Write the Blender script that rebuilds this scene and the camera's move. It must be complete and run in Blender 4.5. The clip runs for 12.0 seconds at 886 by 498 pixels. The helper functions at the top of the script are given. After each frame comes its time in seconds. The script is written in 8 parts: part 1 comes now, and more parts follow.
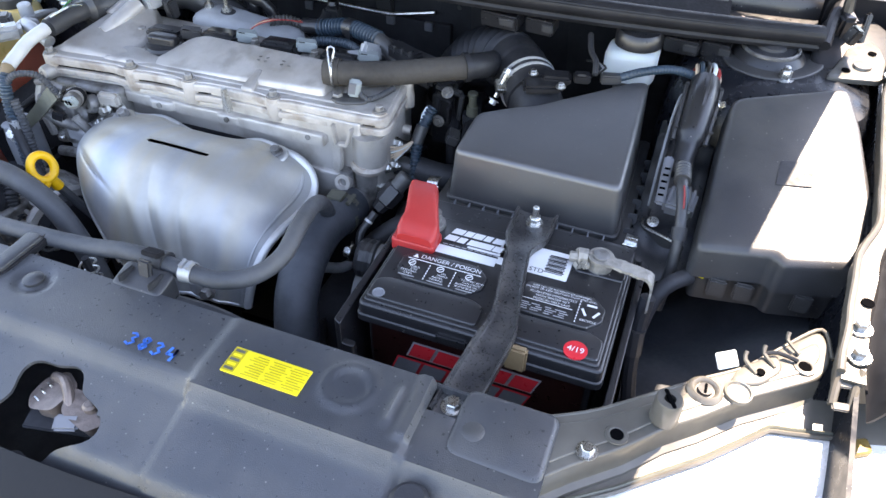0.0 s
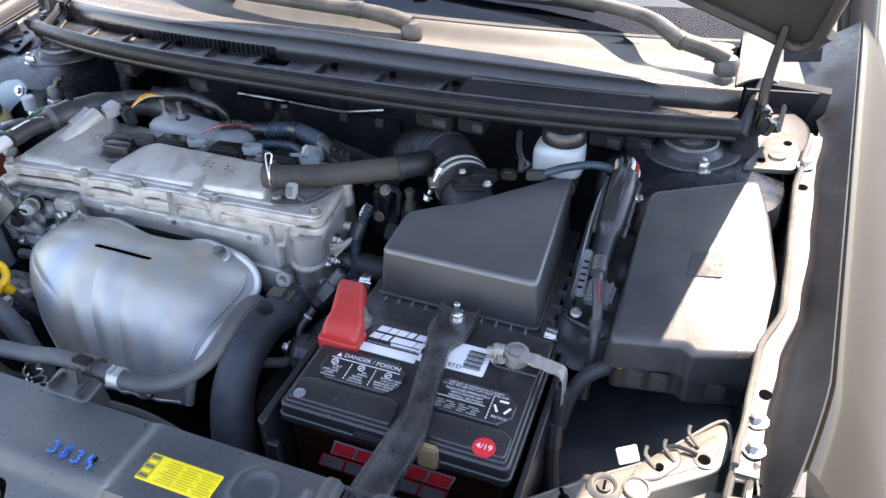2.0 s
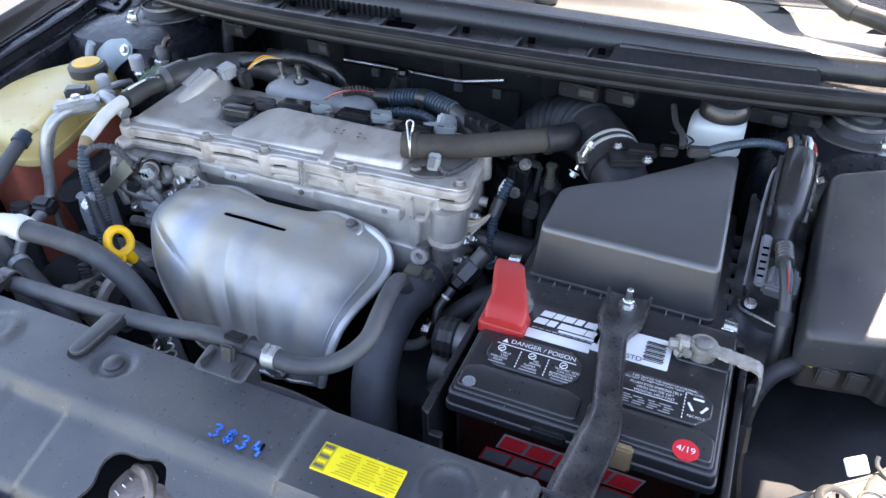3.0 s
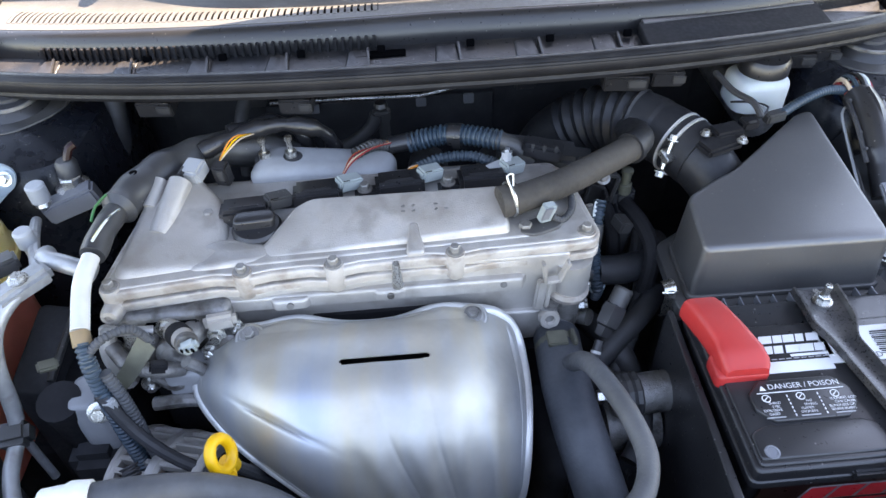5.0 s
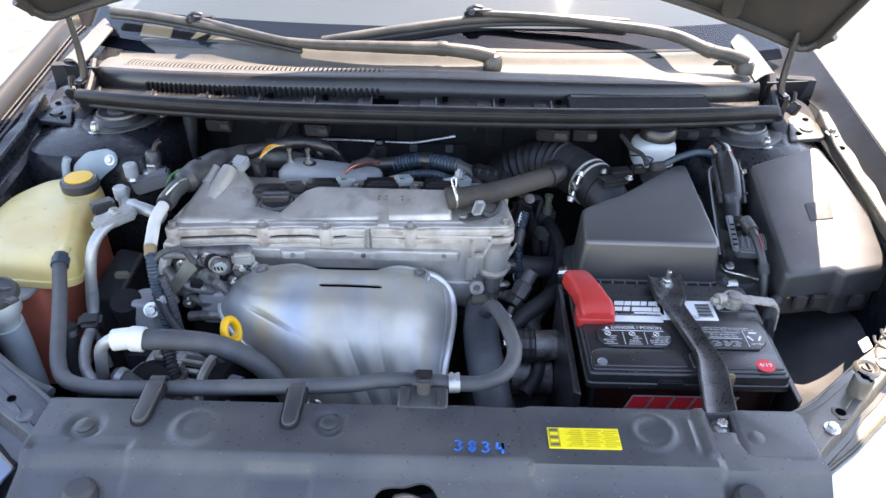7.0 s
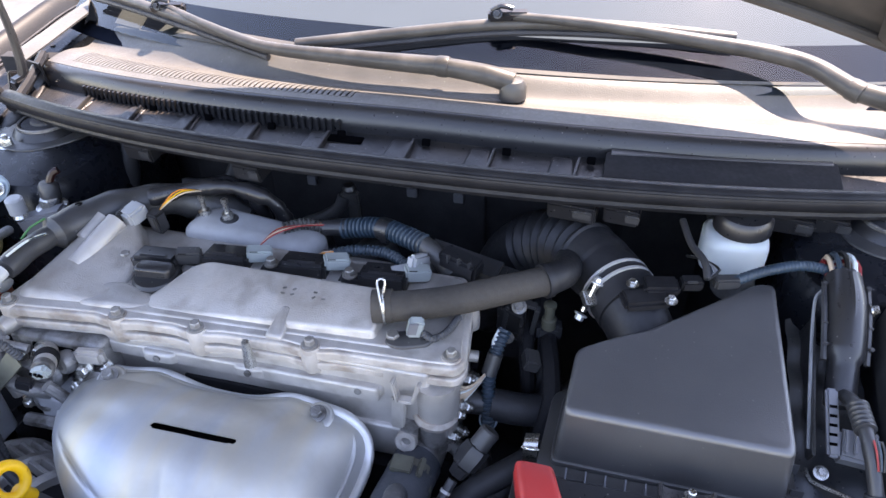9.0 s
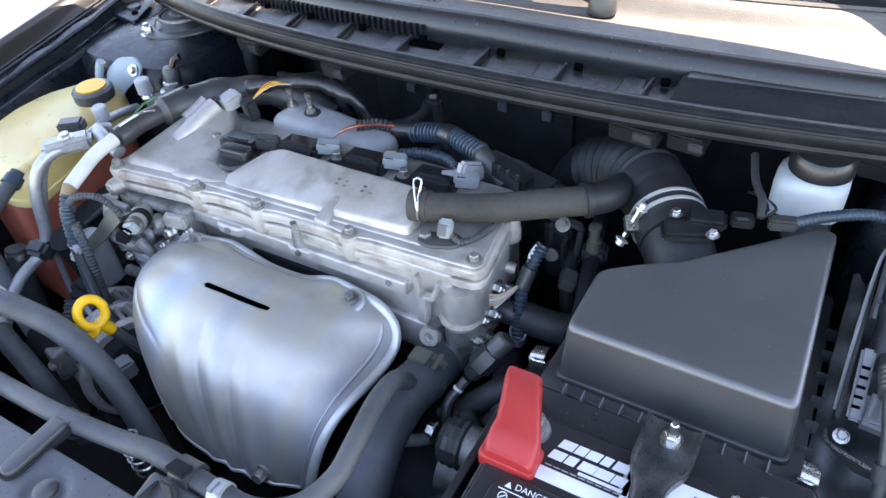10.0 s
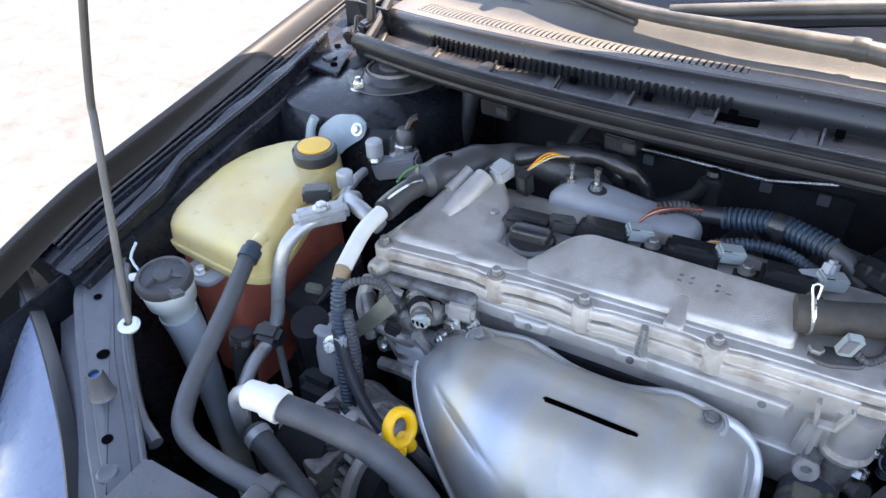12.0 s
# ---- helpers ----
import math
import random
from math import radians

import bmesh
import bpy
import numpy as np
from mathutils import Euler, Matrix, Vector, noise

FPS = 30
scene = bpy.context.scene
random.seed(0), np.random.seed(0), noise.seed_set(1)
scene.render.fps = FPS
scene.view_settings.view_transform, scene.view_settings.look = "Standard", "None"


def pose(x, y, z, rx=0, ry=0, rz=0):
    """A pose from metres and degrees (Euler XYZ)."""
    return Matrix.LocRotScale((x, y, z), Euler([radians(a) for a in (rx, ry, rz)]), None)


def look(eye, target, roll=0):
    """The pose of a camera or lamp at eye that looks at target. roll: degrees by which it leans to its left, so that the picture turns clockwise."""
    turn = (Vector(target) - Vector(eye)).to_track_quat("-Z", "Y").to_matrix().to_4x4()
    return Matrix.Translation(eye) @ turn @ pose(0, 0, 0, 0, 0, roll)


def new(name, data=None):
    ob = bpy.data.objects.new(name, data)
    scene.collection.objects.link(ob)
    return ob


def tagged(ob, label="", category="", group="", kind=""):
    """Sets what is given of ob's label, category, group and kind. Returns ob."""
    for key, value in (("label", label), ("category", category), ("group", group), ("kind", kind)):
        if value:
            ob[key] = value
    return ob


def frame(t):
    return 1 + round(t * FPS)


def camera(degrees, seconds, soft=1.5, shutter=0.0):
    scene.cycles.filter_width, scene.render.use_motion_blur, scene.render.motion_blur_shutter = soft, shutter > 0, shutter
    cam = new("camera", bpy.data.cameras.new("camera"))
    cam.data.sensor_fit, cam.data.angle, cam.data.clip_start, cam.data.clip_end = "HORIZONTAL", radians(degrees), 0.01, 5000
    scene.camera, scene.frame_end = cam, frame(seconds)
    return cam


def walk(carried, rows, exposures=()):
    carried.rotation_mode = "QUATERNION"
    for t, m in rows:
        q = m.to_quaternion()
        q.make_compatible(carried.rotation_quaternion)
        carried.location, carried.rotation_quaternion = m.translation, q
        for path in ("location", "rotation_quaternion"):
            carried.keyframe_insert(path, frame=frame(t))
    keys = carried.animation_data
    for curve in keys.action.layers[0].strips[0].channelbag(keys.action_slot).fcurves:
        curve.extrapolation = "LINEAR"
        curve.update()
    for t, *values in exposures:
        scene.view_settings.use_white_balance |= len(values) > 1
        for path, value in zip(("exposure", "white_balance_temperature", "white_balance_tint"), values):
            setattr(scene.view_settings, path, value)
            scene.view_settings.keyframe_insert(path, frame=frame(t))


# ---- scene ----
cam = camera(62.9, 12.0)
PATH = [
    (0, (0.403, -0.121, 1.3), (-0.114, 1.273, -0.037), 1.0),
    (0.5, (0.45, -0.117, 1.328), (-0.056, 1.328, 0.041), 1.1),
    (1, (0.489, -0.104, 1.34), (-0.051, 1.366, 0.097), 0.2),
    (1.5, (0.501, -0.097, 1.334), (-0.06, 1.388, 0.117), -0.4),
    (2, (0.487, -0.092, 1.345), (-0.094, 1.401, 0.148), -1.1),
    (2.5, (0.422, -0.131, 1.337), (-0.177, 1.355, 0.14), -1.4),
    (3, (0.336, -0.101, 1.306), (-0.294, 1.34, 0.069), -0.7),
    (3.2, (0.278, -0.066, 1.303), (-0.394, 1.338, 0.046), -1.1),
    (4.8, (-0.1, 0.021, 1.325), (-0.105, 1.467, -0.057), -1.5),
    (5, (-0.083, 0.019, 1.336), (-0.007, 1.466, -0.043), -2.3),
    (5.5, (0.003, 0.007, 1.327), (0.122, 1.482, -0.018), -4.2),
    (6, (0.035, -0.072, 1.353), (0.108, 1.485, 0.1), -4.2),
    (6.5, (0.009, -0.223, 1.35), (0.041, 1.39, 0.169), -1.0),
    (7, (0.001, -0.315, 1.39), (-0.004, 1.339, 0.265), 1.2),
    (7.2, (0.019, -0.314, 1.397), (0.004, 1.351, 0.289), 1.2),
    (8.8, (0.185, 0.052, 1.335), (-0.166, 1.642, 0.174), -1.4),
    (9, (0.202, 0.081, 1.326), (-0.229, 1.626, 0.131), -1.5),
    (9.5, (0.277, 0.114, 1.313), (-0.394, 1.51, 0.048), -3.3),
    (10, (0.331, 0.104, 1.309), (-0.503, 1.357, -0.008), -6.0),
    (10.5, (0.322, 0.082, 1.313), (-0.563, 1.293, -0.011), -6.6),
    (11, (0.265, 0.045, 1.313), (-0.605, 1.307, 0.029), -4.6),
    (11.5, (0.16, -0.002, 1.318), (-0.693, 1.317, 0.079), -0.5),
    (12, (-0.021, 0.038, 1.295), (-0.836, 1.394, 0.071), -2.2),
]
walk(cam, [(t, look(eye, target, roll)) for t, eye, target, roll in PATH],
     [(t, e + 0.21, k, 25.0 if 8 < t < 9.8 else 19.0) for t, e, k in ((0, 2.74, 8250), (1, 2.57, 8100), (2, 2.48, 8000), (3, 2.56, 7850), (5, 2.86, 8500), (6, 2.78, 8350), (7, 2.53, 8250), (9, 2.54, 7950), (9.5, 2.68, 8000), (10, 2.79, 8000), (10.5, 2.88, 8050), (11, 2.84, 8100), (11.5, 2.72, 8050), (12, 2.58, 8050))])

# ---- light ----
MID = -0.027          # the car's centre line
SUN = Vector((0.32, 0.50, 1.0)).normalized()
world = bpy.data.worlds.new("sky")
scene.world = world
world.use_nodes = True
wn = world.node_tree
sky = wn.nodes.new("ShaderNodeTexSky")
sky.sky_type, sky.sun_disc = "NISHITA", False
sky.sun_elevation, sky.sun_rotation = math.asin(SUN.z), math.atan2(SUN.x, SUN.y)
sky.air_density, sky.dust_density, sky.ozone_density = 1.0, 0.3, 1.0
wn.links.new(sky.outputs[0], wn.nodes["Background"].inputs[0])
wn.nodes["Background"].inputs[1].default_value = 0.15
sun_data = bpy.data.lights.new("sun", "SUN")
sun_data.energy, sun_data.angle, sun_data.color = 3.4, radians(0.53), (1.0, 0.965, 0.905)
sun = new("sun", sun_data)
sun.matrix_world = look(SUN * 10, (0, 0, 0))


# ---- materials ----
def material(name, color, rough=0.5, metal=0.0, vary=0.12, scale=30.0, bump=0.0, bump_scale=200.0, coat=0.0, dust=0.0,
             dust_color=(0.30, 0.27, 0.22), dust_scale=9.0, trans=0.0, ior=1.45, sub=0.0, rough_vary=0.1, spec=0.5, speck=0.0,
             grime=0.0, grime_color=(0.05, 0.04, 0.03), grime_scale=24.0):
    m = bpy.data.materials.new(name)
    m.use_nodes = True
    t = m.node_tree
    b = t.nodes["Principled BSDF"]
    L = t.links.new
    co = t.nodes.new("ShaderNodeTexCoord").outputs["Object"]

    def tex(sc, detail=4.0):
        n = t.nodes.new("ShaderNodeTexNoise")
        n.inputs["Scale"].default_value, n.inputs["Detail"].default_value = sc, detail
        L(co, n.inputs["Vector"])
        return n.outputs["Fac"]

    def ramp(src, lo, hi, a, c):
        r = t.nodes.new("ShaderNodeMapRange")
        r.inputs[1].default_value, r.inputs[2].default_value = lo, hi
        r.inputs[3].default_value, r.inputs[4].default_value = a, c
        L(src, r.inputs[0])
        return r.outputs[0]

    def mix(fac, c1, c2):
        x = t.nodes.new("ShaderNodeMix")
        x.data_type = "RGBA"
        L(fac, x.inputs[0])
        for sock, v in ((x.inputs[6], c1), (x.inputs[7], c2)):
            if isinstance(v, tuple):
                sock.default_value = (*v, 1)
            else:
                L(v, sock)
        return x.outputs[2]

    def times(a, c):
        n = t.nodes.new("ShaderNodeMath")
        n.operation = "MULTIPLY"
        L(a, n.inputs[0])
        L(c, n.inputs[1])
        return n.outputs[0]

    big, fine = tex(scale), tex(scale * 7, 6.0)
    dark, light = tuple(c * (1 - vary) for c in color), tuple(min(1, c * (1 + vary)) for c in color)
    col = mix(ramp(big, 0.35, 0.65, 0, 1), dark, light)
    col = mix(ramp(fine, 0.3, 0.7, 0, 0.5), col, color)
    if grime:
        col = mix(ramp(tex(grime_scale, 9.0), 0.50, 0.66, 0, grime), col, grime_color)
    if dust:
        up = t.nodes.new("ShaderNodeSeparateXYZ")
        L(t.nodes.new("ShaderNodeNewGeometry").outputs["Normal"], up.inputs[0])
        col = mix(times(ramp(tex(dust_scale, 8.0), 0.40, 0.70, 0, dust), ramp(up.outputs[2], -0.2, 0.8, 0.35, 1.0)), col, dust_color)
    if speck:
        v = t.nodes.new("ShaderNodeTexVoronoi")
        v.inputs["Scale"].default_value = 190.0
        L(co, v.inputs["Vector"])
        pick = t.nodes.new("ShaderNodeSeparateColor")
        L(v.outputs["Color"], pick.inputs[0])
        col = mix(times(ramp(v.outputs["Distance"], 0.10, 0.16, speck, 0), ramp(pick.outputs[0], 0.86, 0.90, 0, 1)), col, (0.42, 0.40, 0.36))
    L(col, b.inputs["Base Color"])
    L(ramp(fine, 0.3, 0.7, max(0.02, rough - rough_vary), min(1, rough + rough_vary)), b.inputs["Roughness"])
    b.inputs["Metallic"].default_value = metal
    b.inputs["Coat Weight"].default_value = coat
    b.inputs["Coat Roughness"].default_value = 0.06
    b.inputs["Transmission Weight"].default_value = trans
    b.inputs["IOR"].default_value = ior
    b.inputs["Specular IOR Level"].default_value = spec
    b.inputs["Subsurface Weight"].default_value = sub
    b.inputs["Subsurface Radius"].default_value = (0.02, 0.015, 0.008)
    if bump:
        n = t.nodes.new("ShaderNodeBump")
        n.inputs["Strength"].default_value, n.inputs["Distance"].default_value = bump, 0.001
        L(tex(bump_scale, 6.0), n.inputs["Height"])
        L(n.outputs[0], b.inputs["Normal"])
    return m


PLASTIC = material("black_plastic", (0.033, 0.034, 0.037), 0.38, bump=0.25, bump_scale=900, dust=0.16, spec=0.7, speck=0.3, rough_vary=0.04)
AIRBOX = material("satin_black_plastic", (0.040, 0.040, 0.042), 0.40, bump=0.25, bump_scale=1000, vary=0.05, dust=0.10, dust_color=(0.14, 0.135, 0.13), dust_scale=20, ior=1.75, spec=0.8, speck=0.22, rough_vary=0.03)
PLASTIC_SMOOTH = material("smooth_black_plastic", (0.016, 0.016, 0.018), 0.30, dust=0.10, dust_color=(0.12, 0.115, 0.11), dust_scale=6, spec=0.7, speck=0.4, rough_vary=0.03)
COVER = material("dusty_grey_plastic", (0.038, 0.041, 0.047), 0.36, bump=0.3, bump_scale=1100, dust=0.14, dust_scale=14, spec=0.8, speck=0.35)
RUBBER = material("rubber", (0.026, 0.027, 0.031), 0.55, bump=0.2, bump_scale=400, dust=0.22, dust_color=(0.16, 0.15, 0.14), grime=0.4, grime_color=(0.012, 0.012, 0.012))
RUBBER_GREY = material("dusty_rubber_hose", (0.050, 0.054, 0.061), 0.58, bump=0.25, bump_scale=500, dust=0.35, dust_color=(0.20, 0.19, 0.18), grime=0.5, grime_color=(0.025, 0.026, 0.028))
HOSE = material("dusty_radiator_hose", (0.036, 0.041, 0.049), 0.55, bump=0.3, bump_scale=300, dust=0.55, dust_color=(0.115, 0.125, 0.14), dust_scale=16, grime=0.4, grime_color=(0.015, 0.015, 0.016))
FOAM = material("foam_hose", (0.050, 0.044, 0.038), 0.75, bump=0.5, bump_scale=700, dust=0.3, dust_color=(0.20, 0.17, 0.14), grime=0.5, grime_color=(0.022, 0.020, 0.018))
ALU = material("cast_aluminium", (0.50, 0.478, 0.455), 0.46, metal=0.55, vary=0.14, scale=16, bump=0.5, bump_scale=800, dust=0.45, dust_color=(0.36, 0.30, 0.235), dust_scale=13, grime=0.40, grime_color=(0.20, 0.17, 0.14), grime_scale=30)
ALU_DARK = material("grimy_aluminium", (0.27, 0.265, 0.26), 0.46, metal=0.6, vary=0.3, scale=40, bump=0.8, bump_scale=500, dust=0.6, dust_color=(0.12, 0.10, 0.08), dust_scale=34, grime=0.75, grime_color=(0.035, 0.030, 0.025), grime_scale=55)
STEEL = material("zinc_steel", (0.62, 0.62, 0.60), 0.30, metal=1.0, vary=0.15, scale=120, dust=0.2, grime=0.4, grime_color=(0.16, 0.13, 0.10), grime_scale=120)
PIPE = material("aluminium_pipe", (0.40, 0.41, 0.42), 0.42, metal=0.5, vary=0.12, scale=60, dust=0.3, grime=0.45, grime_color=(0.17, 0.155, 0.14), grime_scale=60)
PAINT = material("dark_brown_gloss_paint", (0.014, 0.012, 0.0095), 0.40, vary=0.1, scale=300, coat=0.22, spec=0.25, rough_vary=0.03)
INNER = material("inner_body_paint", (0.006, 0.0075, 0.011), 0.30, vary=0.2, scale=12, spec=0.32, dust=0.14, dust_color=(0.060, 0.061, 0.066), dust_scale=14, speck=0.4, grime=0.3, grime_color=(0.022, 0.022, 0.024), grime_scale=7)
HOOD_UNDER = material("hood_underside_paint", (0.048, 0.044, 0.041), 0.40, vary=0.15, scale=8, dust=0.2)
# one panel metal twice: a sunlit tone, then a darker tone holding the shade
ARM = material("sunlit_body_panel", (0.085, 0.079, 0.068), 0.40, metal=0.1, vary=0.12, scale=20, coat=0.3, dust=0.3, dust_scale=14)
ARM_SHADE = material("shaded_body_panel", (0.046, 0.051, 0.060), 0.42, vary=0.15, scale=20, coat=0.1, dust=0.25, dust_color=(0.16, 0.16, 0.165), dust_scale=14)
# black plastic, also put on the block and manifold to hold shade
DEEP_BLACK = material("deep_black", (0.016, 0.016, 0.018), 0.70, vary=0.2, spec=0.12, dust=0.02)
# plain dark tone for surfaces deep in the bay
DARK = material("dark_bay_matte", (0.031, 0.032, 0.036), 0.75, vary=0.3, spec=0.2, dust=0.3, dust_color=(0.06, 0.056, 0.052))
BATTERY = material("battery_case", (0.017, 0.017, 0.019), 0.30, bump=0.08, bump_scale=600, dust=0.14, dust_color=(0.12, 0.115, 0.11), dust_scale=9, spec=0.8, speck=0.5, rough_vary=0.03)
RED = material("red_cap", (0.46, 0.024, 0.023), 0.42, vary=0.06, dust=0.10, sub=0.05)
RED_INK = material("red_ink", (0.70, 0.03, 0.04), 0.35, vary=0.04)
DARK_RED = material("dark_red_print", (0.020, 0.005, 0.0045), 0.35, vary=0.4, scale=14)
WHITE_INK = material("white_ink", (0.72, 0.72, 0.72), 0.45, vary=0.05)
SILVER_INK = material("silver_ink", (0.45, 0.46, 0.48), 0.35, metal=0.4, vary=0.06)
VOID = material("dark_opening", (0.003, 0.003, 0.0035), 1.0, vary=0.1, spec=0.0, rough_vary=0.0)
BLACK_INK = material("black_ink", (0.012, 0.012, 0.012), 0.4)
YELLOW = material("yellow_label", (0.80, 0.62, 0.02), 0.45, vary=0.04)
LABEL_TEXT = material("olive_label_print", (0.46, 0.35, 0.015), 0.5, vary=0.2)
YELLOW_PL = material("yellow_plastic", (0.80, 0.42, 0.01), 0.38, vary=0.06)
BLUE_INK = material("blue_marker", (0.02, 0.17, 0.60), 0.5, vary=0.15)
TANK = material("clouded_tank_plastic", (0.70, 0.54, 0.22), 0.36, vary=0.14, scale=10, sub=0.3, dust=0.5, dust_color=(0.66, 0.60, 0.43), dust_scale=8, grime=0.6, grime_color=(0.58, 0.36, 0.11), grime_scale=7)
EAR = material("pale_tank_plastic", (0.26, 0.33, 0.37), 0.42, vary=0.10, sub=0.12, dust=0.25)
PLUG_GREY = material("pale_plug_plastic", (0.30, 0.34, 0.34), 0.45, vary=0.10, dust=0.2)
ALU_TAN = material("dusty_cast_edge", (0.47, 0.44, 0.41), 0.55, metal=0.3, vary=0.18, scale=40, bump=0.6, bump_scale=600, dust=0.7, dust_color=(0.36, 0.29, 0.22), dust_scale=26, grime=0.55, grime_color=(0.14, 0.10, 0.075), grime_scale=45)
OLIVE = material("olive_plated_steel", (0.13, 0.13, 0.10), 0.45, metal=0.4, vary=0.15, scale=60, dust=0.2, grime=0.4, grime_color=(0.05, 0.05, 0.045))
CLIP_GREY = material("dark_grey_clip", (0.16, 0.165, 0.18), 0.45, vary=0.1)
CORRODED = material("corroded_terminal", (0.33, 0.31, 0.28), 0.55, metal=0.5, vary=0.4, scale=90, bump=0.8, bump_scale=500, dust=0.6, dust_color=(0.42, 0.40, 0.35), dust_scale=60, grime=0.6, grime_color=(0.10, 0.09, 0.08), grime_scale=90)
BRASS_TAN = material("tan_tape", (0.24, 0.165, 0.09), 0.6, vary=0.15)
COOLANT = material("red_coolant_in_tank", (0.68, 0.19, 0.125), 0.40, vary=0.2, scale=14, sub=0.3)
WHITE_PL = material("white_plastic", (0.60, 0.64, 0.63), 0.42, vary=0.06, sub=0.12)
FILLER = material("clouded_filler_plastic", (0.40, 0.47, 0.52), 0.45, vary=0.10, sub=0.1, dust=0.06)
TAPE = material("white_tape", (0.62, 0.62, 0.60), 0.55, vary=0.08, dust=0.3, grime=0.2, grime_color=(0.35, 0.33, 0.30))
LOOM = material("blue_grey_conduit", (0.023, 0.043, 0.063), 0.36, vary=0.2, dust=0.12)
GREY_PL = material("grey_connector", (0.34, 0.35, 0.36), 0.45, vary=0.06)
INTAKE = material("grey_intake_plastic", (0.29, 0.30, 0.315), 0.42, vary=0.12, dust=0.3, dust_color=(0.34, 0.32, 0.30), grime=0.3, grime_color=(0.16, 0.16, 0.16))
COPPER = material("tan_wire", (0.56, 0.43, 0.31), 0.5)
ORANGE = material("orange_wire", (0.75, 0.25, 0.03), 0.5)
REDWIRE = material("red_wire", (0.30, 0.025, 0.025), 0.5)
LEDGE = material("cowl_ledge_plastic", (0.014, 0.0145, 0.017), 0.36, bump=0.3, bump_scale=700, dust=0.30, dust_color=(0.09, 0.075, 0.06), dust_scale=26, spec=0.5, speck=0.6, grime=0.5, grime_color=(0.045, 0.035, 0.028), grime_scale=20)
COWL = material("faded_cowl_plastic", (0.090, 0.087, 0.081), 0.52, bump=0.3, bump_scale=700, dust=0.25, dust_color=(0.19, 0.175, 0.155), speck=0.3)
SEAL = material("black_seal_rubber", (0.013, 0.013, 0.015), 0.45, vary=0.15, spec=0.32, dust=0.12, dust_color=(0.10, 0.095, 0.09), dust_scale=30)
WIPER = material("faded_wiper_paint", (0.050, 0.048, 0.045), 0.42, vary=0.15, dust=0.35, dust_color=(0.17, 0.155, 0.135), dust_scale=30)
SATIN = material("satin_black_paint", (0.012, 0.013, 0.016), 0.42, vary=0.2, scale=14, spec=0.35, dust=0.15, dust_color=(0.09, 0.09, 0.095), dust_scale=10)
ELBOW = material("black_intake_rubber", (0.013, 0.0135, 0.016), 0.52, vary=0.15, dust=0.14, dust_color=(0.09, 0.09, 0.095), dust_scale=20)
# shaded lens: the sky's blue reflection is laid into the colour
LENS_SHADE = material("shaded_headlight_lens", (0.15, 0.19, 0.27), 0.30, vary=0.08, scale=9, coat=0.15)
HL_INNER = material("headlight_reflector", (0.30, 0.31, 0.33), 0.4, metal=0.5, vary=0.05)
# sunlit lens: the white sun glare is laid into the colour
LENS_SUN = material("sunlit_headlight_lens", (0.72, 0.72, 0.70), 0.22, metal=0.15, vary=0.05, scale=12, bump=0.3, bump_scale=260, coat=0.5)
AMBER = material("amber_marker_lens", (0.20, 0.13, 0.04), 0.25, vary=0.1)
GREASY = material("greasy_latch_steel", (0.25, 0.20, 0.175), 0.42, metal=0.45, vary=0.25, scale=60, bump=0.5, bump_scale=300, grime=0.6, grime_color=(0.05, 0.04, 0.035), grime_scale=60)
DULL_BOLT = material("dull_zinc_bolt", (0.36, 0.345, 0.325), 0.45, metal=0.7, vary=0.2, scale=150, dust=0.35, grime=0.5, grime_color=(0.12, 0.10, 0.08), grime_scale=150)


def thin_glass():
    """A clear pane: tinted see-through with a mirror gloss that grows at low angles."""
    m = bpy.data.materials.new("windshield_glass")
    m.use_nodes = True
    t = m.node_tree
    t.nodes.remove(t.nodes["Principled BSDF"])
    out = t.nodes["Material Output"]
    clear, gloss, fres, mx = [t.nodes.new("ShaderNode" + k) for k in ("BsdfTransparent", "BsdfGlossy", "Fresnel", "MixShader")]
    clear.inputs[0].default_value = (0.62, 0.72, 0.76, 1)
    gloss.inputs["Roughness"].default_value = 0.02
    fres.inputs["IOR"].default_value = 1.5
    t.links.new(fres.outputs[0], mx.inputs[0])
    t.links.new(clear.outputs[0], mx.inputs[1])
    t.links.new(gloss.outputs[0], mx.inputs[2])
    t.links.new(mx.outputs[0], out.inputs[0])
    return m


GLASS = thin_glass()
FRIT = material("black_glass_band", (0.007, 0.009, 0.014), 0.95, spec=0.0, rough_vary=0.02)
CONCRETE = material("concrete", (0.106, 0.110, 0.108), 0.85, vary=0.22, scale=6.0, bump=1.0, bump_scale=60, dust=0.5, dust_color=(0.083, 0.086, 0.083), dust_scale=2.2, grime=0.55, grime_color=(0.068, 0.069, 0.066), grime_scale=11)
DASH = material("dashboard_vinyl", (0.085, 0.095, 0.110), 0.9, vary=0.05, scale=4, spec=0.1, rough_vary=0.02)
ROD = material("satin_grey_rod", (0.10, 0.096, 0.092), 0.45, metal=0.5, vary=0.1)


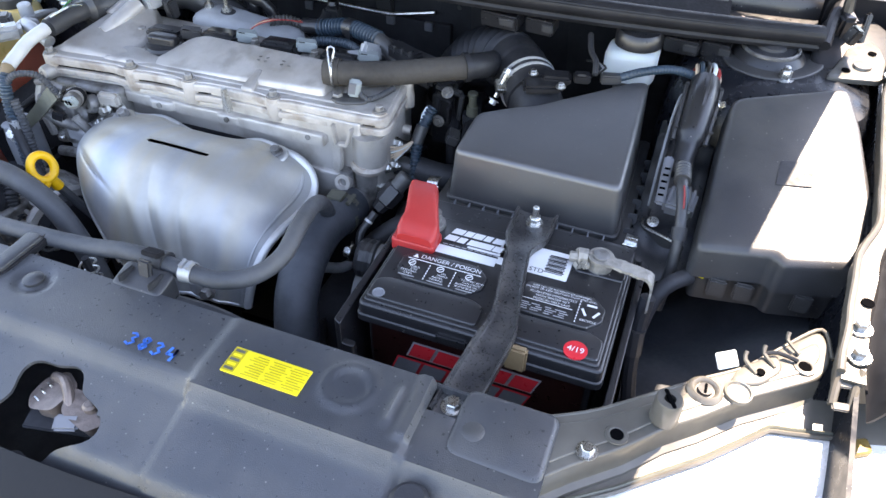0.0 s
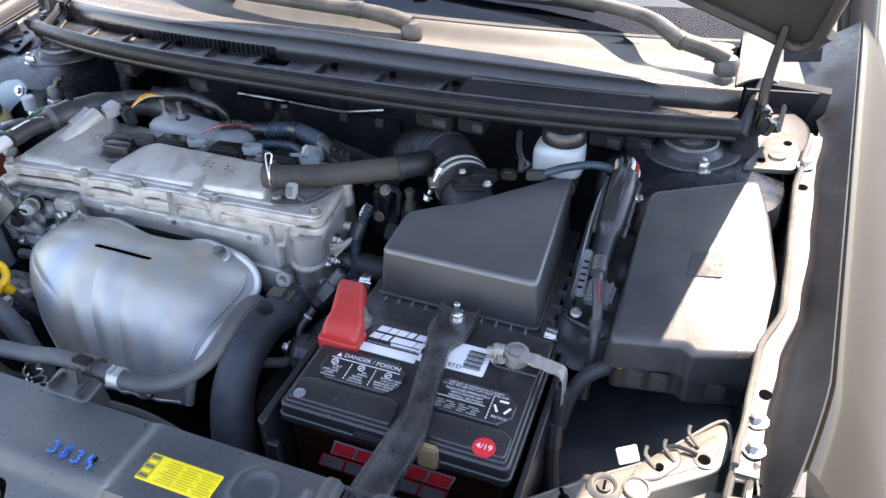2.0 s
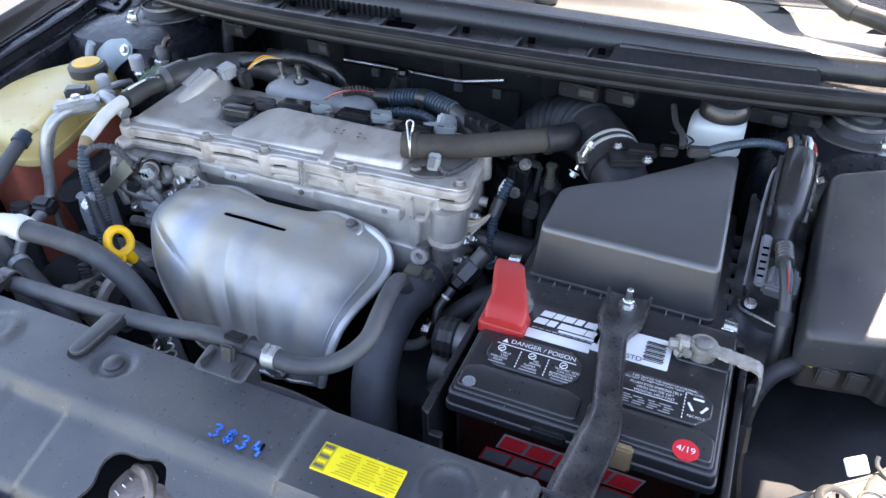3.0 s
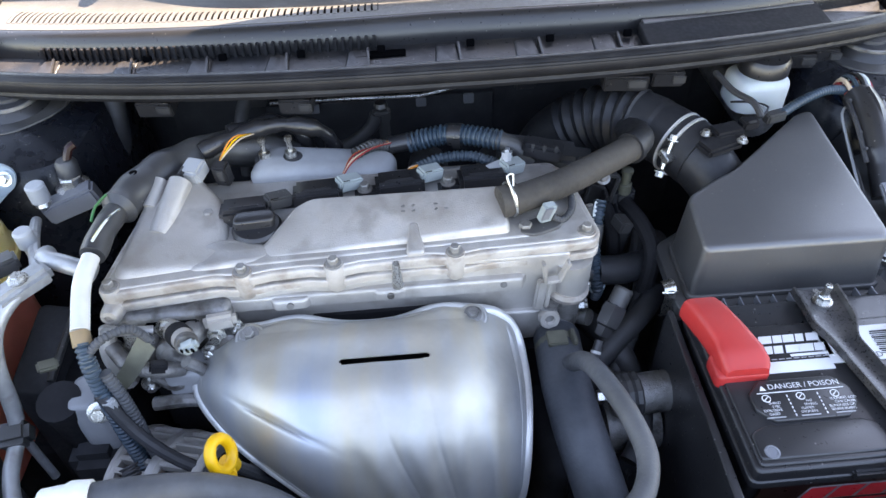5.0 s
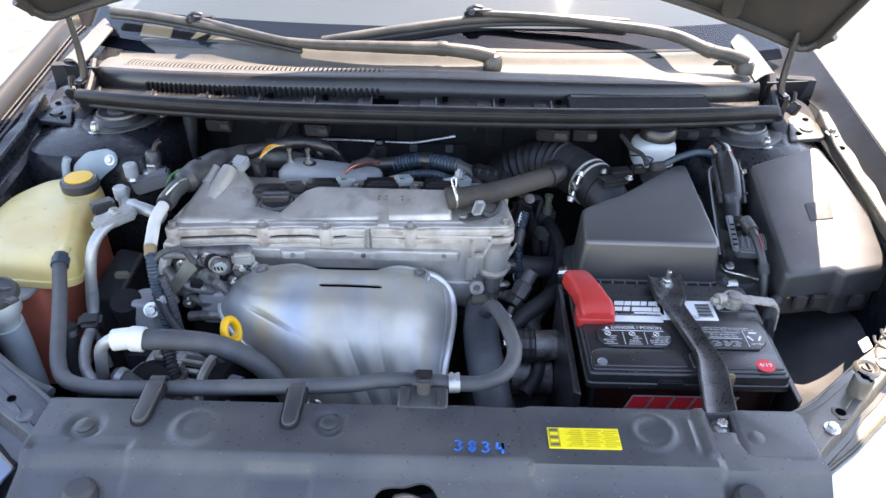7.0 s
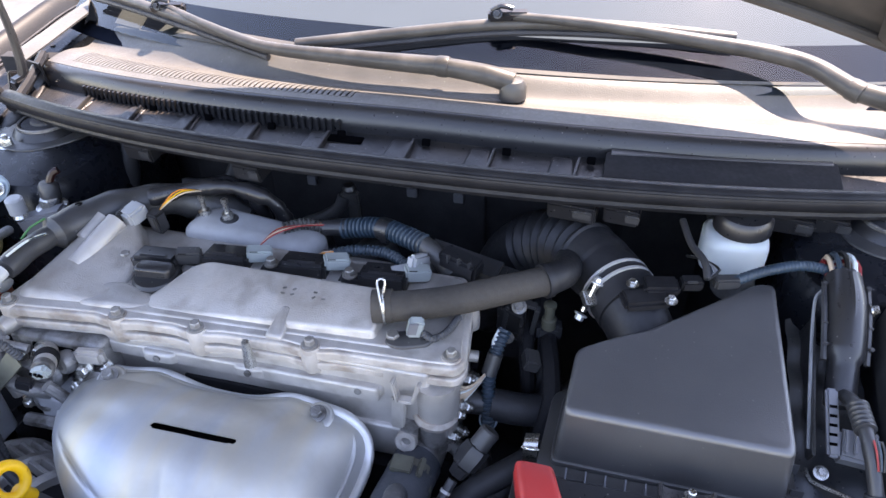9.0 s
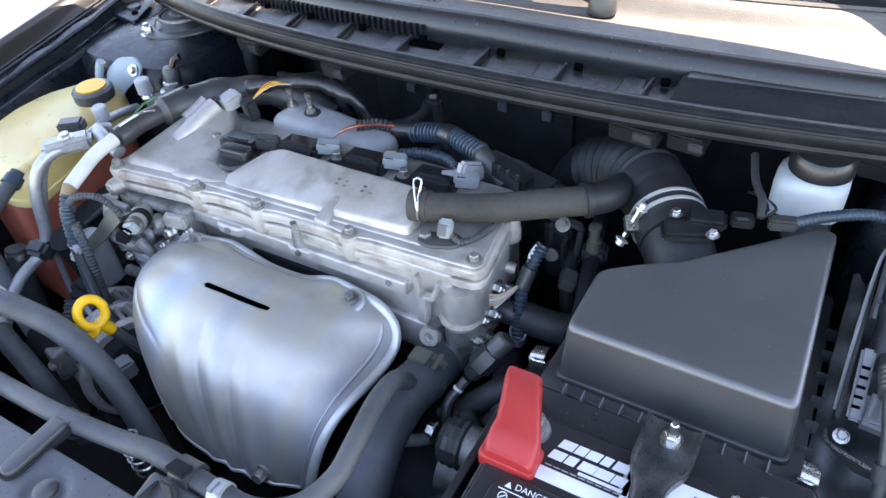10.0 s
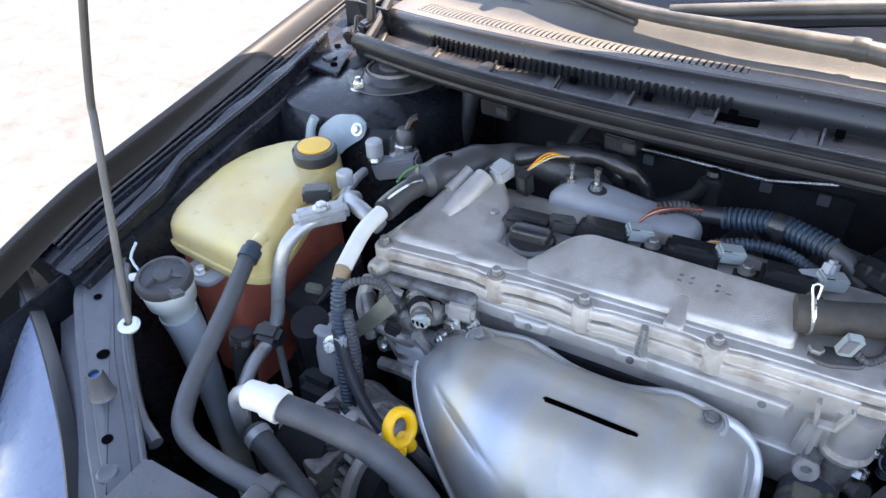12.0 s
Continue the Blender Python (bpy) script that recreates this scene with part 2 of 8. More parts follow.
def crack(m):
    """Thin dark wandering cracks over a material's colour."""
    t = m.node_tree
    b = t.nodes["Principled BSDF"]
    src = b.inputs["Base Color"].links[0].from_socket
    co = t.nodes.new("ShaderNodeTexCoord").outputs["Object"]
    n = t.nodes.new("ShaderNodeTexNoise")
    n.inputs["Scale"].default_value = 3.0
    t.links.new(co, n.inputs["Vector"])
    v = t.nodes.new("ShaderNodeTexVoronoi")
    v.feature = "DISTANCE_TO_EDGE"
    v.inputs["Scale"].default_value = 1.4
    add = t.nodes.new("ShaderNodeVectorMath")
    mul = t.nodes.new("ShaderNodeVectorMath")
    mul.operation = "SCALE"
    mul.inputs["Scale"].default_value = 0.5
    t.links.new(n.outputs["Color"], mul.inputs[0])
    t.links.new(co, add.inputs[0])
    t.links.new(mul.outputs[0], add.inputs[1])
    t.links.new(add.outputs[0], v.inputs["Vector"])
    r = t.nodes.new("ShaderNodeMapRange")
    r.inputs[1].default_value, r.inputs[2].default_value, r.inputs[3].default_value, r.inputs[4].default_value = 0.0, 0.010, 0.35, 0.0
    t.links.new(v.outputs["Distance"], r.inputs[0])
    x = t.nodes.new("ShaderNodeMix")
    x.data_type = "RGBA"
    t.links.new(r.outputs[0], x.inputs[0])
    t.links.new(src, x.inputs[6])
    x.inputs[7].default_value = (0.05, 0.045, 0.04, 1)
    t.links.new(x.outputs[2], b.inputs["Base Color"])


crack(CONCRETE)


def heat_steel():
    m = material("heat_shield_steel", (0.55, 0.54, 0.52), 0.50, metal=0.72, vary=0.06, scale=16, rough_vary=0.06, bump=0.08, bump_scale=90)
    t = m.node_tree
    b = t.nodes["Principled BSDF"]
    co = t.nodes.new("ShaderNodeTexCoord")
    n = t.nodes.new("ShaderNodeTexNoise")
    n.inputs["Scale"].default_value, n.inputs["Detail"].default_value = 9, 3
    mp = t.nodes.new("ShaderNodeMapping")
    mp.inputs["Scale"].default_value = (3.0, 0.5, 0.35)
    t.links.new(co.outputs["Object"], mp.inputs["Vector"])
    t.links.new(mp.outputs[0], n.inputs["Vector"])
    r = t.nodes.new("ShaderNodeValToRGB")
    e = r.color_ramp.elements
    e[0].position, e[0].color = 0.30, (0.40, 0.435, 0.49, 1)
    e[1].position, e[1].color = 0.72, (0.55, 0.49, 0.38, 1)
    k = e.new(0.5)
    k.color = (0.49, 0.49, 0.475, 1)
    t.links.new(n.outputs["Fac"], r.inputs[0])
    # brown heat stains in soft patches
    n2 = t.nodes.new("ShaderNodeTexNoise")
    n2.inputs["Scale"].default_value, n2.inputs["Detail"].default_value = 13, 6
    t.links.new(co.outputs["Object"], n2.inputs["Vector"])
    f = t.nodes.new("ShaderNodeMapRange")
    f.inputs[1].default_value, f.inputs[2].default_value, f.inputs[4].default_value = 0.50, 0.66, 0.45
    t.links.new(n2.outputs["Fac"], f.inputs[0])
    x = t.nodes.new("ShaderNodeMix")
    x.data_type = "RGBA"
    t.links.new(f.outputs[0], x.inputs[0])
    t.links.new(r.outputs[0], x.inputs[6])
    x.inputs[7].default_value = (0.36, 0.34, 0.31, 1)
    t.links.new(x.outputs[2], b.inputs["Base Color"])
    return m


SHIELD = heat_steel()
RIM = material("rolled_steel_rim", (0.66, 0.66, 0.65), 0.42, metal=0.55, vary=0.08, scale=40)


# ---- building helpers ----
def thing(name, at, label, category, group="", kind=""):
    ob = new(name)
    ob.empty_display_size = 0.02
    ob.location = at
    return tagged(ob, label, category, group, kind)


def finish(bm, smooth=35.0):
    bmesh.ops.remove_doubles(bm, verts=bm.verts, dist=1e-6)
    bmesh.ops.recalc_face_normals(bm, faces=bm.faces)
    lim = radians(smooth)
    for f in bm.faces:
        f.smooth = True
    for e in bm.edges:
        if len(e.link_faces) == 2 and e.calc_face_angle(0) > lim:
            e.smooth = False


def part(name, bm, mat, parent=None, label="", smooth=35.0):
    finish(bm, smooth)
    me = bpy.data.meshes.new(name)
    bm.to_mesh(me)
    bm.free()
    me.materials.append(mat)
    ob = new(name, me)
    if parent:
        ob.parent = parent
        if not parent.parent:
            ob.matrix_parent_inverse = Matrix.Translation(-parent.location)
    if label:
        ob["label"] = label
    return ob


def single(name, bm, mat, label, category, group="", kind="", smooth=35.0):
    return tagged(part(name, bm, mat, None, "", smooth), label, category, group, kind)


def spline(pts, step=0.006):
    p = [Vector(q) for q in pts]
    p = [2 * p[0] - p[1]] + p + [2 * p[-1] - p[-2]]
    out = []
    for i in range(1, len(p) - 2):
        n = max(2, int((p[i + 1] - p[i]).length / step))
        for k in range(n):
            s = k / n
            a, b, c, d = p[i - 1], p[i], p[i + 1], p[i + 2]
            out.append(0.5 * ((2 * b) + (c - a) * s + (2 * a - 5 * b + 4 * c - d) * s * s + (3 * b - a - 3 * c + d) * s ** 3))
    out.append(p[-2])
    return out


def loft(bm, rings, cap=True, closed=True):
    vs = [[bm.verts.new(q) for q in r] for r in rings]
    n = len(vs[0])
    for a, b in zip(vs, vs[1:]):
        for i in range(n if closed else n - 1):
            j = (i + 1) % n
            bm.faces.new((a[i], a[j], b[j], b[i]))
    if cap and closed:
        bm.faces.new(vs[0][::-1])
        bm.faces.new(vs[-1])
    return bm


def tube(pts, r, n=14, step=0.006, smooth=True, bm=None, cap=True):
    """A hose along pts; r is a number or a function of the length run so far."""
    bm = bm or bmesh.new()
    path = spline(pts, step) if smooth else [Vector(q) for q in pts]
    rings, run, side = [], 0.0, None
    for i, q in enumerate(path):
        d = (path[min(i + 1, len(path) - 1)] - path[max(i - 1, 0)]).normalized()
        if side is None:
            side = d.orthogonal().normalized()
        else:
            side = (side - d * side.dot(d)).normalized()
        up = d.cross(side)
        if i:
            run += (q - path[i - 1]).length
        rr = r(run) if callable(r) else r
        rings.append([q + (side * math.cos(a) + up * math.sin(a)) * rr for a in [2 * math.pi * k / n for k in range(n)]])
    return loft(bm, rings, cap)


def ribbed(r, pitch=0.0045, depth=0.12):
    return lambda s: r * (1 + depth * (1 if (s / pitch) % 1 < 0.55 else -0.9))


def lathe(profile, at=(0, 0, 0), axis=(0, 0, 1), n=20, bm=None):
    """Turns (radius, height) pairs round an axis."""
    bm = bm or bmesh.new()
    q = Vector((0, 0, 1)).rotation_difference(Vector(axis).normalized())
    rings = [[Vector(at) + q @ Vector((max(r, 1e-4) * math.cos(2 * math.pi * k / n), max(r, 1e-4) * math.sin(2 * math.pi * k / n), h)) for k in range(n)] for r, h in profile]
    return loft(bm, rings)


def offset(poly, d):
    """A polygon (counter-clockwise) moved inwards by d."""
    out, n = [], len(poly)
    for i in range(n):
        a, b, c = Vector(poly[i - 1]), Vector(poly[i]), Vector(poly[(i + 1) % n])
        n1, n2 = (b - a).normalized(), (c - b).normalized()
        n1, n2 = Vector((-n1.y, n1.x)), Vector((-n2.y, n2.x))
        m = (n1 + n2)
        m = m / max(0.25, m.length_squared) * 2
        out.append(b + m * d)
    return out


def rounded(poly, r, seg=4):
    """A polygon with its corners rounded, seg + 1 points a corner."""
    out, n = [], len(poly)
    for i in range(n):
        a, b, c = Vector(poly[i - 1]), Vector(poly[i]), Vector(poly[(i + 1) % n])
        rr = min(r, (a - b).length * 0.45, (c - b).length * 0.45)
        p, q = b + (a - b).normalized() * rr, b + (c - b).normalized() * rr
        for k in range(seg + 1):
            s = k / seg
            out.append(p * (1 - s) ** 2 + b * 2 * s * (1 - s) + q * s * s)
    return out


def block(poly, z0, z1, r=0.006, edge=0.003, draft=0.0, bm=None, seg=4, steps=3):
    """A moulded block over a plan polygon: rounded corners and top edge, z0 and z1 numbers or functions of (x, y)."""
    bm = bm or bmesh.new()
    f0 = z0 if callable(z0) else (lambda x, y: z0)
    f1 = z1 if callable(z1) else (lambda x, y: z1)
    rings = []
    base = rounded(offset(poly, -draft), r, seg)
    rings.append([(q.x, q.y, f0(q.x, q.y)) for q in base])
    for k in range(steps + 1):
        a = math.pi / 2 * k / steps
        d = edge * (1 - math.cos(a))
        h = edge * (1 - math.sin(a))
        ring = rounded(offset(poly, d), r, seg)
        rings.append([(q.x, q.y, f1(q.x, q.y) - h) for q in ring])
    return loft(bm, rings)


def rect(x0, y0, x1, y1):
    return [(x0, y0), (x1, y0), (x1, y1), (x0, y1)]


def box(c, s, bevel=0.002, rot=(0, 0, 0), bm=None):
    b2 = bmesh.new()
    bmesh.ops.create_cube(b2, size=1.0)
    for v in b2.verts:
        v.co = Vector((v.co.x * s[0], v.co.y * s[1], v.co.z * s[2]))
    if bevel:
        bmesh.ops.bevel(b2, geom=b2.edges[:], offset=min(bevel, min(s) * 0.45), segments=2, affect="EDGES")
    m = pose(*c, *rot)
    for v in b2.verts:
        v.co = m @ v.co
    if bm is None:
        return b2
    me = bpy.data.meshes.new("tmp")
    b2.to_mesh(me)
    b2.free()
    bm.from_mesh(me)
    bpy.data.meshes.remove(me)
    return bm


def sheet(fn, nu, nv, thick=0.0, skip=None, bm=None):
    """A panel: fn(u, v) gives points for u, v from 0 to 1; thick is laid on against its normal."""
    bm = bm or bmesh.new()
    g = [[bm.verts.new(fn(i / nu, j / nv)) for j in range(nv + 1)] for i in range(nu + 1)]
    for i in range(nu):
        for j in range(nv):
            if skip and skip((i + 0.5) / nu, (j + 0.5) / nv):
                continue
            bm.faces.new((g[i][j], g[i + 1][j], g[i + 1][j + 1], g[i][j + 1]))
    loose = [v for v in bm.verts if not v.link_faces]
    bmesh.ops.delete(bm, geom=loose, context="VERTS")
    bmesh.ops.recalc_face_normals(bm, faces=bm.faces)
    if thick:
        bmesh.ops.solidify(bm, geom=bm.faces[:], thickness=thick)
    return bm


def bolt(at, axis=(0, 0, 1), r=0.006, h=0.006, stud=0.0, bm=None):
    prof = [(r * 1.5, 0), (r * 1.5, h * 0.25), (r * 1.05, h * 0.3)]
    bm = lathe(prof, at, axis, 16, bm)
    a = Vector(axis).normalized()
    lathe([(r, 0), (r, h * 0.85), (r * 0.85, h)], Vector(at) + a * h * 0.28, axis, 6, bm)
    if stud:
        lathe([(r * 0.55, 0), (r * 0.55, stud), (r * 0.4, stud + 0.001)], Vector(at) + a * h, axis, 10, bm)
    return bm


def lettering(words, size, m, mat, parent, name="lettering"):
    cu = bpy.data.curves.new("words", "FONT")
    cu.body, cu.size, cu.align_x, cu.align_y = words, size, "CENTER", "CENTER"
    ob = bpy.data.objects.new("words", cu)
    scene.collection.objects.link(ob)
    dg = bpy.context.evaluated_depsgraph_get()
    me = bpy.data.meshes.new_from_object(ob.evaluated_get(dg))
    bpy.data.objects.remove(ob)
    bm = bmesh.new()
    bm.from_mesh(me)
    bpy.data.meshes.remove(me)
    for v in bm.verts:
        v.co = m @ v.co
    return part(name, bm, mat, parent)


# ---- the setting ----
def side(x):
    return 2 * MID - x


bm = sheet(lambda u, v: (-400 + 800 * u, -400 + 800 * v, 0.0), 40, 40)
single("ground", bm, CONCRETE, "pale sunlit concrete driveway with cracks and stains", "ground", kind="structure")

# dark well of the engine bay: floor, firewall, side walls
bm = box((MID, 0.50, 0.40), (1.30, 1.0, 0.02), 0.004)
single("bay_floor", bm, DARK, "dark underside shield below the engine", "engine bay", kind="structure")


def firewall(u, v):
    x = -0.70 + 1.35 * u
    return (x, 0.925 + 0.02 * math.sin(u * 9), 0.40 + 0.53 * v)


bm = sheet(firewall, 40, 6, 0.02)
single("firewall", bm, DARK, "black firewall behind the engine", "firewall", kind="structure")


def inner_wall(sgn):
    def fn(u, v):
        y = 0.16 + 0.74 * u
        x = 0.585 + 0.05 * u - 0.02 * math.sin(v * math.pi)
        return (MID + sgn * (x + 0.02), y, 0.40 + (0.43 + 0.05 * u) * v)
    return fn


for sgn, nm in ((1, "inner_wall_left"), (-1, "inner_wall_right")):
    single(nm, sheet(inner_wall(sgn), 24, 8, 0.004), INNER, "black painted inner wing panel of the engine bay", "inner wing", kind="structure")


# ---- strut towers ----
def strut_tower(cx, name_label):
    t = thing("strut_tower", (cx, 0.79, 0.60), name_label, "strut tower", "strut towers")
    s = 1 if cx > 0 else -1
    rings = []
    for rx, ry, z in ((0.128, 0.150, 0.45), (0.120, 0.140, 0.80), (0.114, 0.132, 0.862), (0.106, 0.122, 0.876), (0.070, 0.075, 0.886), (0.004, 0.004, 0.887)):
        rings.append([(cx + s * 0.01 + rx * math.copysign(abs(math.cos(a)) ** 0.5, math.cos(a)), 0.79 + ry * math.copysign(abs(math.sin(a)) ** 0.42, math.sin(a)), z) for a in [2 * math.pi * i / 48 for i in range(48)]])
    part("tower", loft(bmesh.new(), rings), INNER, t)
    # mounting plate, raised seat with a thin bright ring, three studs
    tri = [(cx + 0.060 * math.cos(a) * (1 + 0.10 * math.cos(3 * a)), 0.79 + 0.064 * math.sin(a)) for a in [radians(q) for q in range(0, 360, 24)]]
    part("mount_plate", block(tri, 0.880, 0.8885, 0.02, 0.002), PLASTIC, t)
    part("seat", lathe([(0.044, 0), (0.040, 0.006), (0.036, 0.010), (0.034, 0.010)], (cx, 0.789, 0.887), n=36), PLASTIC_SMOOTH, t)
    part("bearing_ring", lathe([(0.0315, 0), (0.0345, 0), (0.0345, 0.003), (0.0330, 0.0042), (0.0305, 0.003), (0.0315, 0)], (cx, 0.789, 0.897), n=40), ALU_DARK, t, "dull steel ring")
    part("dust_cap", lathe([(0.0305, 0), (0.0290, 0.003), (0.018, 0.0035), (0.017, 0.007), (0.012, 0.009), (0.001, 0.009)], (cx, 0.789, 0.896), n=30), RUBBER, t)
    for dx, dy in ((s * 0.020, -0.052), (-s * 0.060, 0.019), (s * 0.057, 0.056)):
        part("nut", bolt((cx + dx, 0.79 + dy, 0.884), r=0.0072, h=0.010, stud=0.007), STEEL, t)
    return t


strut_tower(-0.540, "black painted strut tower with a steel top mount")
strut_tower(0.487, "black painted strut tower with a steel top mount, partly sunlit")


# ---- wings, rails and front panel arms ----
# inner bead and outer edge of the bolted flange: (distance from the centre line, y)
BEAD = [(0.598, 0.335), (0.604, 0.390), (0.609, 0.452), (0.630, 0.526), (0.633, 0.614), (0.636, 0.718), (0.643, 0.765), (0.652, 0.835)]
FLANGE = [(0.619, 0.326), (0.621, 0.384), (0.629, 0.451), (0.646, 0.531), (0.654, 0.621), (0.658, 0.724), (0.660, 0.765), (0.668, 0.835)]


def at_y(keys, y):
    for (xa, ya), (xb, yb) in zip(keys, keys[1:]):
        if y <= yb:
            break
    f = min(1, max(0, (y - ya) / (yb - ya)))
    f = f * f * (3 - 2 * f)
    return xa + (xb - xa) * f


def rail_z(y):
    return 0.848 + 0.116 * (y - 0.335)


def wing(sgn, label):
    t = thing("fender", (MID + sgn * 0.68, 0.6, 0.75), label, "fender", "fenders")

    def crest(y):
        return (0.664 if sgn > 0 else 0.684) + 0.053 * (y - 0.33) / 0.70 - 0.30 * max(0, 0.42 - y) ** 1.3, 0.862 + 0.085 * min(1, max(0, (y - 0.2) / 0.9))

    def skin(u, v):
        y = 0.18 + 1.05 * u if sgn < 0 else 0.325 + 0.905 * u
        c, zc = crest(y)
        # from the inner lip over the crest to the steep side
        if v < 0.35:
            q = v / 0.35
            return (MID + sgn * (c - (0.024 if sgn < 0 else 0.014) * (1 - q)), y, zc - 0.022 * (1 - q) ** 2 - (0.004 if sgn > 0 else 0.0) * (1 - q))
        q = (v - 0.35) / 0.65
        return (MID + sgn * (c + 0.15 * q), y - 0.02 * q, zc - 0.13 * q - 0.24 * q * q)
    part("outer_panel", sheet(skin, 60, 30, 0.0015), PAINT, t)
    part("lower_side", sheet(lambda u, v: Vector(skin(u, 1.0)) * (1 - v) + Vector((skin(u, 1.0)[0] - sgn * 0.02, skin(u, 1.0)[1], 0.20)) * v, 30, 6, 0.002), PAINT, t)
    # same flange on both sides: sun and shade are put into its colour
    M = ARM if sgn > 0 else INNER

    def rail(u, v):
        y = 0.326 + 0.509 * u
        a, b = at_y(BEAD, y), at_y(FLANGE, y)
        z = rail_z(y) - (0.016 if v == 0 else 0.0) - 0.0015 * math.sin(u * 40) * v
        return (MID + sgn * (a + (b - a) * v), y, z)
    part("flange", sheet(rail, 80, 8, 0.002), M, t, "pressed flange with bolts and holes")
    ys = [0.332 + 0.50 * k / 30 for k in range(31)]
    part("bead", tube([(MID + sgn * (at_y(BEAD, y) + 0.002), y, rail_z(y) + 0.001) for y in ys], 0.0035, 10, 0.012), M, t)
    part("gap_strip", sheet(lambda u, v: (MID + sgn * (at_y(FLANGE, 0.326 + 0.509 * u) + 0.001 + 0.012 * v), 0.326 + 0.509 * u, rail_z(0.326 + 0.509 * u) - 0.006 - 0.010 * math.sin(v * 3.1)), 40, 4, 0.002), DEEP_BLACK, t, "black rubber strip in the gap")
    if sgn > 0:
        for dx, yy, hole in ((0.648, 0.765, 0), (0.646, 0.722, 1), (0.620, 0.411, 1), (0.614, 0.381, 0), (0.613, 0.352, 0)):
            c = (MID + dx, yy, rail_z(yy))
            if hole:
                part("bolt_hole", lathe([(0.0055, 0.0004), (0.0055, 0.0012), (0.001, 0.0012)], c, n=16), VOID, t)
            else:
                part("washer", lathe([(0.0105, 0), (0.0100, 0.0016), (0.006, 0.0018)], c, n=20), STEEL, t)
                part("bolt", bolt(c, r=0.0058, h=0.007), STEEL, t)
        # forked end of the flange that runs down beside the headlight
        for xa, xb in ((0.603, 0.592), (0.617, 0.606)):
            part("fork", tube([(MID + xa, 0.340, 0.846), (MID + (xa * 2 + xb) / 3, 0.325, 0.841), (MID + (xa + xb) / 2, 0.308, 0.834)], 0.0035, 8), M, t)
        for f in (0.25, 0.6):
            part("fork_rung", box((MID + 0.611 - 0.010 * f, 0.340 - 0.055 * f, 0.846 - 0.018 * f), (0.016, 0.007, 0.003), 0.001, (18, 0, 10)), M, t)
        # dark panel between the flange and the outer edge, back to the pillar
        def infill(u, v):
            y = 0.300 + 0.86 * u
            c, zc = crest(y)
            a = at_y(FLANGE, y) + 0.003 - 0.10 * max(0, y - 0.835)
            za = rail_z(min(y, 0.835)) - 0.010 + 0.02 * max(0, y - 0.835)
            return (MID + a + (c - 0.006 - a) * v, y, za + (zc + 0.002 - za) * v ** 1.4)
        part("inner_panel", sheet(infill, 60, 10, 0.002), SATIN, t, "dark satin inner edge panel")
        part("weld_mark", box((MID + 0.640, 0.655, rail_z(0.655) + 0.0004), (0.007, 0.030, 0.0008), 0.0003, (6, 0, -3)), STEEL, t)
    else:
        # broad dusty ledge that closes the wing towards the bay
        def ledge(u, v):
            y = 0.33 + 0.86 * u
            c, zc = crest(y)
            keys = ((0.0, 0.016, -0.027), (0.10, 0.038, -0.028), (0.14, 0.042, -0.032), (0.42, 0.084, -0.037), (0.50, 0.091, -0.042), (0.62, 0.100, -0.085), (1.0, 0.120, -0.300))
            for (a, da, za), (b, db, zb) in zip(keys, keys[1:]):
                if v <= b:
                    break
            f = (v - a) / (b - a)
            wob = (0.0010 * math.sin(u * 23 + 4 * v) + 0.0006 * math.sin(u * 51 + 9 * v)) * min(1, max(0, v - 0.12) * 4)
            return (MID + sgn * (c - da - (db - da) * f - 0.006 * v * math.sin(u * 6)), y, zc + za + (zb - za) * f + wob)
        part("inner_ledge", sheet(ledge, 90, 50, 0.002), INNER, t, "dusty creased inner ledge")
        for off in (0.024, 0.031):
            part("edge_strip", tube([(MID + sgn * (crest(y)[0] - off), y, crest(y)[1] - 0.0235 - 0.25 * (off - 0.024)) for y in [0.35 + 0.80 * k / 24 for k in range(25)]], 0.0017, 8, 0.02), RUBBER, t)
        for k in range(9):
            u = 0.06 + 0.105 * k
            q = Vector(ledge(u, 0.28))
            part("ledge_bolt" if k % 3 == 0 else "ledge_hole", bolt(q, (0.1, 0, 1), 0.0048, 0.004) if k % 3 == 0 else lathe([(0.0042, 0.0006), (0.0042, 0.0014), (0.001, 0.0014)], q, n=12), STEEL if k % 3 == 0 else BLACK_INK, t)
    return t


wing(1, "dark glossy fender in full sun with a pale bolted flange")
wing(-1, "dark glossy fender with a dusty inner flange")


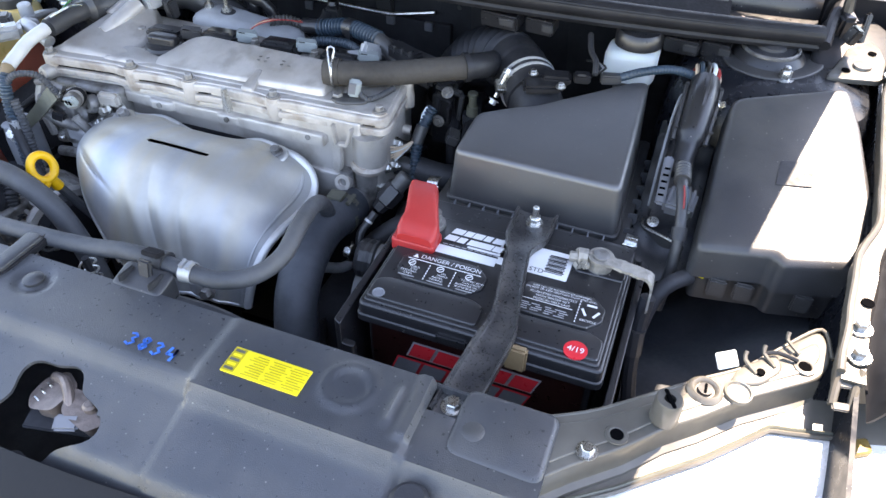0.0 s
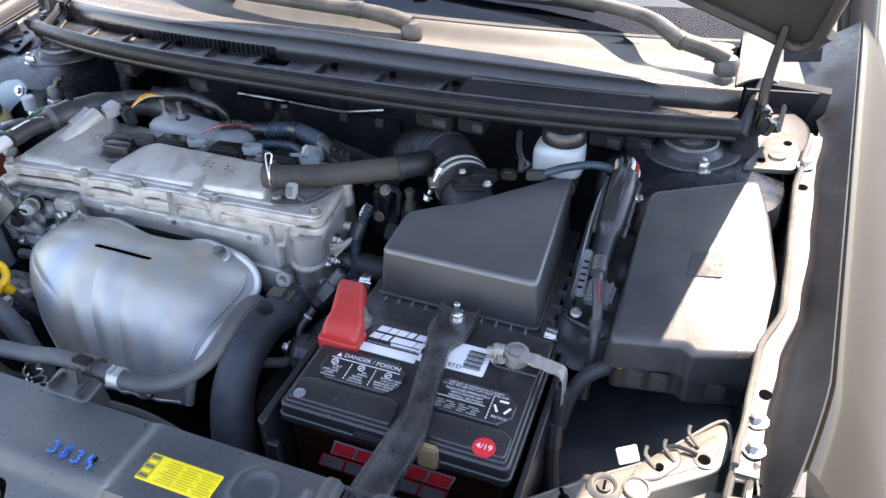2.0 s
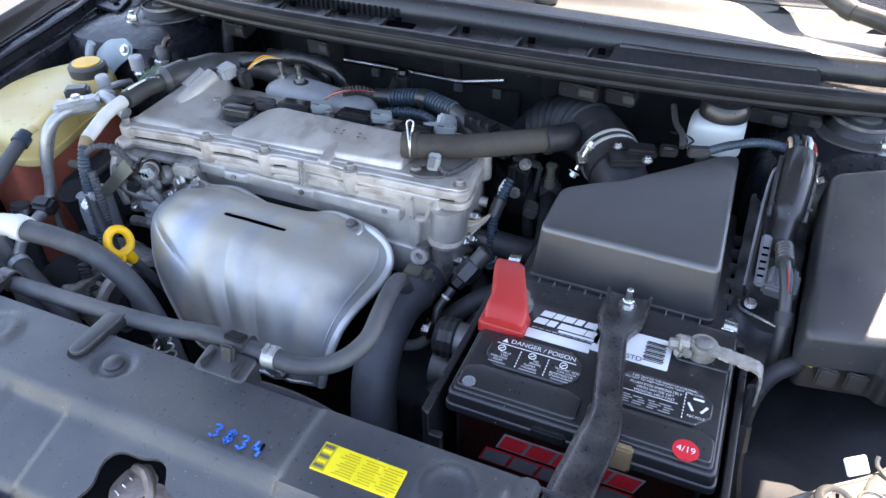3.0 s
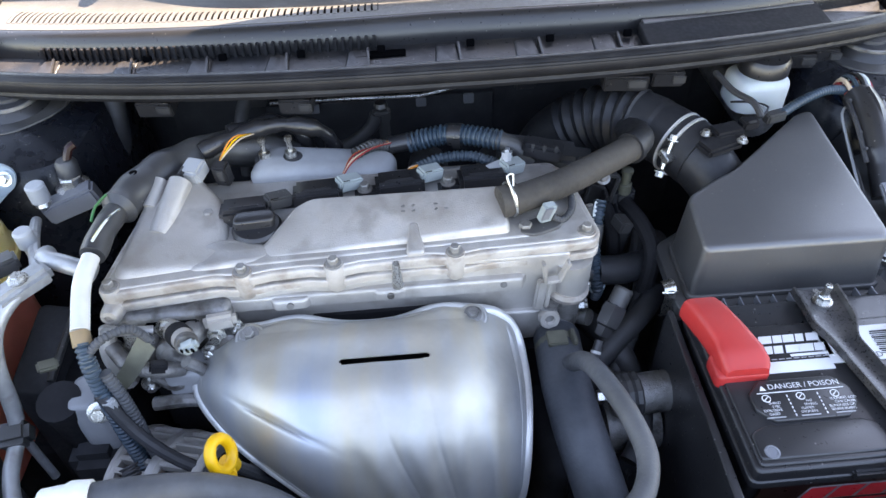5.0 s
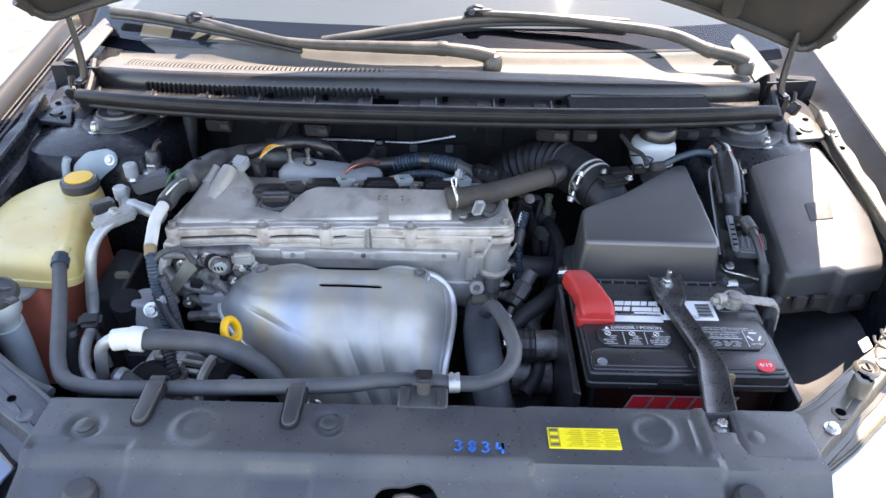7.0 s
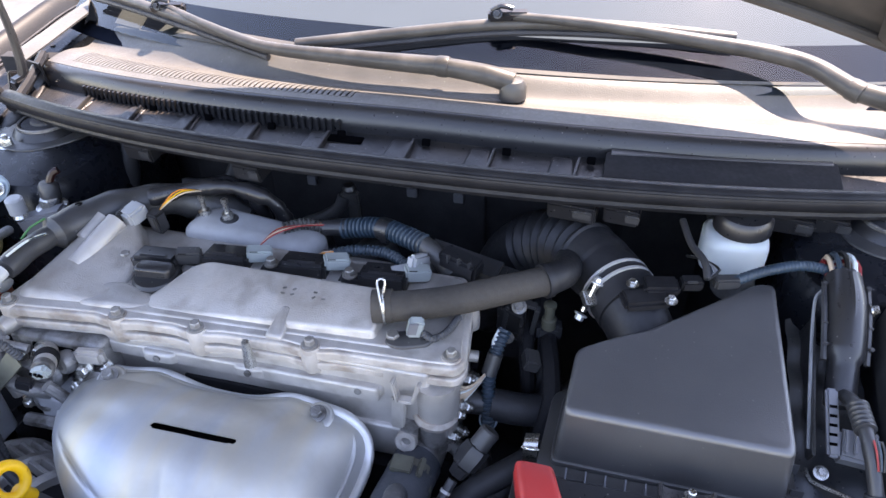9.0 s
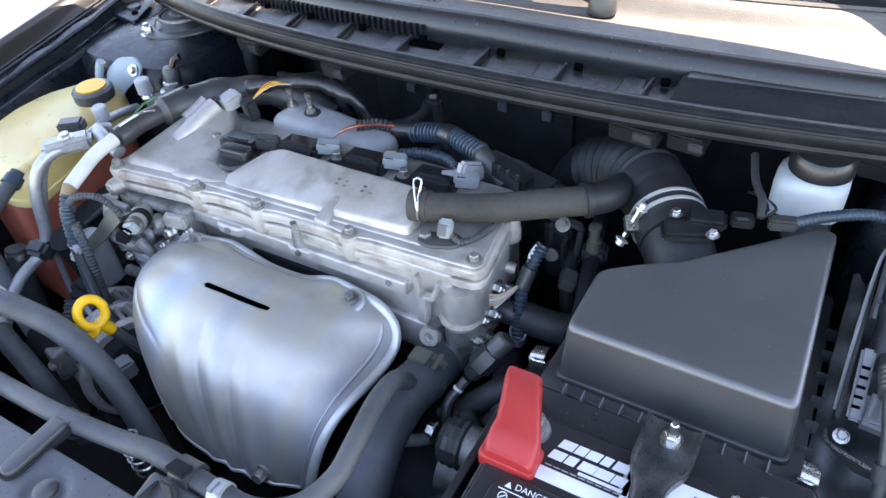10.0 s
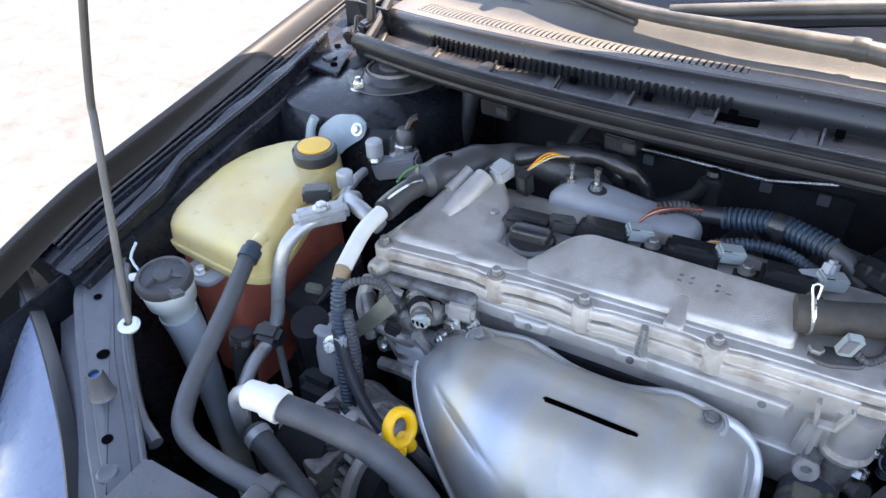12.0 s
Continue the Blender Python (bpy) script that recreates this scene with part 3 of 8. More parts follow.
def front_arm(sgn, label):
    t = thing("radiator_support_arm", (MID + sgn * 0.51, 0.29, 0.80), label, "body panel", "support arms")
    # same arm on both sides; the shaded one has its shade in the colour
    M = ARM if sgn > 0 else ARM_SHADE
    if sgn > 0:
        px = [(0.385, 0.150), (0.420, 0.185), (0.455, 0.215), (0.482, 0.244), (0.505, 0.263), (0.536, 0.293), (0.591, 0.334), (0.600, 0.360), (0.592, 0.392), (0.556, 0.353), (0.531, 0.324), (0.497, 0.298), (0.450, 0.259), (0.420, 0.236), (0.380, 0.215)]
        lip = px[0:7]
    else:
        px = [(0.375, 0.165), (0.383, 0.172), (0.423, 0.197), (0.476, 0.234), (0.538, 0.277), (0.592, 0.318), (0.618, 0.352), (0.600, 0.392), (0.577, 0.367), (0.484, 0.289), (0.414, 0.240), (0.384, 0.218), (0.366, 0.205)]
        lip = px[0:6]
    pl = [(MID + sgn * x, y) for x, y in px]
    if sgn < 0:
        pl = pl[::-1]
    zf = lambda x, y: 0.828 + 0.03 * (abs(x - MID) - 0.45)
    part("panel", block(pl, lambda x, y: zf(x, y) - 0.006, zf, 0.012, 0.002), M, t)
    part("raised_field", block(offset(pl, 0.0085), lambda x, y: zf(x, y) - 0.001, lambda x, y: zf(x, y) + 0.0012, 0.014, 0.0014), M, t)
    bm = bmesh.new()
    rr = []
    for x, y in lip:
        X = MID + sgn * x
        tail = [(X + 0.002, y - 0.009, zf(X, y) - 0.022), (X + 0.003, y - 0.011, zf(X, y) - 0.030)] if sgn > 0 else [(X - 0.004, y - 0.020, zf(X, y) - 0.024), (X - 0.004, y - 0.022, zf(X, y) - 0.05)]
        rr.append([(X, y, zf(X, y) - 0.003), (X, y - 0.004, zf(X, y) - 0.020)] + tail)
    loft(bm, rr, closed=False)
    bmesh.ops.solidify(bm, geom=bm.faces[:], thickness=0.002)
    part("front_lip", bm, M, t)
    rear = px[7:]
    part("rear_bead", tube([(MID + sgn * x, y, zf(MID + sgn * x, y) - 0.001) for x, y in rear], 0.0018 if sgn > 0 else 0.0030, 8, 0.008), M, t)
    x = lambda q: MID + sgn * q
    up = 0.0010
    if sgn > 0:
        part("post", lathe([(0.0115, 0), (0.0112, 0.002), (0.0108, 0.021), (0.0095, 0.0235), (0.0045, 0.0235), (0.004, 0.014)], (x(0.477), 0.251, zf(x(0.477), 0) + up), n=24), M, t)
        part("post_slot", box((x(0.477), 0.251, zf(x(0.477), 0) + up + 0.0228), (0.003, 0.018, 0.004), 0.0006, (0, 0, 30)), VOID, t)
        part("bushing", lathe([(0.0145, 0), (0.0125, 0.003), (0.0105, 0.004), (0.0090, 0.003), (0.0075, 0.0005)], (x(0.504), 0.288, zf(x(0.506), 0) + up), n=28), M, t)
        part("bush_centre", lathe([(0.0060, -0.001), (0.0060, 0.0030), (0.001, 0.0034)], (x(0.504), 0.288, zf(x(0.506), 0) + up), n=16), RUBBER, t)
        part("bush_slot", box((x(0.504), 0.288, zf(x(0.506), 0) + up + 0.0036), (0.002, 0.009, 0.001), 0), VOID, t)
        part("round_emboss", lathe([(0.0115, -0.001), (0.0110, 0.0018), (0.0095, 0.0022), (0.0085, 0.0004), (0.001, 0.0004)], (x(0.529), 0.295, zf(x(0.531), 0) + up), n=28), M, t)
        part("pressed_step", block([(x(0.520), 0.300), (x(0.545), 0.308), (x(0.562), 0.330), (x(0.556), 0.349), (x(0.528), 0.322)], lambda a, b: zf(a, b), lambda a, b: zf(a, b) + 0.0030, 0.008, 0.0025), M, t)
        for a, b, r in ((0.578, 0.341, 0.0052), (0.544, 0.320, 0.0035), (0.446, 0.222, 0.0052)):
            part("hole_rim", lathe([(r + 0.004, 0), (r + 0.0035, 0.0010), (r + 0.001, 0.0014), (r, 0.0008)], (x(a), b, zf(x(a), b) + up), n=20), M, t)
            part("hole", lathe([(r, -0.001), (r, 0.0012), (0.001, 0.0012)], (x(a), b, zf(x(a), b) + up + 0.003 * (r < 0.004)), n=16), VOID, t)
        part("white_tab", box((x(0.517), 0.323, zf(x(0.5), 0.32) + 0.006), (0.019, 0.002, 0.014), 0.0008, (-48, 0, 34)), WHITE_PL, t, "small white tab")
        for a, b in ((0.531, 0.328), (0.545, 0.340), (0.563, 0.362)):
            part("tab", tube([(x(a), b + 0.006, zf(x(a), b) + 0.010), (x(a), b, zf(x(a), b) + 0.006), (x(a) + 0.010, b - 0.010, zf(x(a), b) + 0.0035)], 0.0018, 6), M, t)
        part("cable", tube([(x(0.545), 0.340, zf(x(0.545), 0.34) + 0.006), (x(0.556), 0.345, zf(x(0.55), 0.34) + 0.006), (x(0.572), 0.343, zf(x(0.57), 0.34) + 0.004)], 0.0018, 6), BLACK_INK, t)
        part("bolt", bolt((x(0.428), 0.200, zf(x(0.43), 0.2) + up), r=0.0055, h=0.005), STEEL, t)
    else:
        part("post", lathe([(0.0120, 0), (0.0100, 0.003), (0.0080, 0.022), (0.0070, 0.025), (0.0045, 0.025), (0.004, 0.014)], (x(0.462), 0.246, zf(x(0.462), 0) + up), n=22), ARM_SHADE, t)
        part("post_centre", lathe([(0.0042, 0), (0.0042, 0.003)], (x(0.462), 0.246, zf(x(0.462), 0) + up + 0.018), n=12), BLUE_INK, t)
        for a, b, r in ((0.498, 0.277, 0.0058), (0.420, 0.215, 0.0046), (0.565, 0.327, 0.004)):
            part("hole", lathe([(r, 0.0004), (r, 0.0012), (0.001, 0.0012)], (x(a), b, zf(x(a), b) + up), n=18), VOID, t)
        part("dimple", lathe([(0.009, 0), (0.007, 0.0012), (0.004, 0.0006), (0.001, 0.0004)], (x(0.395), 0.194, zf(x(0.395), 0.19) + up), n=18), ARM_SHADE, t)
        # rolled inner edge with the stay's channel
        part("inner_channel", tube([(x(0.585), 0.376, zf(x(0.58), 0.37) - 0.004), (x(0.507), 0.308, zf(x(0.5), 0.3) - 0.004), (x(0.430), 0.252, zf(x(0.43), 0.25) - 0.006), (x(0.392), 0.236, zf(x(0.39), 0.23) - 0.010)], 0.0062, 10, 0.01), ARM_SHADE, t)
    return t


front_arm(1, "sunlit metal radiator support arm with a post and holes")
front_arm(-1, "metal radiator support arm with holes, shade put into its darker grey")


def headlight(sgn, label):
    t = thing("headlight", (MID + sgn * 0.58, 0.2, 0.70), label, "headlight", "headlights")

    edge = [(0.150, 0.400), (0.189, 0.455), (0.239, 0.514), (0.285, 0.560), (0.297, 0.617), (0.318, 0.690), (0.335, 0.775)]

    def lens(u, v):
        a = u
        if sgn > 0:
            k = min(5, int(a * 6))
            f = a * 6 - k
            yi, xi = (edge[k][j] + (edge[k + 1][j] - edge[k][j]) * f for j in (0, 1))
            return (MID + xi + 0.05 * v * a, yi - 0.33 * v, 0.799 + 0.012 * a - 0.015 * v - 0.16 * v ** 2)
        xi, yi = 0.392 + 0.235 * a + 0.06 * a * a, 0.150 + 0.190 * a - 0.020 * a * a
        xo, yo = 0.46 + 0.27 * a, -0.02 + 0.40 * a ** 1.5
        return (MID + sgn * (xi + (xo - xi) * v), yi + (yo - yi) * v, 0.800 + 0.035 * a - 0.015 * v - 0.16 * v ** 2)
    # the two lenses differ only by the light painted into their colour
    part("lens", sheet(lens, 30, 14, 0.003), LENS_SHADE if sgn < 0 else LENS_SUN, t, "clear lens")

    def refl(u, v):
        q = Vector(lens(u, v))
        return q + Vector((-sgn * 0.012, 0.015, -0.045))
    part("reflector", sheet(refl, 20, 14, 0.002), HL_INNER, t, "bright reflector")

    def rim(u, v):
        q = Vector(lens(u, 0))
        return q + Vector((0, 0.012 * v - 0.002, 0.005 - 0.008 * v))
    if sgn < 0:
        part("rim", sheet(rim, 20, 2, 0.003), PLASTIC, t)
    else:
        # pale housing edge up to the body panel, with a double bead along the lens
        part("housing_edge", sheet(lambda u, v: Vector(lens(u, 0)) + Vector((-0.012 * v, 0.034 * v, 0.001 + 0.004 * v)), 30, 4, 0.003), ARM, t, "pale housing edge")
        for d, mt in ((0.001, ARM), (0.005, OLIVE)):
            part("bead", tube([Vector(lens(k / 30, 0)) + Vector((0, d, 0.003)) for k in range(21)], 0.0018, 6, 0.01), mt, t)
        part("marker_lens", block([(MID + a, b) for a, b in ((0.610, 0.278), (0.636, 0.292), (0.632, 0.306), (0.615, 0.296))], 0.796, 0.812, 0.004, 0.002), AMBER, t, "small amber marker lens")
    return t


headlight(1, "headlight lens with sun glare put into its pale colour")
headlight(-1, "headlight lens in shade with sky blue put into its colour")


# ---- hood, held open ----
def hood():
    t = thing("hood", (MID, 0.90, 1.03), "dark hood propped wide open above the bay", "hood")

    def fn(dn):
        def f(u, v):
            e = abs(u - 0.5) * 2
            s = 0.96 * v + (1 - v) * (0.03 + 0.10 * max(0, 1 - (e / 0.95) ** 2) + 0.05 * (max(0, e - 0.95) / 0.05) ** 2)
            s += 0.045 * max(0, 0.5 - u) * 2 * (1 - v)
            c = 0.105 * (1 - e ** 1.4) * (1 - 0.5 * v) + dn
            x = MID + (u - 0.5) * 2 * (0.643 + 0.045 * v)
            return (x, 0.905 - 0.64 * s + 0.77 * c, 0.972 + 0.77 * s + 0.64 * c)
        return f
    part("outer_skin", sheet(fn(0.014), 48, 20, 0.002), PAINT, t)
    part("inner_frame", sheet(fn(0.0), 48, 20, 0.004), HOOD_UNDER, t)
    under = fn(-0.010)
    part("hem", tube([under(k / 60, 0.006) for k in range(61)], 0.007, 10, 0.02), HOOD_UNDER, t, "folded rear edge")
    for sg in (0, 1):
        part("hem", tube([under(0.008 if sg == 0 else 0.992, k / 12) for k in range(13)], 0.007, 10, 0.03), HOOD_UNDER, t)
    for u0 in (0.13, 0.87):
        part("frame_rib", tube([under(u0, 0.03), under(u0 + (0.06 if u0 < 0.5 else -0.06), 0.4), under(0.5 + (u0 - 0.5) * 0.5, 0.9)], 0.016, 8, 0.03), HOOD_UNDER, t)
        for v0 in (0.16, 0.24):
            part("access_hole", lathe([(0.013, 0), (0.013, 0.002), (0.001, 0.002)], under(u0 + (0.045 if u0 < 0.5 else -0.045), v0), (0, -0.77, -0.64), 16), VOID, t)
    for sg in (1, -1):
        x = MID + sg * 0.605
        part("hinge", tube([(x - sg * 0.004, 0.850, 0.895), (x - sg * 0.014, 0.858, 0.930), (x - sg * 0.014, 0.864, 0.975), (x - sg * 0.010, 0.866, 1.030)], lambda q: 0.0075 - 0.02 * q, 8), PLASTIC_SMOOTH, t)
        part("hinge_knuckle", box((x - sg * 0.012, 0.852, 0.912), (0.020, 0.022, 0.034), 0.004, (10, 0, 20 * sg)), PLASTIC_SMOOTH, t)
    return t


hood()


# ---- windscreen, cowl ----
def seal_y(x):
    return 0.690 + 0.118 * (abs(x - MID) / 0.57) ** 2.2


def seal_z(x):
    return 0.950 - 0.035 * (abs(x - MID) / 0.57) ** 2


X0, X1 = MID - 0.585, MID + 0.565


def cowl():
    t = thing("cowl", (MID, 0.80, 0.90), "grey plastic cowl with a ribbed ledge and sunlit top", "cowl panel")
    X = lambda u: X0 + (X1 - X0) * u

    def ledge(u, v):
        x = X(u)
        y = seal_y(x) + 0.002 + (0.082 - 0.03 * abs(u - 0.5)) * v
        return (x, y, seal_z(x) - 0.016 + 0.006 * v)
    part("ledge", sheet(ledge, 60, 6, 0.003), LEDGE, t)
    lipy = lambda x: seal_y(x) + 0.082 - 0.03 * abs((x - X0) / (X1 - X0) - 0.5)

    def lip(u, v):
        x = X(u)
        a = v * math.pi / 2
        return (x, lipy(x) + 0.002 + 0.018 * (1 - math.cos(a)), seal_z(x) - 0.012 + 0.030 * math.sin(a))
    part("lip", sheet(lip, 60, 8, 0.003), PLASTIC_SMOOTH, t)

    def top(u, v):
        x = X(u)
        y0 = lipy(x) + 0.020
        y1 = 0.886 + 0.15 * (abs(x - MID) / 0.57) ** 2.2
        return (x, y0 + (y1 - y0) * v, seal_z(x) + 0.0185 + 0.010 * v - 0.017 * math.sin(min(1, v) ** 1.6 * math.pi) ** 2)
    part("top_panel", sheet(top, 120, 24, 0.003, skip=lambda u, v: 0.045 < u < 0.445 and 0.125 < v < 0.40), COWL, t, "sunlit faded top panel")
    # rear edge that laps onto the glass, in two lengths
    for xa, xb, ha, hb in ((-0.600, -0.512, 0.030, 0.030), (-0.468, 0.0, 0.026, 0.006), (0.0, 0.530, 0.006, 0.004)):
        def flap(u, v, xa=xa, xb=xb, ha=ha, hb=hb):
            x = xa + (xb - xa) * u
            q = Vector(top((x - X0) / (X1 - X0), 0.97))
            h = (ha + (hb - ha) * u) * v
            return q + Vector((0.014 * v * (1 - u) if xa > -0.5 else 0, h + 0.002, 0.002 + h * 0.48))
        part("rear_lap", sheet(flap, 24, 3, 0.003), COWL, t)
    # comb of short teeth and slits of the air inlet
    for k in range(46):
        x = X0 + 0.105 + k * 0.0088
        part("tooth", box((x, lipy(x) + 0.001, seal_z(x) - 0.004), (0.0035, 0.006, 0.016), 0.0005), PLASTIC_SMOOTH, t)
    part("grille_bed", sheet(lambda u, v: Vector(top(0.045 + 0.40 * u, 0.08 + 0.36 * v)) + Vector((0, 0, -0.010)), 40, 4, 0.001), DEEP_BLACK, t)
    for k in range(60):
        u0 = 0.043 + 0.400 * k / 60
        part("louvre", sheet(lambda u, v, u0=u0: Vector(top(u0 + 0.0043 * u, 0.105 + 0.32 * v)) + Vector((0, 0, 0.0005)), 2, 4, 0.0012), COWL, t)
    # ribs and holes of the ledge
    for k, x in enumerate((-0.50, -0.40, -0.31, -0.22, -0.13, -0.03, 0.06, 0.15)):
        a, b = Vector(ledge((x - X0) / (X1 - X0), 0.1)), Vector(ledge((x - X0) / (X1 - X0), 0.9))
        f = -0.30 * (x - MID)
        part("ramp", block([(x - 0.019, a.y), (x + 0.015, a.y), (x + 0.010 + f * 0.05, b.y), (x - 0.013 + f * 0.05, b.y)], lambda X, Y, a=a: a.z - 0.004, lambda X, Y, a=a, b=b: a.z + 0.002 + 0.006 * (Y - a.y) / (b.y - a.y), 0.004, 0.003), LEDGE, t)
        part("ramp_wall", box((x + 0.012, (a.y + b.y) / 2, a.z + 0.006), (0.0025, (b.y - a.y) * 0.9, 0.010), 0.001, (4, 0, -20 * (x - MID))), LEDGE, t)
        part("ledge_hole", box(b + Vector((0.026, -0.004, 0.004)), (0.009, 0.004, 0.008), 0.0006, (-20, 0, 0)), VOID, t)
    q = Vector(ledge((-0.105 - X0) / (X1 - X0), 0.55))
    part("slot", box(q + Vector((0, 0.020, 0.002)), (0.056, 0.014, 0.003), 0.0008), VOID, t)
    # bright steel dashes stand in for light showing through gaps
    for k in range(26):
        x = -0.42 + 0.0075 * k + 0.02 * (k // 9)
        part("light_dash", box(Vector(ledge((x - X0) / (X1 - X0), 0.45)) + Vector((0, 0, 0.0016)), (0.0035, 0.0012, 0.0008), 0), STEEL, t)
    # lidded section over the filter
    lid = [(0.19, seal_y(0.19) + 0.010), (0.43, seal_y(0.43) + 0.008), (0.43, seal_y(0.43) + 0.072), (0.19, seal_y(0.19) + 0.072)]
    for cx, cw in ((-0.36, 0.040), (-0.20, 0.036), (0.165, 0.050), (0.215, 0.036), (0.385, 0.042), (0.425, 0.034), (0.470, 0.030)):
        part("underside_clip", box((cx, seal_y(cx) + 0.020, seal_z(cx) - 0.036), (cw, 0.026, 0.020), 0.002, (8, 0, -6)), PLASTIC_SMOOTH, t)
        part("clip_window", box((cx + 0.01, seal_y(cx) + 0.0045, seal_z(cx) - 0.036), (cw * 0.4, 0.003, 0.010), 0.001, (8, 0, -6)), PLASTIC, t)
    part("filter_cover", block(lid, lambda x, y: seal_z(x) - 0.014, lambda x, y: seal_z(x) - 0.004 + 0.10 * (y - seal_y(x)) , 0.004, 0.002), DEEP_BLACK, t, "black raised cover")
    part("lid_edge", block([(0.195, seal_y(0.195) + 0.066), (0.425, seal_y(0.425) + 0.066), (0.425, seal_y(0.425) + 0.078), (0.195, seal_y(0.195) + 0.078)], lambda x, y: seal_z(x) - 0.002, lambda x, y: seal_z(x) + 0.0035, 0.002, 0.001), PLASTIC, t)
    return t


cowl()

t = thing("cowl_seal", (MID, 0.69, 0.92), "black rubber weather strip along the cowl edge", "rubber seal")
pts = [(x, seal_y(x), seal_z(x)) for x in [X0 + (X1 - X0) * k / 14 for k in range(15)]]
part("bulb", tube(pts, 0.0115, 18, 0.012), SEAL, t)
part("bulb_lip", tube([(x, y - 0.0085, z + 0.0055) for x, y, z in pts], 0.0026, 8, 0.012), SEAL, t)
part("carrier", tube([(x, y + 0.001, z - 0.015) for x, y, z in pts], 0.006, 8, 0.012), SEAL, t)
bm = bmesh.new()
rr = [[(x, y + 0.004, z - 0.014), (x, y + 0.006, z - 0.022), (x, y + 0.09, z - 0.030), (x, 0.93, z - 0.035)] for x, y, z in pts]
loft(bm, rr, closed=False)
bmesh.ops.solidify(bm, geom=bm.faces[:], thickness=0.003)
single("cowl_underside", bm, DARK, "dark plastic underside of the cowl", "cowl", kind="structure")

t = thing("windshield", (MID, 1.0, 0.98), "dark lower windshield with a black band", "windshield")


def glass(u, v):
    x = MID + (u - 0.5) * 1.34
    e = abs(u - 0.5) * 2
    return (x, 0.878 + 0.19 * e ** 2.2 + 0.75 * v, 0.966 - 0.030 * e ** 2 + 0.36 * v)


part("pane", sheet(glass, 40, 12), GLASS, t).visible_shadow = False
part("black_band", sheet(lambda u, v: Vector(glass(u, v * 0.125 - 0.02)) + Vector((0, 0.002, -0.008)), 40, 3, 0.002), FRIT, t, "black printed band along the glass edge")
single("dashboard", sheet(lambda u, v: (MID + (u - 0.5) * 1.30, 0.985 + 0.17 * (abs(u - 0.5) * 2) ** 2.2 + 0.95 * v, 0.955 + 0.09 * v - 0.030 * (abs(u - 0.5) * 2) ** 2), 24, 8, 0.04), DASH, "grey dashboard top behind the windshield", "dashboard", kind="structure")
for sg in (1, -1):
    bm = tube([(MID + sg * 0.730, 1.17, 0.90), (MID + sg * 0.70, 1.40, 1.12), (MID + sg * 0.66, 1.70, 1.33)], 0.03, 12, 0.03)
    single("pillar_left" if sg > 0 else "pillar_right", bm, PAINT, "dark painted windshield pillar", "pillar", kind="structure")
    part_t = thing("cowl_corner", (MID + sg * 0.60, 0.86, 0.88), "black plastic corner piece beside the cowl", "trim piece", "cowl corners")
    part("flap", block([(MID + sg * a, b) for a, b in ((0.560, 0.785), (0.600, 0.772), (0.640, 0.800), (0.662, 0.840), (0.658, 0.885), (0.620, 0.905), (0.585, 0.895), (0.566, 0.860))][::sg], lambda x, y: 0.875 + 0.20 * (y - 0.80), lambda x, y: 0.893 + 0.28 * (y - 0.80) - 0.20 * (abs(x - MID) - 0.57), 0.016, 0.006), SEAL, part_t)
    part("rib", tube([(MID + sg * 0.572, 0.800, 0.906), (MID + sg * 0.578, 0.850, 0.922), (MID + sg * 0.590, 0.905, 0.940)], 0.007, 8), SEAL, part_t)
    part("end_piece", sheet(lambda u, v, sg=sg: (MID + sg * ((0.555 if sg > 0 else 0.605) + 0.060 * u), 0.885 + 0.05 * u + (0.150 + 0.04 * u) * v, 0.938 + 0.018 * v - 0.012 * u + 0.010 * math.sin(u * 3.1)), 14, 10, 0.003), COWL, part_t, "pale faded end piece")
    part("upright", sheet(lambda u, v, sg=sg: (MID + sg * (0.568 + 0.10 * u), 0.880 + 0.050 * u - 0.010 * v, 0.880 + 0.062 * v - 0.014 * u), 12, 6, 0.003), SEAL, part_t)
    part("clip", box((MID + sg * 0.60, 0.815, 0.918), (0.012, 0.016, 0.02), 0.002, (10, 20 * sg, 30)), PLASTIC_SMOOTH, part_t)


def wiper(pts, blade, label):
    t = thing("wiper", pts[0], label, "wiper", "wipers")
    w = [Vector(q) for q in pts]
    part("pivot_cap", lathe([(0.016, -0.012), (0.016, 0.004), (0.012, 0.010), (0.004, 0.012)], w[0], n=20), PLASTIC, t)
    part("arm_base", tube([w[0] + Vector((0, 0, 0.006)), w[0] * 0.6 + w[1] * 0.4 + Vector((0, 0, 0.006)), w[1]], lambda s: 0.0125 - 0.02 * s, 20), WIPER, t)
    part("joint", lathe([(0.0115, -0.008), (0.0125, -0.005), (0.0125, 0.005), (0.0115, 0.008)], w[1], (w[2] - w[1]), 20), WIPER, t)
    part("arm", tube(w[1:], lambda s: max(0.0055, 0.0115 - 0.016 * s), 20), WIPER, t)
    part("blade", tube(blade, 0.0075, 14), WIPER, t)
    part("squeegee", tube([Vector(q) + Vector((0, -0.006, -0.009)) for q in blade], 0.0042, 8), RUBBER, t)
    part("bracket", box(w[-1] + Vector((0, 0, 0.000)), (0.050, 0.013, 0.014), 0.003, (15, 0, 10)), PLASTIC_SMOOTH, t)
    part("bracket_pin", bolt(w[-1] + Vector((-0.012, -0.008, 0.004)), (0, -1, 0.4), 0.004, 0.004), PLASTIC_SMOOTH, t)
    part("bracket_clip", tube([w[-1] + Vector((-0.020, -0.004, 0.006)), w[-1] + Vector((-0.008, -0.006, 0.013)), w[-1] + Vector((0.006, -0.004, 0.010))], 0.003, 8), PLASTIC_SMOOTH, t)
    return t


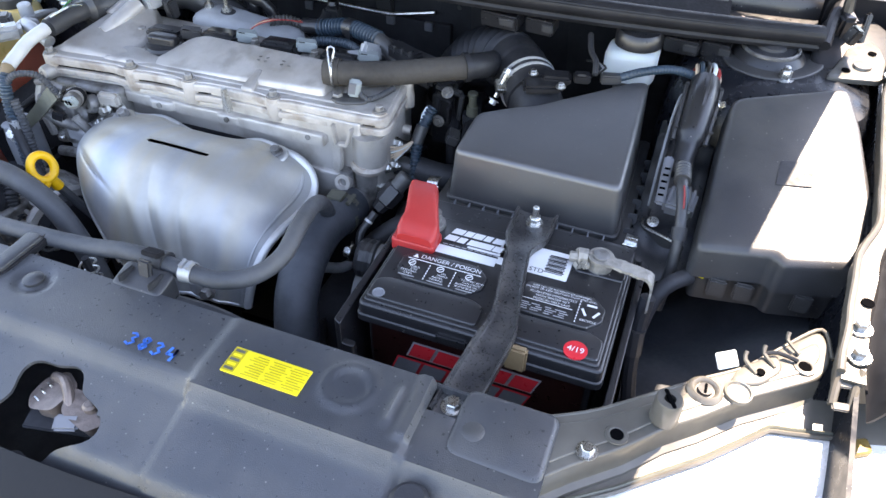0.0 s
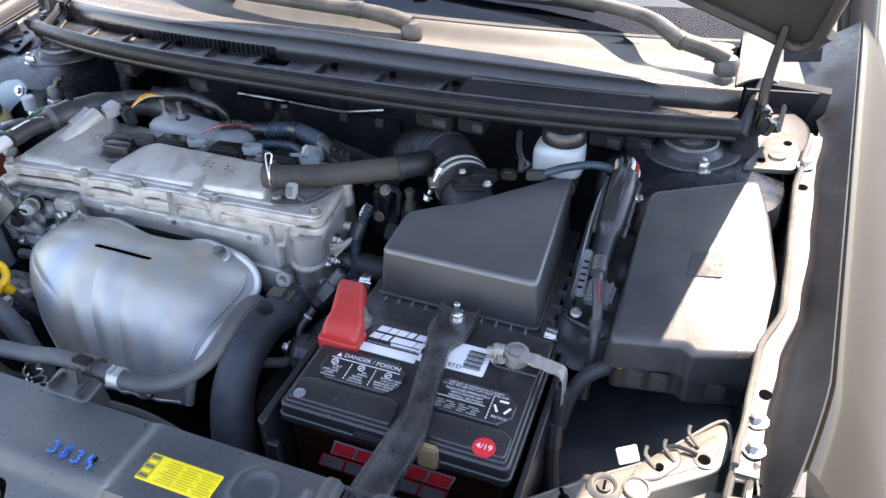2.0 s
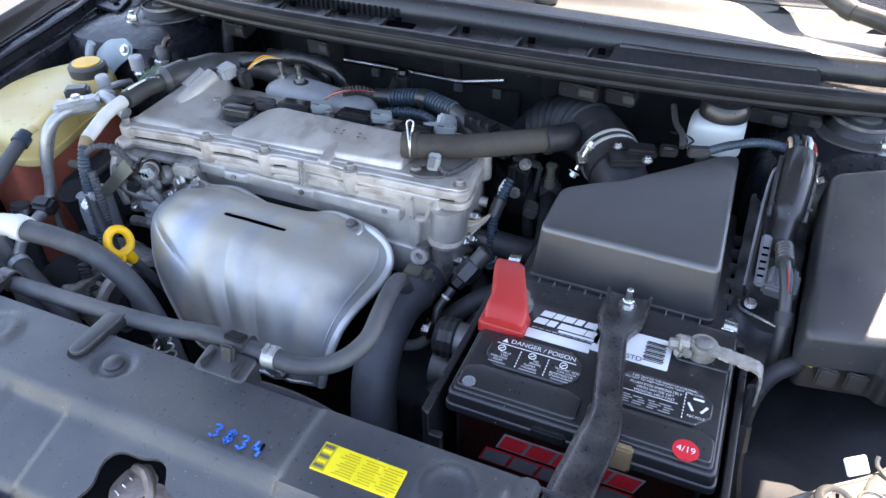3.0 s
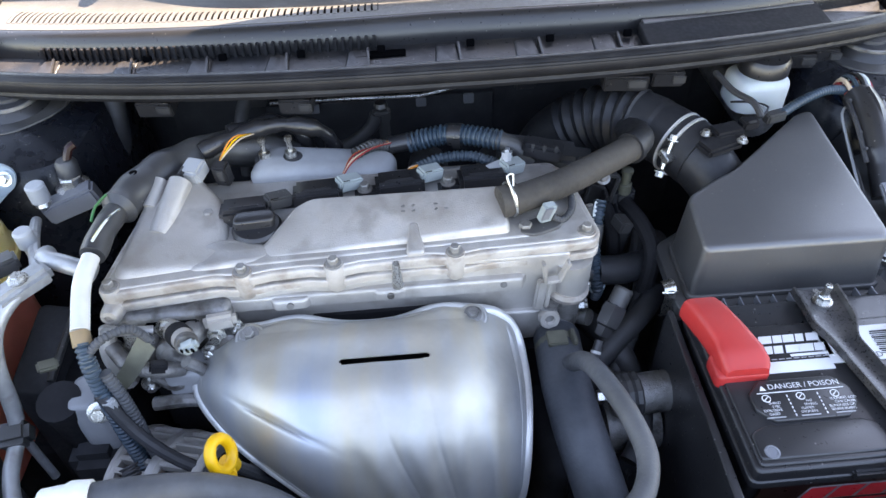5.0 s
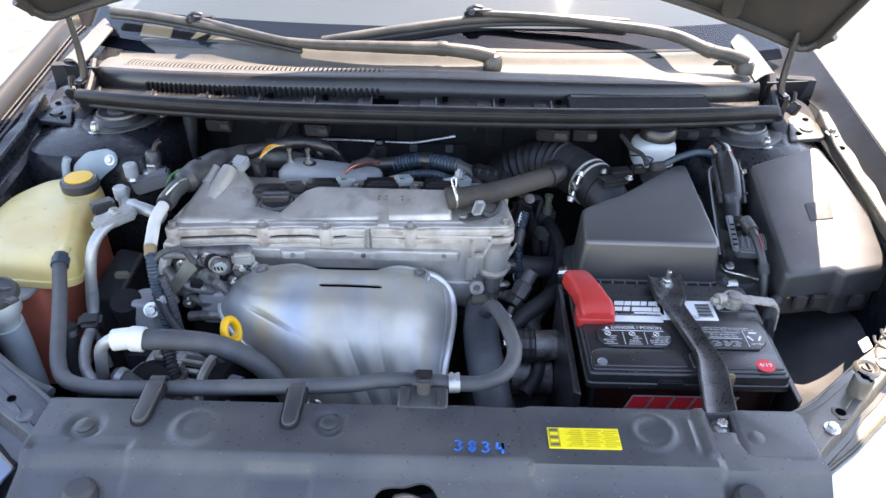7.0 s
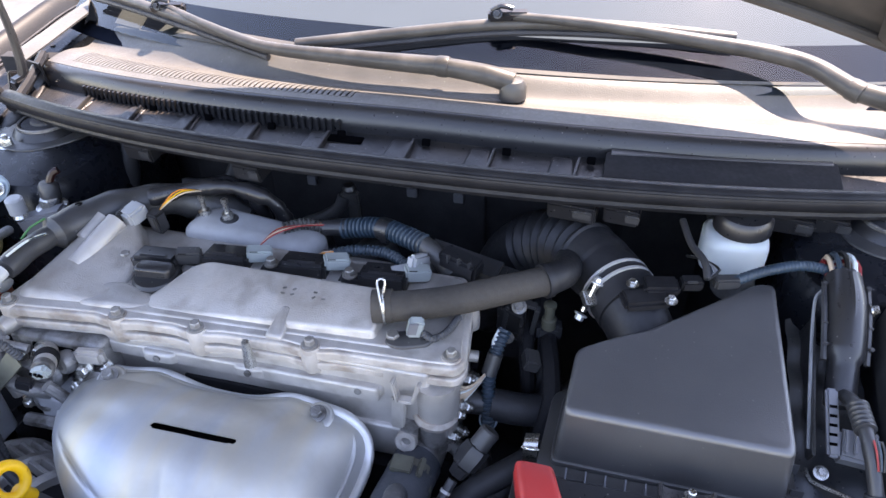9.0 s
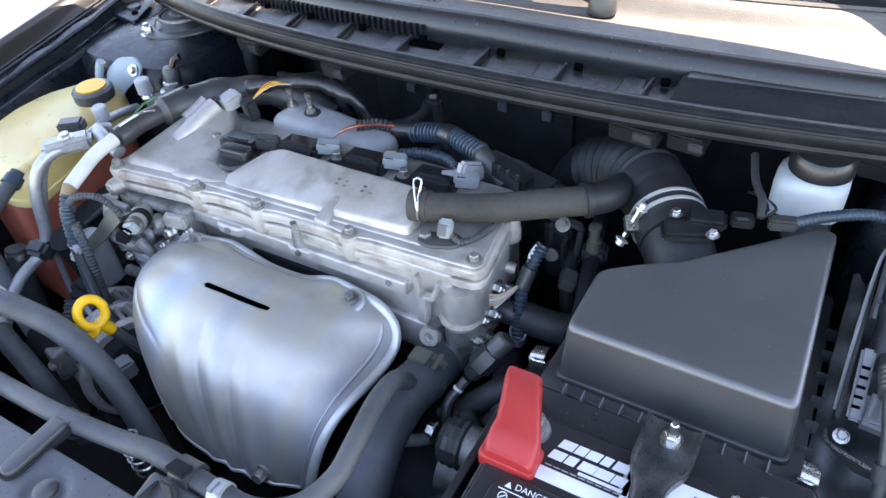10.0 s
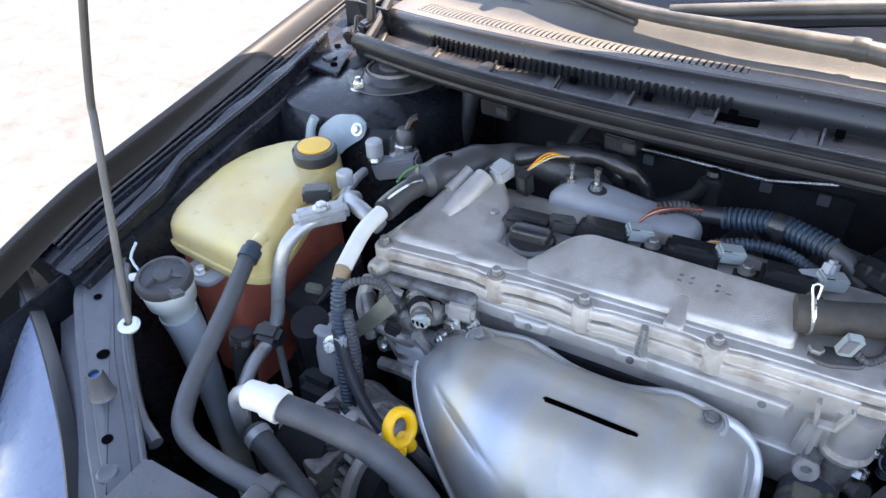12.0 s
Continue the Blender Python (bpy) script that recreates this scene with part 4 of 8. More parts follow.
wiper([(0.074, 0.860, 0.972), (-0.010, 0.862, 0.990), (-0.130, 0.868, 0.989), (-0.258, 0.892, 0.984), (-0.360, 0.934, 0.990), (-0.445, 0.978, 0.994)],
      [(-0.250, 0.894, 0.980), (-0.445, 0.972, 0.988), (-0.560, 1.025, 0.986), (-0.640, 1.066, 0.980)], "black wiper with its arm parked on the windshield")
wiper([(0.512, 0.905, 0.957), (0.446, 0.912, 0.980), (0.384, 0.955, 0.994), (0.253, 0.956, 1.010), (0.154, 0.952, 1.020), (0.050, 0.952, 1.024)],
      [(-0.217, 0.907, 0.984), (-0.088, 0.927, 1.000), (0.05, 0.955, 1.012), (0.19, 0.972, 1.012), (0.319, 0.989, 1.002)], "black wiper with a long blade across the windshield")


# ---- radiator support cover ----
HOLE = (-0.022, 0.094)


def hole_r(a):
    return (0.034 + 0.004 * math.cos(3 * a + 0.6) + 0.004 * math.cos(5 * a)) * (1 + 0.35 * math.cos(a) ** 2)


def ring_bump(x, y, cx, cy, r, w, h):
    d = math.hypot(x - cx, y - cy)
    return h * math.exp(-((d - r) / w) ** 2)


def cover_z(x, y):
    z = 0.8305 - 0.02 * max(0, abs(x - MID) - 0.33)
    k = (y - 0.145)
    if x < 0.088:
        c = 0.150
    else:
        c = 0.142
    if y < c:
        z -= 0.010 * min(1, (c - y) / 0.014) + 0.30 * max(0, c - y - 0.004)
    if y < 0.075:
        z -= 1.2 * (0.075 - y)
    if -0.189 < x < -0.123 and y < 0.142:
        z -= 0.004
    if -0.400 < x < -0.300 and y < 0.165:
        z -= 0.003
    z += ring_bump(x, y, 0.212, 0.186, 0.020, 0.004, 0.0025)
    d = math.hypot(x + 0.245, (y - 0.180))
    z += 0.0035 / (1 + math.exp((d - 0.022) / 0.0016))
    z += ring_bump(x, y, -0.245, 0.180, 0.011, 0.003, -0.001)
    for cx, cy in ((-0.112, 0.190), (0.317, 0.184), (-0.355, 0.180)):
        z += ring_bump(x, y, cx, cy, 0.013, 0.004, -0.003)
    z += 0.003 / (1 + math.exp(-(x - 0.088) / 0.0015)) * (1 if y > 0.142 else 0)
    z += 0.0025 * math.exp(-((x - 0.252) / 0.0025) ** 2) * (1 if 0.165 < y < 0.205 else 0)
    if x > 0.272:
        z -= 0.004
    if 0.262 < x < 0.274 and y > 0.155:
        z += 0.003
    return z


def front_cover():
    t = thing("radiator_cover", (MID, 0.14, 0.76), "dusty black plastic cover along the bay's front edge", "radiator cover")
    bm = bmesh.new()
    nx, ny = 200, 48
    y0, y1 = 0.040, 0.2165
    g = []
    for i in range(nx + 1):
        col = []
        for j in range(ny + 1):
            x = -0.405 + 0.782 * i / nx
            y = y0 + (y1 - y0) * j / ny
            q = Vector((x - HOLE[0], y - HOLE[1]))
            a, d = math.atan2(q.y, q.x), q.length
            rr = hole_r(a)
            if abs(d - rr) < 0.0032 and d > 0:
                x, y = HOLE[0] + q.x / d * rr, HOLE[1] + q.y / d * rr
            col.append(bm.verts.new((x, y, cover_z(x, y))))
        g.append(col)
    for i in range(nx):
        for j in range(ny):
            vs = (g[i][j], g[i + 1][j], g[i + 1][j + 1], g[i][j + 1])
            c = sum((v.co for v in vs), Vector()) / 4
            q = Vector((c.x - HOLE[0], c.y - HOLE[1]))
            if q.length < hole_r(math.atan2(q.y, q.x)) - 0.0005:
                continue
            if 0.276 < c.x < 0.306 and c.y > 0.19:      # notch for the strap
                continue
            bm.faces.new(vs)
    bmesh.ops.delete(bm, geom=[v for v in bm.verts if not v.link_faces], context="VERTS")
    low = {v: bm.verts.new(v.co + Vector((0, 0, -0.003))) for v in bm.verts[:]}
    rim = [e for e in bm.edges if len(e.link_faces) == 1]
    for f in bm.faces[:]:
        bm.faces.new([low[v] for v in reversed(f.verts)])
    for e in rim:
        a, b = e.verts
        bm.faces.new((a, b, low[b], low[a]))
    part("cover", bm, COVER, t, smooth=50)
    for cx, cy in ((-0.112, 0.190), (0.317, 0.184), (-0.355, 0.180)):
        part("push_clip", lathe([(0.0095, 0), (0.0095, 0.0025), (0.007, 0.004), (0.001, 0.0042)], (cx, cy, cover_z(cx, cy) - 0.001), n=20), PLASTIC, t)
    part("rear_wall", box((-0.014, 0.2165, 0.805), (0.775, 0.003, 0.05), 0.001), COVER, t)
    part("end_cap", block(rect(0.300, 0.158, 0.377, 0.222), 0.78, lambda x, y: 0.832 - 0.10 * max(0, 0.18 - y), 0.010, 0.005), COVER, t)
    part("stop_post", lathe([(0.016, 0), (0.015, 0.018), (0.011, 0.022), (0.004, 0.022)], (0.292, 0.118, 0.805), n=22), RUBBER, t)
    part("stop_post", lathe([(0.016, 0), (0.015, 0.014), (0.011, 0.018), (0.004, 0.018)], (-0.335, 0.112, 0.805), n=22), RUBBER, t)
    return t


front_cover()
t = thing("hood_latch", (-0.008, 0.11, 0.76), "greasy steel hood latch below the cover's opening", "latch")
part("plate", box((-0.010, 0.116, 0.782), (0.085, 0.050, 0.004), 0.001, (8, 0, 12)), DARK, t)
part("jaw", block([(-0.046, 0.122), (-0.034, 0.130), (-0.016, 0.120), (-0.020, 0.098), (-0.038, 0.096), (-0.047, 0.106)], 0.783, lambda x, y: 0.799 + 0.2 * (x + 0.03), 0.006, 0.004), GREASY, t)
part("jaw", block([(-0.014, 0.116), (0.012, 0.118), (0.026, 0.106), (0.018, 0.094), (-0.006, 0.100)], 0.783, lambda x, y: 0.800 - 0.15 * x, 0.005, 0.004), GREASY, t)
part("hook", tube([(-0.042, 0.126, 0.797), (-0.026, 0.122, 0.804), (-0.014, 0.113, 0.803), (-0.008, 0.104, 0.796)], 0.0045, 10), GREASY, t)
part("pivot", lathe([(0.006, 0), (0.006, 0.006), (0.004, 0.008)], (0.010, 0.110, 0.797), n=16), GREASY, t)
part("lever", box((0.000, 0.092, 0.797), (0.020, 0.014, 0.005), 0.002, (15, 6, 24)), CLIP_GREY, t)
part("spring", tube([(-0.04 + 0.004 * math.cos(a), 0.10 + a * 0.0012, 0.795 + 0.004 * math.sin(a)) for a in [k * 0.7 for k in range(30)]], 0.0009, 6, 0.003), STEEL, t)

t = thing("bumper", (MID, 0.0, 0.45), "dark glossy bumper below the hood's front edge", "bumper")


def bump(u, v):
    x = MID + (u - 0.5) * 1.15
    a = v * radians(85)
    return (x, 0.058 + 0.10 * ((u - 0.5) * 2) ** 2 - 0.10 * math.sin(a), 0.790 - 0.10 * (1 - math.cos(a)) - 0.25 * max(0, v - 0.7))


part("fascia", sheet(bump, 40, 14, 0.003), PAINT, t)
part("lower_fascia", sheet(lambda u, v: Vector(bump(u, 1.0)) + Vector((0, 0.03 * v, (0.20 - bump(u, 1.0)[2]) * v)), 30, 6, 0.003), PAINT, t)

# label and marker writing
t = single("caution_label", block(rect(0.1075, 0.1615, 0.1785, 0.1875), 0.829, lambda x, y: cover_z(x, y) + 0.0012, 0.001, 0.0003), YELLOW, "yellow caution label on the radiator cover", "label")
part("icon_column", box((0.1135, 0.1745, cover_z(0.113, 0.17) + 0.0013), (0.011, 0.024, 0.0003), 0), LABEL_TEXT, t, "olive icon column")
for k in range(5):
    part("label_icon", box((0.1135, 0.1655 + k * 0.0046, cover_z(0.113, 0.17) + 0.0016), (0.0085 - 0.001 * (k % 2), 0.0026, 0.0003), 0), YELLOW if k % 2 else OLIVE, t)
for k in range(9):
    for q in range(3):
        part("text_line", box((0.1335 + 0.0175 * q + 0.001 * (k % 3), 0.1640 + k * 0.0025, cover_z(0.15, 0.17) + 0.0014), (0.0165 - 0.003 * ((k + q) % 3), 0.0006, 0.0004), 0), LABEL_TEXT, t)
DIGITS = {"3": [(0.1, 0.92), (0.5, 1.0), (0.85, 0.8), (0.45, 0.55), (0.9, 0.3), (0.5, 0.0), (0.05, 0.12)],
          "8": [(0.8, 0.85), (0.4, 1.0), (0.15, 0.75), (0.8, 0.3), (0.5, 0.0), (0.12, 0.25), (0.7, 0.65), (0.8, 0.88)],
          "4": [(0.25, 1.0), (0.12, 0.45), (0.9, 0.5), (0.85, 0.95), (0.88, 0.5), (0.80, 0.0)]}
lb = thing("marker_writing", (0.04, 0.164, cover_z(0.04, 0.164)), "blue hand-written marker digits on the cover", "writing")
for k, ch in enumerate("3834"):
    bm = bmesh.new()
    line = [(0.0145 + 0.0135 * k + 0.0085 * a, 0.158 + 0.0125 * b - 0.0007 * k) for a, b in DIGITS[ch]]
    for (xa, ya), (xb, yb) in zip(line, line[1:]):
        d = Vector((xb - xa, yb - ya, 0)).normalized() * 0.0006
        s = Vector((-d.y, d.x, 0)) * (1.7 + 0.5 * (k % 2))
        bm.faces.new([bm.verts.new(Vector((x, y, cover_z(x, y) + 0.0011)) + e) for x, y, e in ((xa, ya, s - d), (xb, yb, s + d), (xb, yb, d - s), (xa, ya, -s - d))])
    part("digit", bm, BLUE_INK, lb)


# black splash panels beside the battery
bm = sheet(lambda u, v: (0.416 + 0.190 * u, 0.275 + 0.31 * v + 0.06 * u, 0.730 + 0.040 * u ** 2 - 0.07 * (1 - u) * v - 0.02 * math.sin(v * 3.1) + 0.006 * math.sin(u * 7 + v * 4) + 0.004 * math.sin(v * 17)), 24, 30, 0.003)
single("splash_panel", bm, RUBBER_GREY, "black moulded splash panel beside the battery", "splash panel", kind="structure")


# ---- hinge brackets and firewall fittings ----
for sg in (1, -1):
    t = thing("hinge_bracket", (MID + sg * 0.62, 0.80, 0.88), "dusty pressed steel hood hinge bracket" + (" in sunlight" if sg > 0 else " in shade"), "hinge", "hood hinges")
    pl = [(MID + sg * a, b) for a, b in ((0.578, 0.753), (0.638, 0.764), (0.650, 0.785), (0.640, 0.845), (0.612, 0.880), (0.596, 0.805))][::sg]
    # pale on the sunny side, near-black on the other: light put into the colour
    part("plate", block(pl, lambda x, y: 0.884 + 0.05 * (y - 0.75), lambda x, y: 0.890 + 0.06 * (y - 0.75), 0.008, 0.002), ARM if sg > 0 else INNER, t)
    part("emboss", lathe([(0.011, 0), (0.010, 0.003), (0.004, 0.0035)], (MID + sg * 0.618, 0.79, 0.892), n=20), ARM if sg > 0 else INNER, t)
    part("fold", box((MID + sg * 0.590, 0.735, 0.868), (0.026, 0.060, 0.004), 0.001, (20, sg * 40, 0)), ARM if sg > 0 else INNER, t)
    for a, b in ((0.600, 0.775), (0.630, 0.825)):
        part("hole", lathe([(0.005, 0), (0.005, 0.001), (0.001, 0.001)], (MID + sg * a, b, 0.8905 + 0.06 * (b - 0.75)), n=14), VOID, t)
    part("link", box((MID + sg * 0.618, 0.862, 0.908), (0.006, 0.020, 0.040), 0.002, (-18, 0, 0)), PLASTIC_SMOOTH, t)
    part("link_pin", bolt((MID + sg * 0.617, 0.862, 0.905), (-sg, 0, 0), 0.006, 0.006), STEEL, t)

t = thing("firewall_insulation", (-0.1, 0.90, 0.66), "black moulded insulation pad with tabs on the firewall", "insulation pad")
part("pad", sheet(lambda u, v: (-0.40 + 0.72 * u, 0.903 - 0.012 * math.sin(u * 14) * math.sin(v * 3), 0.55 + 0.34 * v), 40, 10, 0.006), DARK, t)
for x, z in ((-0.33, 0.845), (-0.21, 0.862), (-0.02, 0.858), (0.05, 0.835), (0.13, 0.86)):
    part("stud_clip", lathe([(0.010, 0), (0.010, 0.003), (0.004, 0.004), (0.0035, 0.010)], (x, 0.894, z), (0, -1, 0.1), 14), PLASTIC, t)
for x in (-0.28, -0.075, 0.085):
    part("tab", box((x, 0.885, 0.825), (0.030, 0.010, 0.045), 0.003, (8, 0, 0)), PLASTIC, t)
t = thing("heater_hose", (-0.43, 0.80, 0.80), "black heater hose rising behind the strut tower", "hose", "heater hoses")
part("hose", tube([(-0.433, 0.815, 0.880), (-0.434, 0.800, 0.850), (-0.440, 0.795, 0.815), (-0.462, 0.780, 0.775), (-0.48, 0.76, 0.70)], 0.0125, 14), RUBBER, t)
part("thin_line", tube([(-0.462, 0.800, 0.858), (-0.458, 0.795, 0.825), (-0.450, 0.79, 0.80)], 0.006, 10), RUBBER, t)
t = thing("heater_hose", (-0.25, 0.80, 0.80), "black hose looping down to the firewall", "hose", "heater hoses")
part("hose", tube([(-0.225, 0.870, 0.885), (-0.250, 0.850, 0.880), (-0.275, 0.825, 0.862), (-0.288, 0.80, 0.83), (-0.29, 0.78, 0.77)], 0.009, 12), RUBBER, t)


# ---- battery, tray and strap ----
BX0, BX1, BY0, BY1, BZ = 0.168, 0.397, 0.286, 0.458, 0.820


def battery():
    t = thing("battery", (0.28, 0.37, 0.60), "black car battery with red printed front in its tray", "battery")
    part("case", block(rect(BX0 + 0.006, BY0 + 0.006, BX1 - 0.006, BY1 - 0.006), 0.60, 0.806, 0.006, 0.002), BATTERY, t)
    part("lid", block(rect(BX0, BY0, BX1, BY1), 0.800, BZ - 0.004, 0.007, 0.003), BATTERY, t)
    part("lid_rim", block(rect(BX0 - 0.002, BY0 - 0.002, BX1 + 0.002, BY1 + 0.002), 0.795, 0.803, 0.008, 0.002), BATTERY, t)
    part("top_plate", block(rect(BX0 + 0.004, BY0 + 0.004, BX1 - 0.004, BY1 - 0.030), BZ - 0.005, BZ - 0.001, 0.005, 0.002), BATTERY, t)
    for x0, x1 in ((BX0 + 0.006, 0.281), (0.287, BX1 - 0.006)):
        part("lid_field", block([(x0, BY0 + 0.008), (x1, BY0 + 0.008), (x1, 0.318), (x1 - 0.012, 0.324), (x0 + 0.012, 0.324), (x0, 0.318)], BZ - 0.004, BZ + 0.0012, 0.004, 0.0018), BATTERY, t)
    # two cut-cornered vent covers with their warning print
    for x0, x1, y0, y1, sk in ((0.186, 0.272, 0.326, 0.366, 0), (0.300, 0.385, 0.326, 0.366, 1)):
        c = 0.012
        poly = [(x0 + c, y0), (x1 - c, y0), (x1, y0 + c), (x1, y1 - c), (x1 - c, y1), (x0 + c, y1), (x0, y1 - c), (x0, y0 + c)]
        v = part("vent_cover", block(poly, BZ - 0.003, BZ + 0.0030, 0.002, 0.0015), BATTERY, t)
        zt = BZ + 0.0034
        xm = (x0 + x1) / 2
        if not sk:
            lettering("DANGER / POISON", 0.0072, pose(xm + 0.005, y1 - 0.0078, zt), WHITE_INK, v)
            bm = bmesh.new()
            bm.faces.new([bm.verts.new((x0 + 0.0095 + a, y1 - 0.0108 + b, zt)) for a, b in ((0, 0), (0.0058, 0), (0.0029, 0.0052))])
            part("warning_sign", bm, WHITE_INK, v)
            for a in (xm - 0.013, xm + 0.013):
                for k in range(6):
                    part("dash", box((a, y0 + 0.004 + k * 0.0037, zt), (0.0009, 0.002, 0.0003), 0), WHITE_INK, v)
            part("rule", box((xm, y1 - 0.0132, zt), (x1 - x0 - 0.012, 0.0007, 0.0003), 0), WHITE_INK, v)
            for cx, words in ((xm - 0.030, ("SHIELD", "EYES", "EXPLOSIVE", "GASES")), (xm - 0.001, ("NO", "SPARKS", "FLAMES", "SMOKING")), (xm + 0.028, ("SULFURIC ACID", "CAN CAUSE", "BLINDNESS OR", "SEVERE BURNS"))):
                for k, w in enumerate(words):
                    lettering(w, 0.0032, pose(cx + (0.004 if k < 2 else 0), y0 + 0.0165 - k * 0.0034, zt), WHITE_INK, v)
                part("text_line", box((cx, y0 + 0.0030, zt), (0.016, 0.0010, 0.0003), 0), SILVER_INK, v)
                part("pictogram", tube([(cx - 0.001 + 0.0034 * math.cos(radians(a)), y0 + 0.0215 + 0.0034 * math.sin(radians(a)), zt) for a in range(0, 361, 30)], 0.0004, 4, 0.003, False), WHITE_INK, v)
                part("pictogram_stroke", box((cx - 0.001, y0 + 0.0215, zt), (0.0050, 0.0008, 0.0003), 0, (0, 0, 40)), WHITE_INK, v)
        else:
            for k, w in enumerate(("KEEP OUT OF THE REACH OF CHILDREN", "DO NOT TIP. KEEP VENT CAPS TIGHT AND LEVEL")):
                lettering(w, 0.0030, pose(xm, y1 - 0.0045 - 0.0032 * k, zt), WHITE_INK, v)
            for k, w in enumerate(("FLUSH EYES IMMEDIATELY", "WITH WATER GET", "MEDICAL HELP FAST")):
                lettering(w, 0.0038, pose(xm - 0.006, y1 - 0.0125 - 0.0041 * k, zt), WHITE_INK, v)
            for k in range(4):
                for q in range(4):
                    part("text_line", box((xm - 0.030 + 0.0115 * q + 0.0016 * (k % 3), y0 + 0.0035 + k * 0.0026, zt), (0.0100 - 0.0022 * ((k * 2 + q) % 3), 0.0009, 0.0003), 0), SILVER_INK, v)
            lettering("RECYCLE", 0.0036, pose(xm + 0.030, y0 + 0.0075, zt + 0.0001), WHITE_INK, v)
            part("rule", box((xm - 0.012, y0 + 0.0165, zt + 0.0001), (0.052, 0.0005, 0.0003), 0), WHITE_INK, v)
            for k in range(8):
                part("dash", box((xm + 0.019, y0 + 0.004 + k * 0.0037, zt), (0.0009, 0.002, 0.0003), 0), WHITE_INK, v)
            for k in range(3):
                a = radians(90 + 120 * k)
                part("arrow", box((xm + 0.030 + 0.0065 * math.cos(a), y0 + 0.021 + 0.0065 * math.sin(a), zt), (0.009, 0.0022, 0.0003), 0, (0, 0, math.degrees(a) + 90)), WHITE_INK, v)
    # maker's mark as slanted bars, paper strips, date dot
    zt = BZ - 0.0002
    for row, (n, w, x0, y0) in enumerate(((5, 0.0098, 0.2165, 0.4060), (5, 0.0110, 0.2125, 0.3945))):
        for k in range(n):
            wk = w * (1.2, 0.85, 1.05, 0.75, 1.15)[(k + 2 * row) % 5]
            x, h = x0 + k * (w + 0.0010) + (0.0, 0.0020, 0.0004, 0.0012, 0.0)[(k + 2 * row) % 5], 0.0092
            bm = bmesh.new()
            for a0, b0, a1, b1 in ((0, 0, wk, h * 0.92),):
                bm.faces.new([bm.verts.new((x + a + 0.28 * b, y0 + b, zt + 0.0001)) for a, b in ((a0, b0), (a1, b0), (a1, b1), (a0, b1))])
            part("logo_bar", bm, WHITE_INK, t)
    part("logo_bar", box((0.256, 0.3915, zt), (0.034, 0.0026, 0.0004), 0), WHITE_INK, t)
    for k in range(9):
        part("text_line", box((0.2165 + 0.0066 * k, 0.3885, zt), (0.0052, 0.0009, 0.0003), 0), SILVER_INK, t)
    part("paper_strip", block(rect(0.208, 0.3745, 0.272, 0.3860), zt - 0.002, zt, 0.001, 0.0001), WHITE_INK, t, "white paper strip")
    part("foil_strip", block(rect(0.2695, 0.389, 0.277, 0.4160), zt - 0.002, zt, 0.001, 0.0001), SILVER_INK, t)
    s = part("paper_label", block(rect(0.272, 0.380, 0.342, 0.418), zt - 0.002, zt, 0.002, 0.0001), WHITE_INK, t, "white paper label with a bar code")
    for k in range(12):
        part("code_bar", box((0.3275 + 0.001 * (k % 2), 0.386 + k * 0.0022, zt + 0.0003), (0.018, 0.0007 + 0.0005 * (k % 3), 0.0003), 0), BLACK_INK, s)
    lettering("STD", 0.008, pose(0.3115, 0.3845, zt + 0.0006), BLACK_INK, s)
    d = part("date_sticker", lathe([(0.0105, 0), (0.0105, 0.0012), (0.001, 0.0012)], (0.370, 0.299, BZ + 0.0006), n=28), RED_INK, t, "round red date sticker")
    lettering("4/19", 0.0085, pose(0.370, 0.299, BZ + 0.0024), WHITE_INK, d)
    part("badge", lathe([(0.006, 0), (0.006, 0.0010), (0.0045, 0.0012), (0.0040, 0.0006), (0.001, 0.0006)], (0.184, 0.300, BZ + 0.0010), n=20), CLIP_GREY, t)
    # printed front: dark red band with two-tone slanted shapes
    fy = BY0 + 0.004
    f = part("front_print", box((0.2825, fy, 0.752), (0.205, 0.002, 0.082), 0.0006), DARK_RED, t, "dark red printed front")
    for row, (x0, z0, h, w, mats) in enumerate(((0.2165, 0.7590, 0.0205, 0.0232, (SILVER_INK, RED_INK)), (0.200, 0.7335, 0.0200, 0.0250, (RED_INK, CLIP_GREY)))):
        for k in range(5):
            x = x0 + k * (w + 0.0016)
            for grow, mt, dy in ((0.0010, mats[0], 0.0012), (-0.0008, mats[1], 0.0018)):
                bm = bmesh.new()
                for a0, b0, a1, b1 in ((0, 0, w, h),):
                    vs = [(x + a0 - grow, b0 - grow), (x + a1 + grow, b0 - grow), (x + a1 + grow, b1 + grow), (x + a0 - grow, b1 + grow)]
                    bm.faces.new([bm.verts.new((a + b * 0.35, fy - dy, z0 + b)) for a, b in vs])
                part("emblem_stroke", bm, mt, f)
    # posts
    part("post", lathe([(0.013, 0), (0.012, 0.006), (0.0085, 0.007), (0.008, 0.018), (0.006, 0.019)], (0.367, 0.412, BZ - 0.002), n=22), ALU_DARK, t, "grey lead post")
    part("lead_base", block(rect(0.345, 0.398, 0.394, 0.430), BZ - 0.004, BZ + 0.0005, 0.006, 0.002), BATTERY, t)
    part("post", lathe([(0.013, 0), (0.012, 0.006), (0.0085, 0.007), (0.008, 0.018), (0.006, 0.019)], (0.195, 0.412, BZ - 0.002), n=22), ALU_DARK, t)
    part("carry_handle_tab", box((0.262, BY0 - 0.001, 0.803), (0.030, 0.006, 0.010), 0.002), BATTERY, t)
    part("carry_handle_tab", box((0.322, BY0 - 0.001, 0.806), (0.020, 0.008, 0.028), 0.002), BRASS_TAN, t)
    return t


battery()

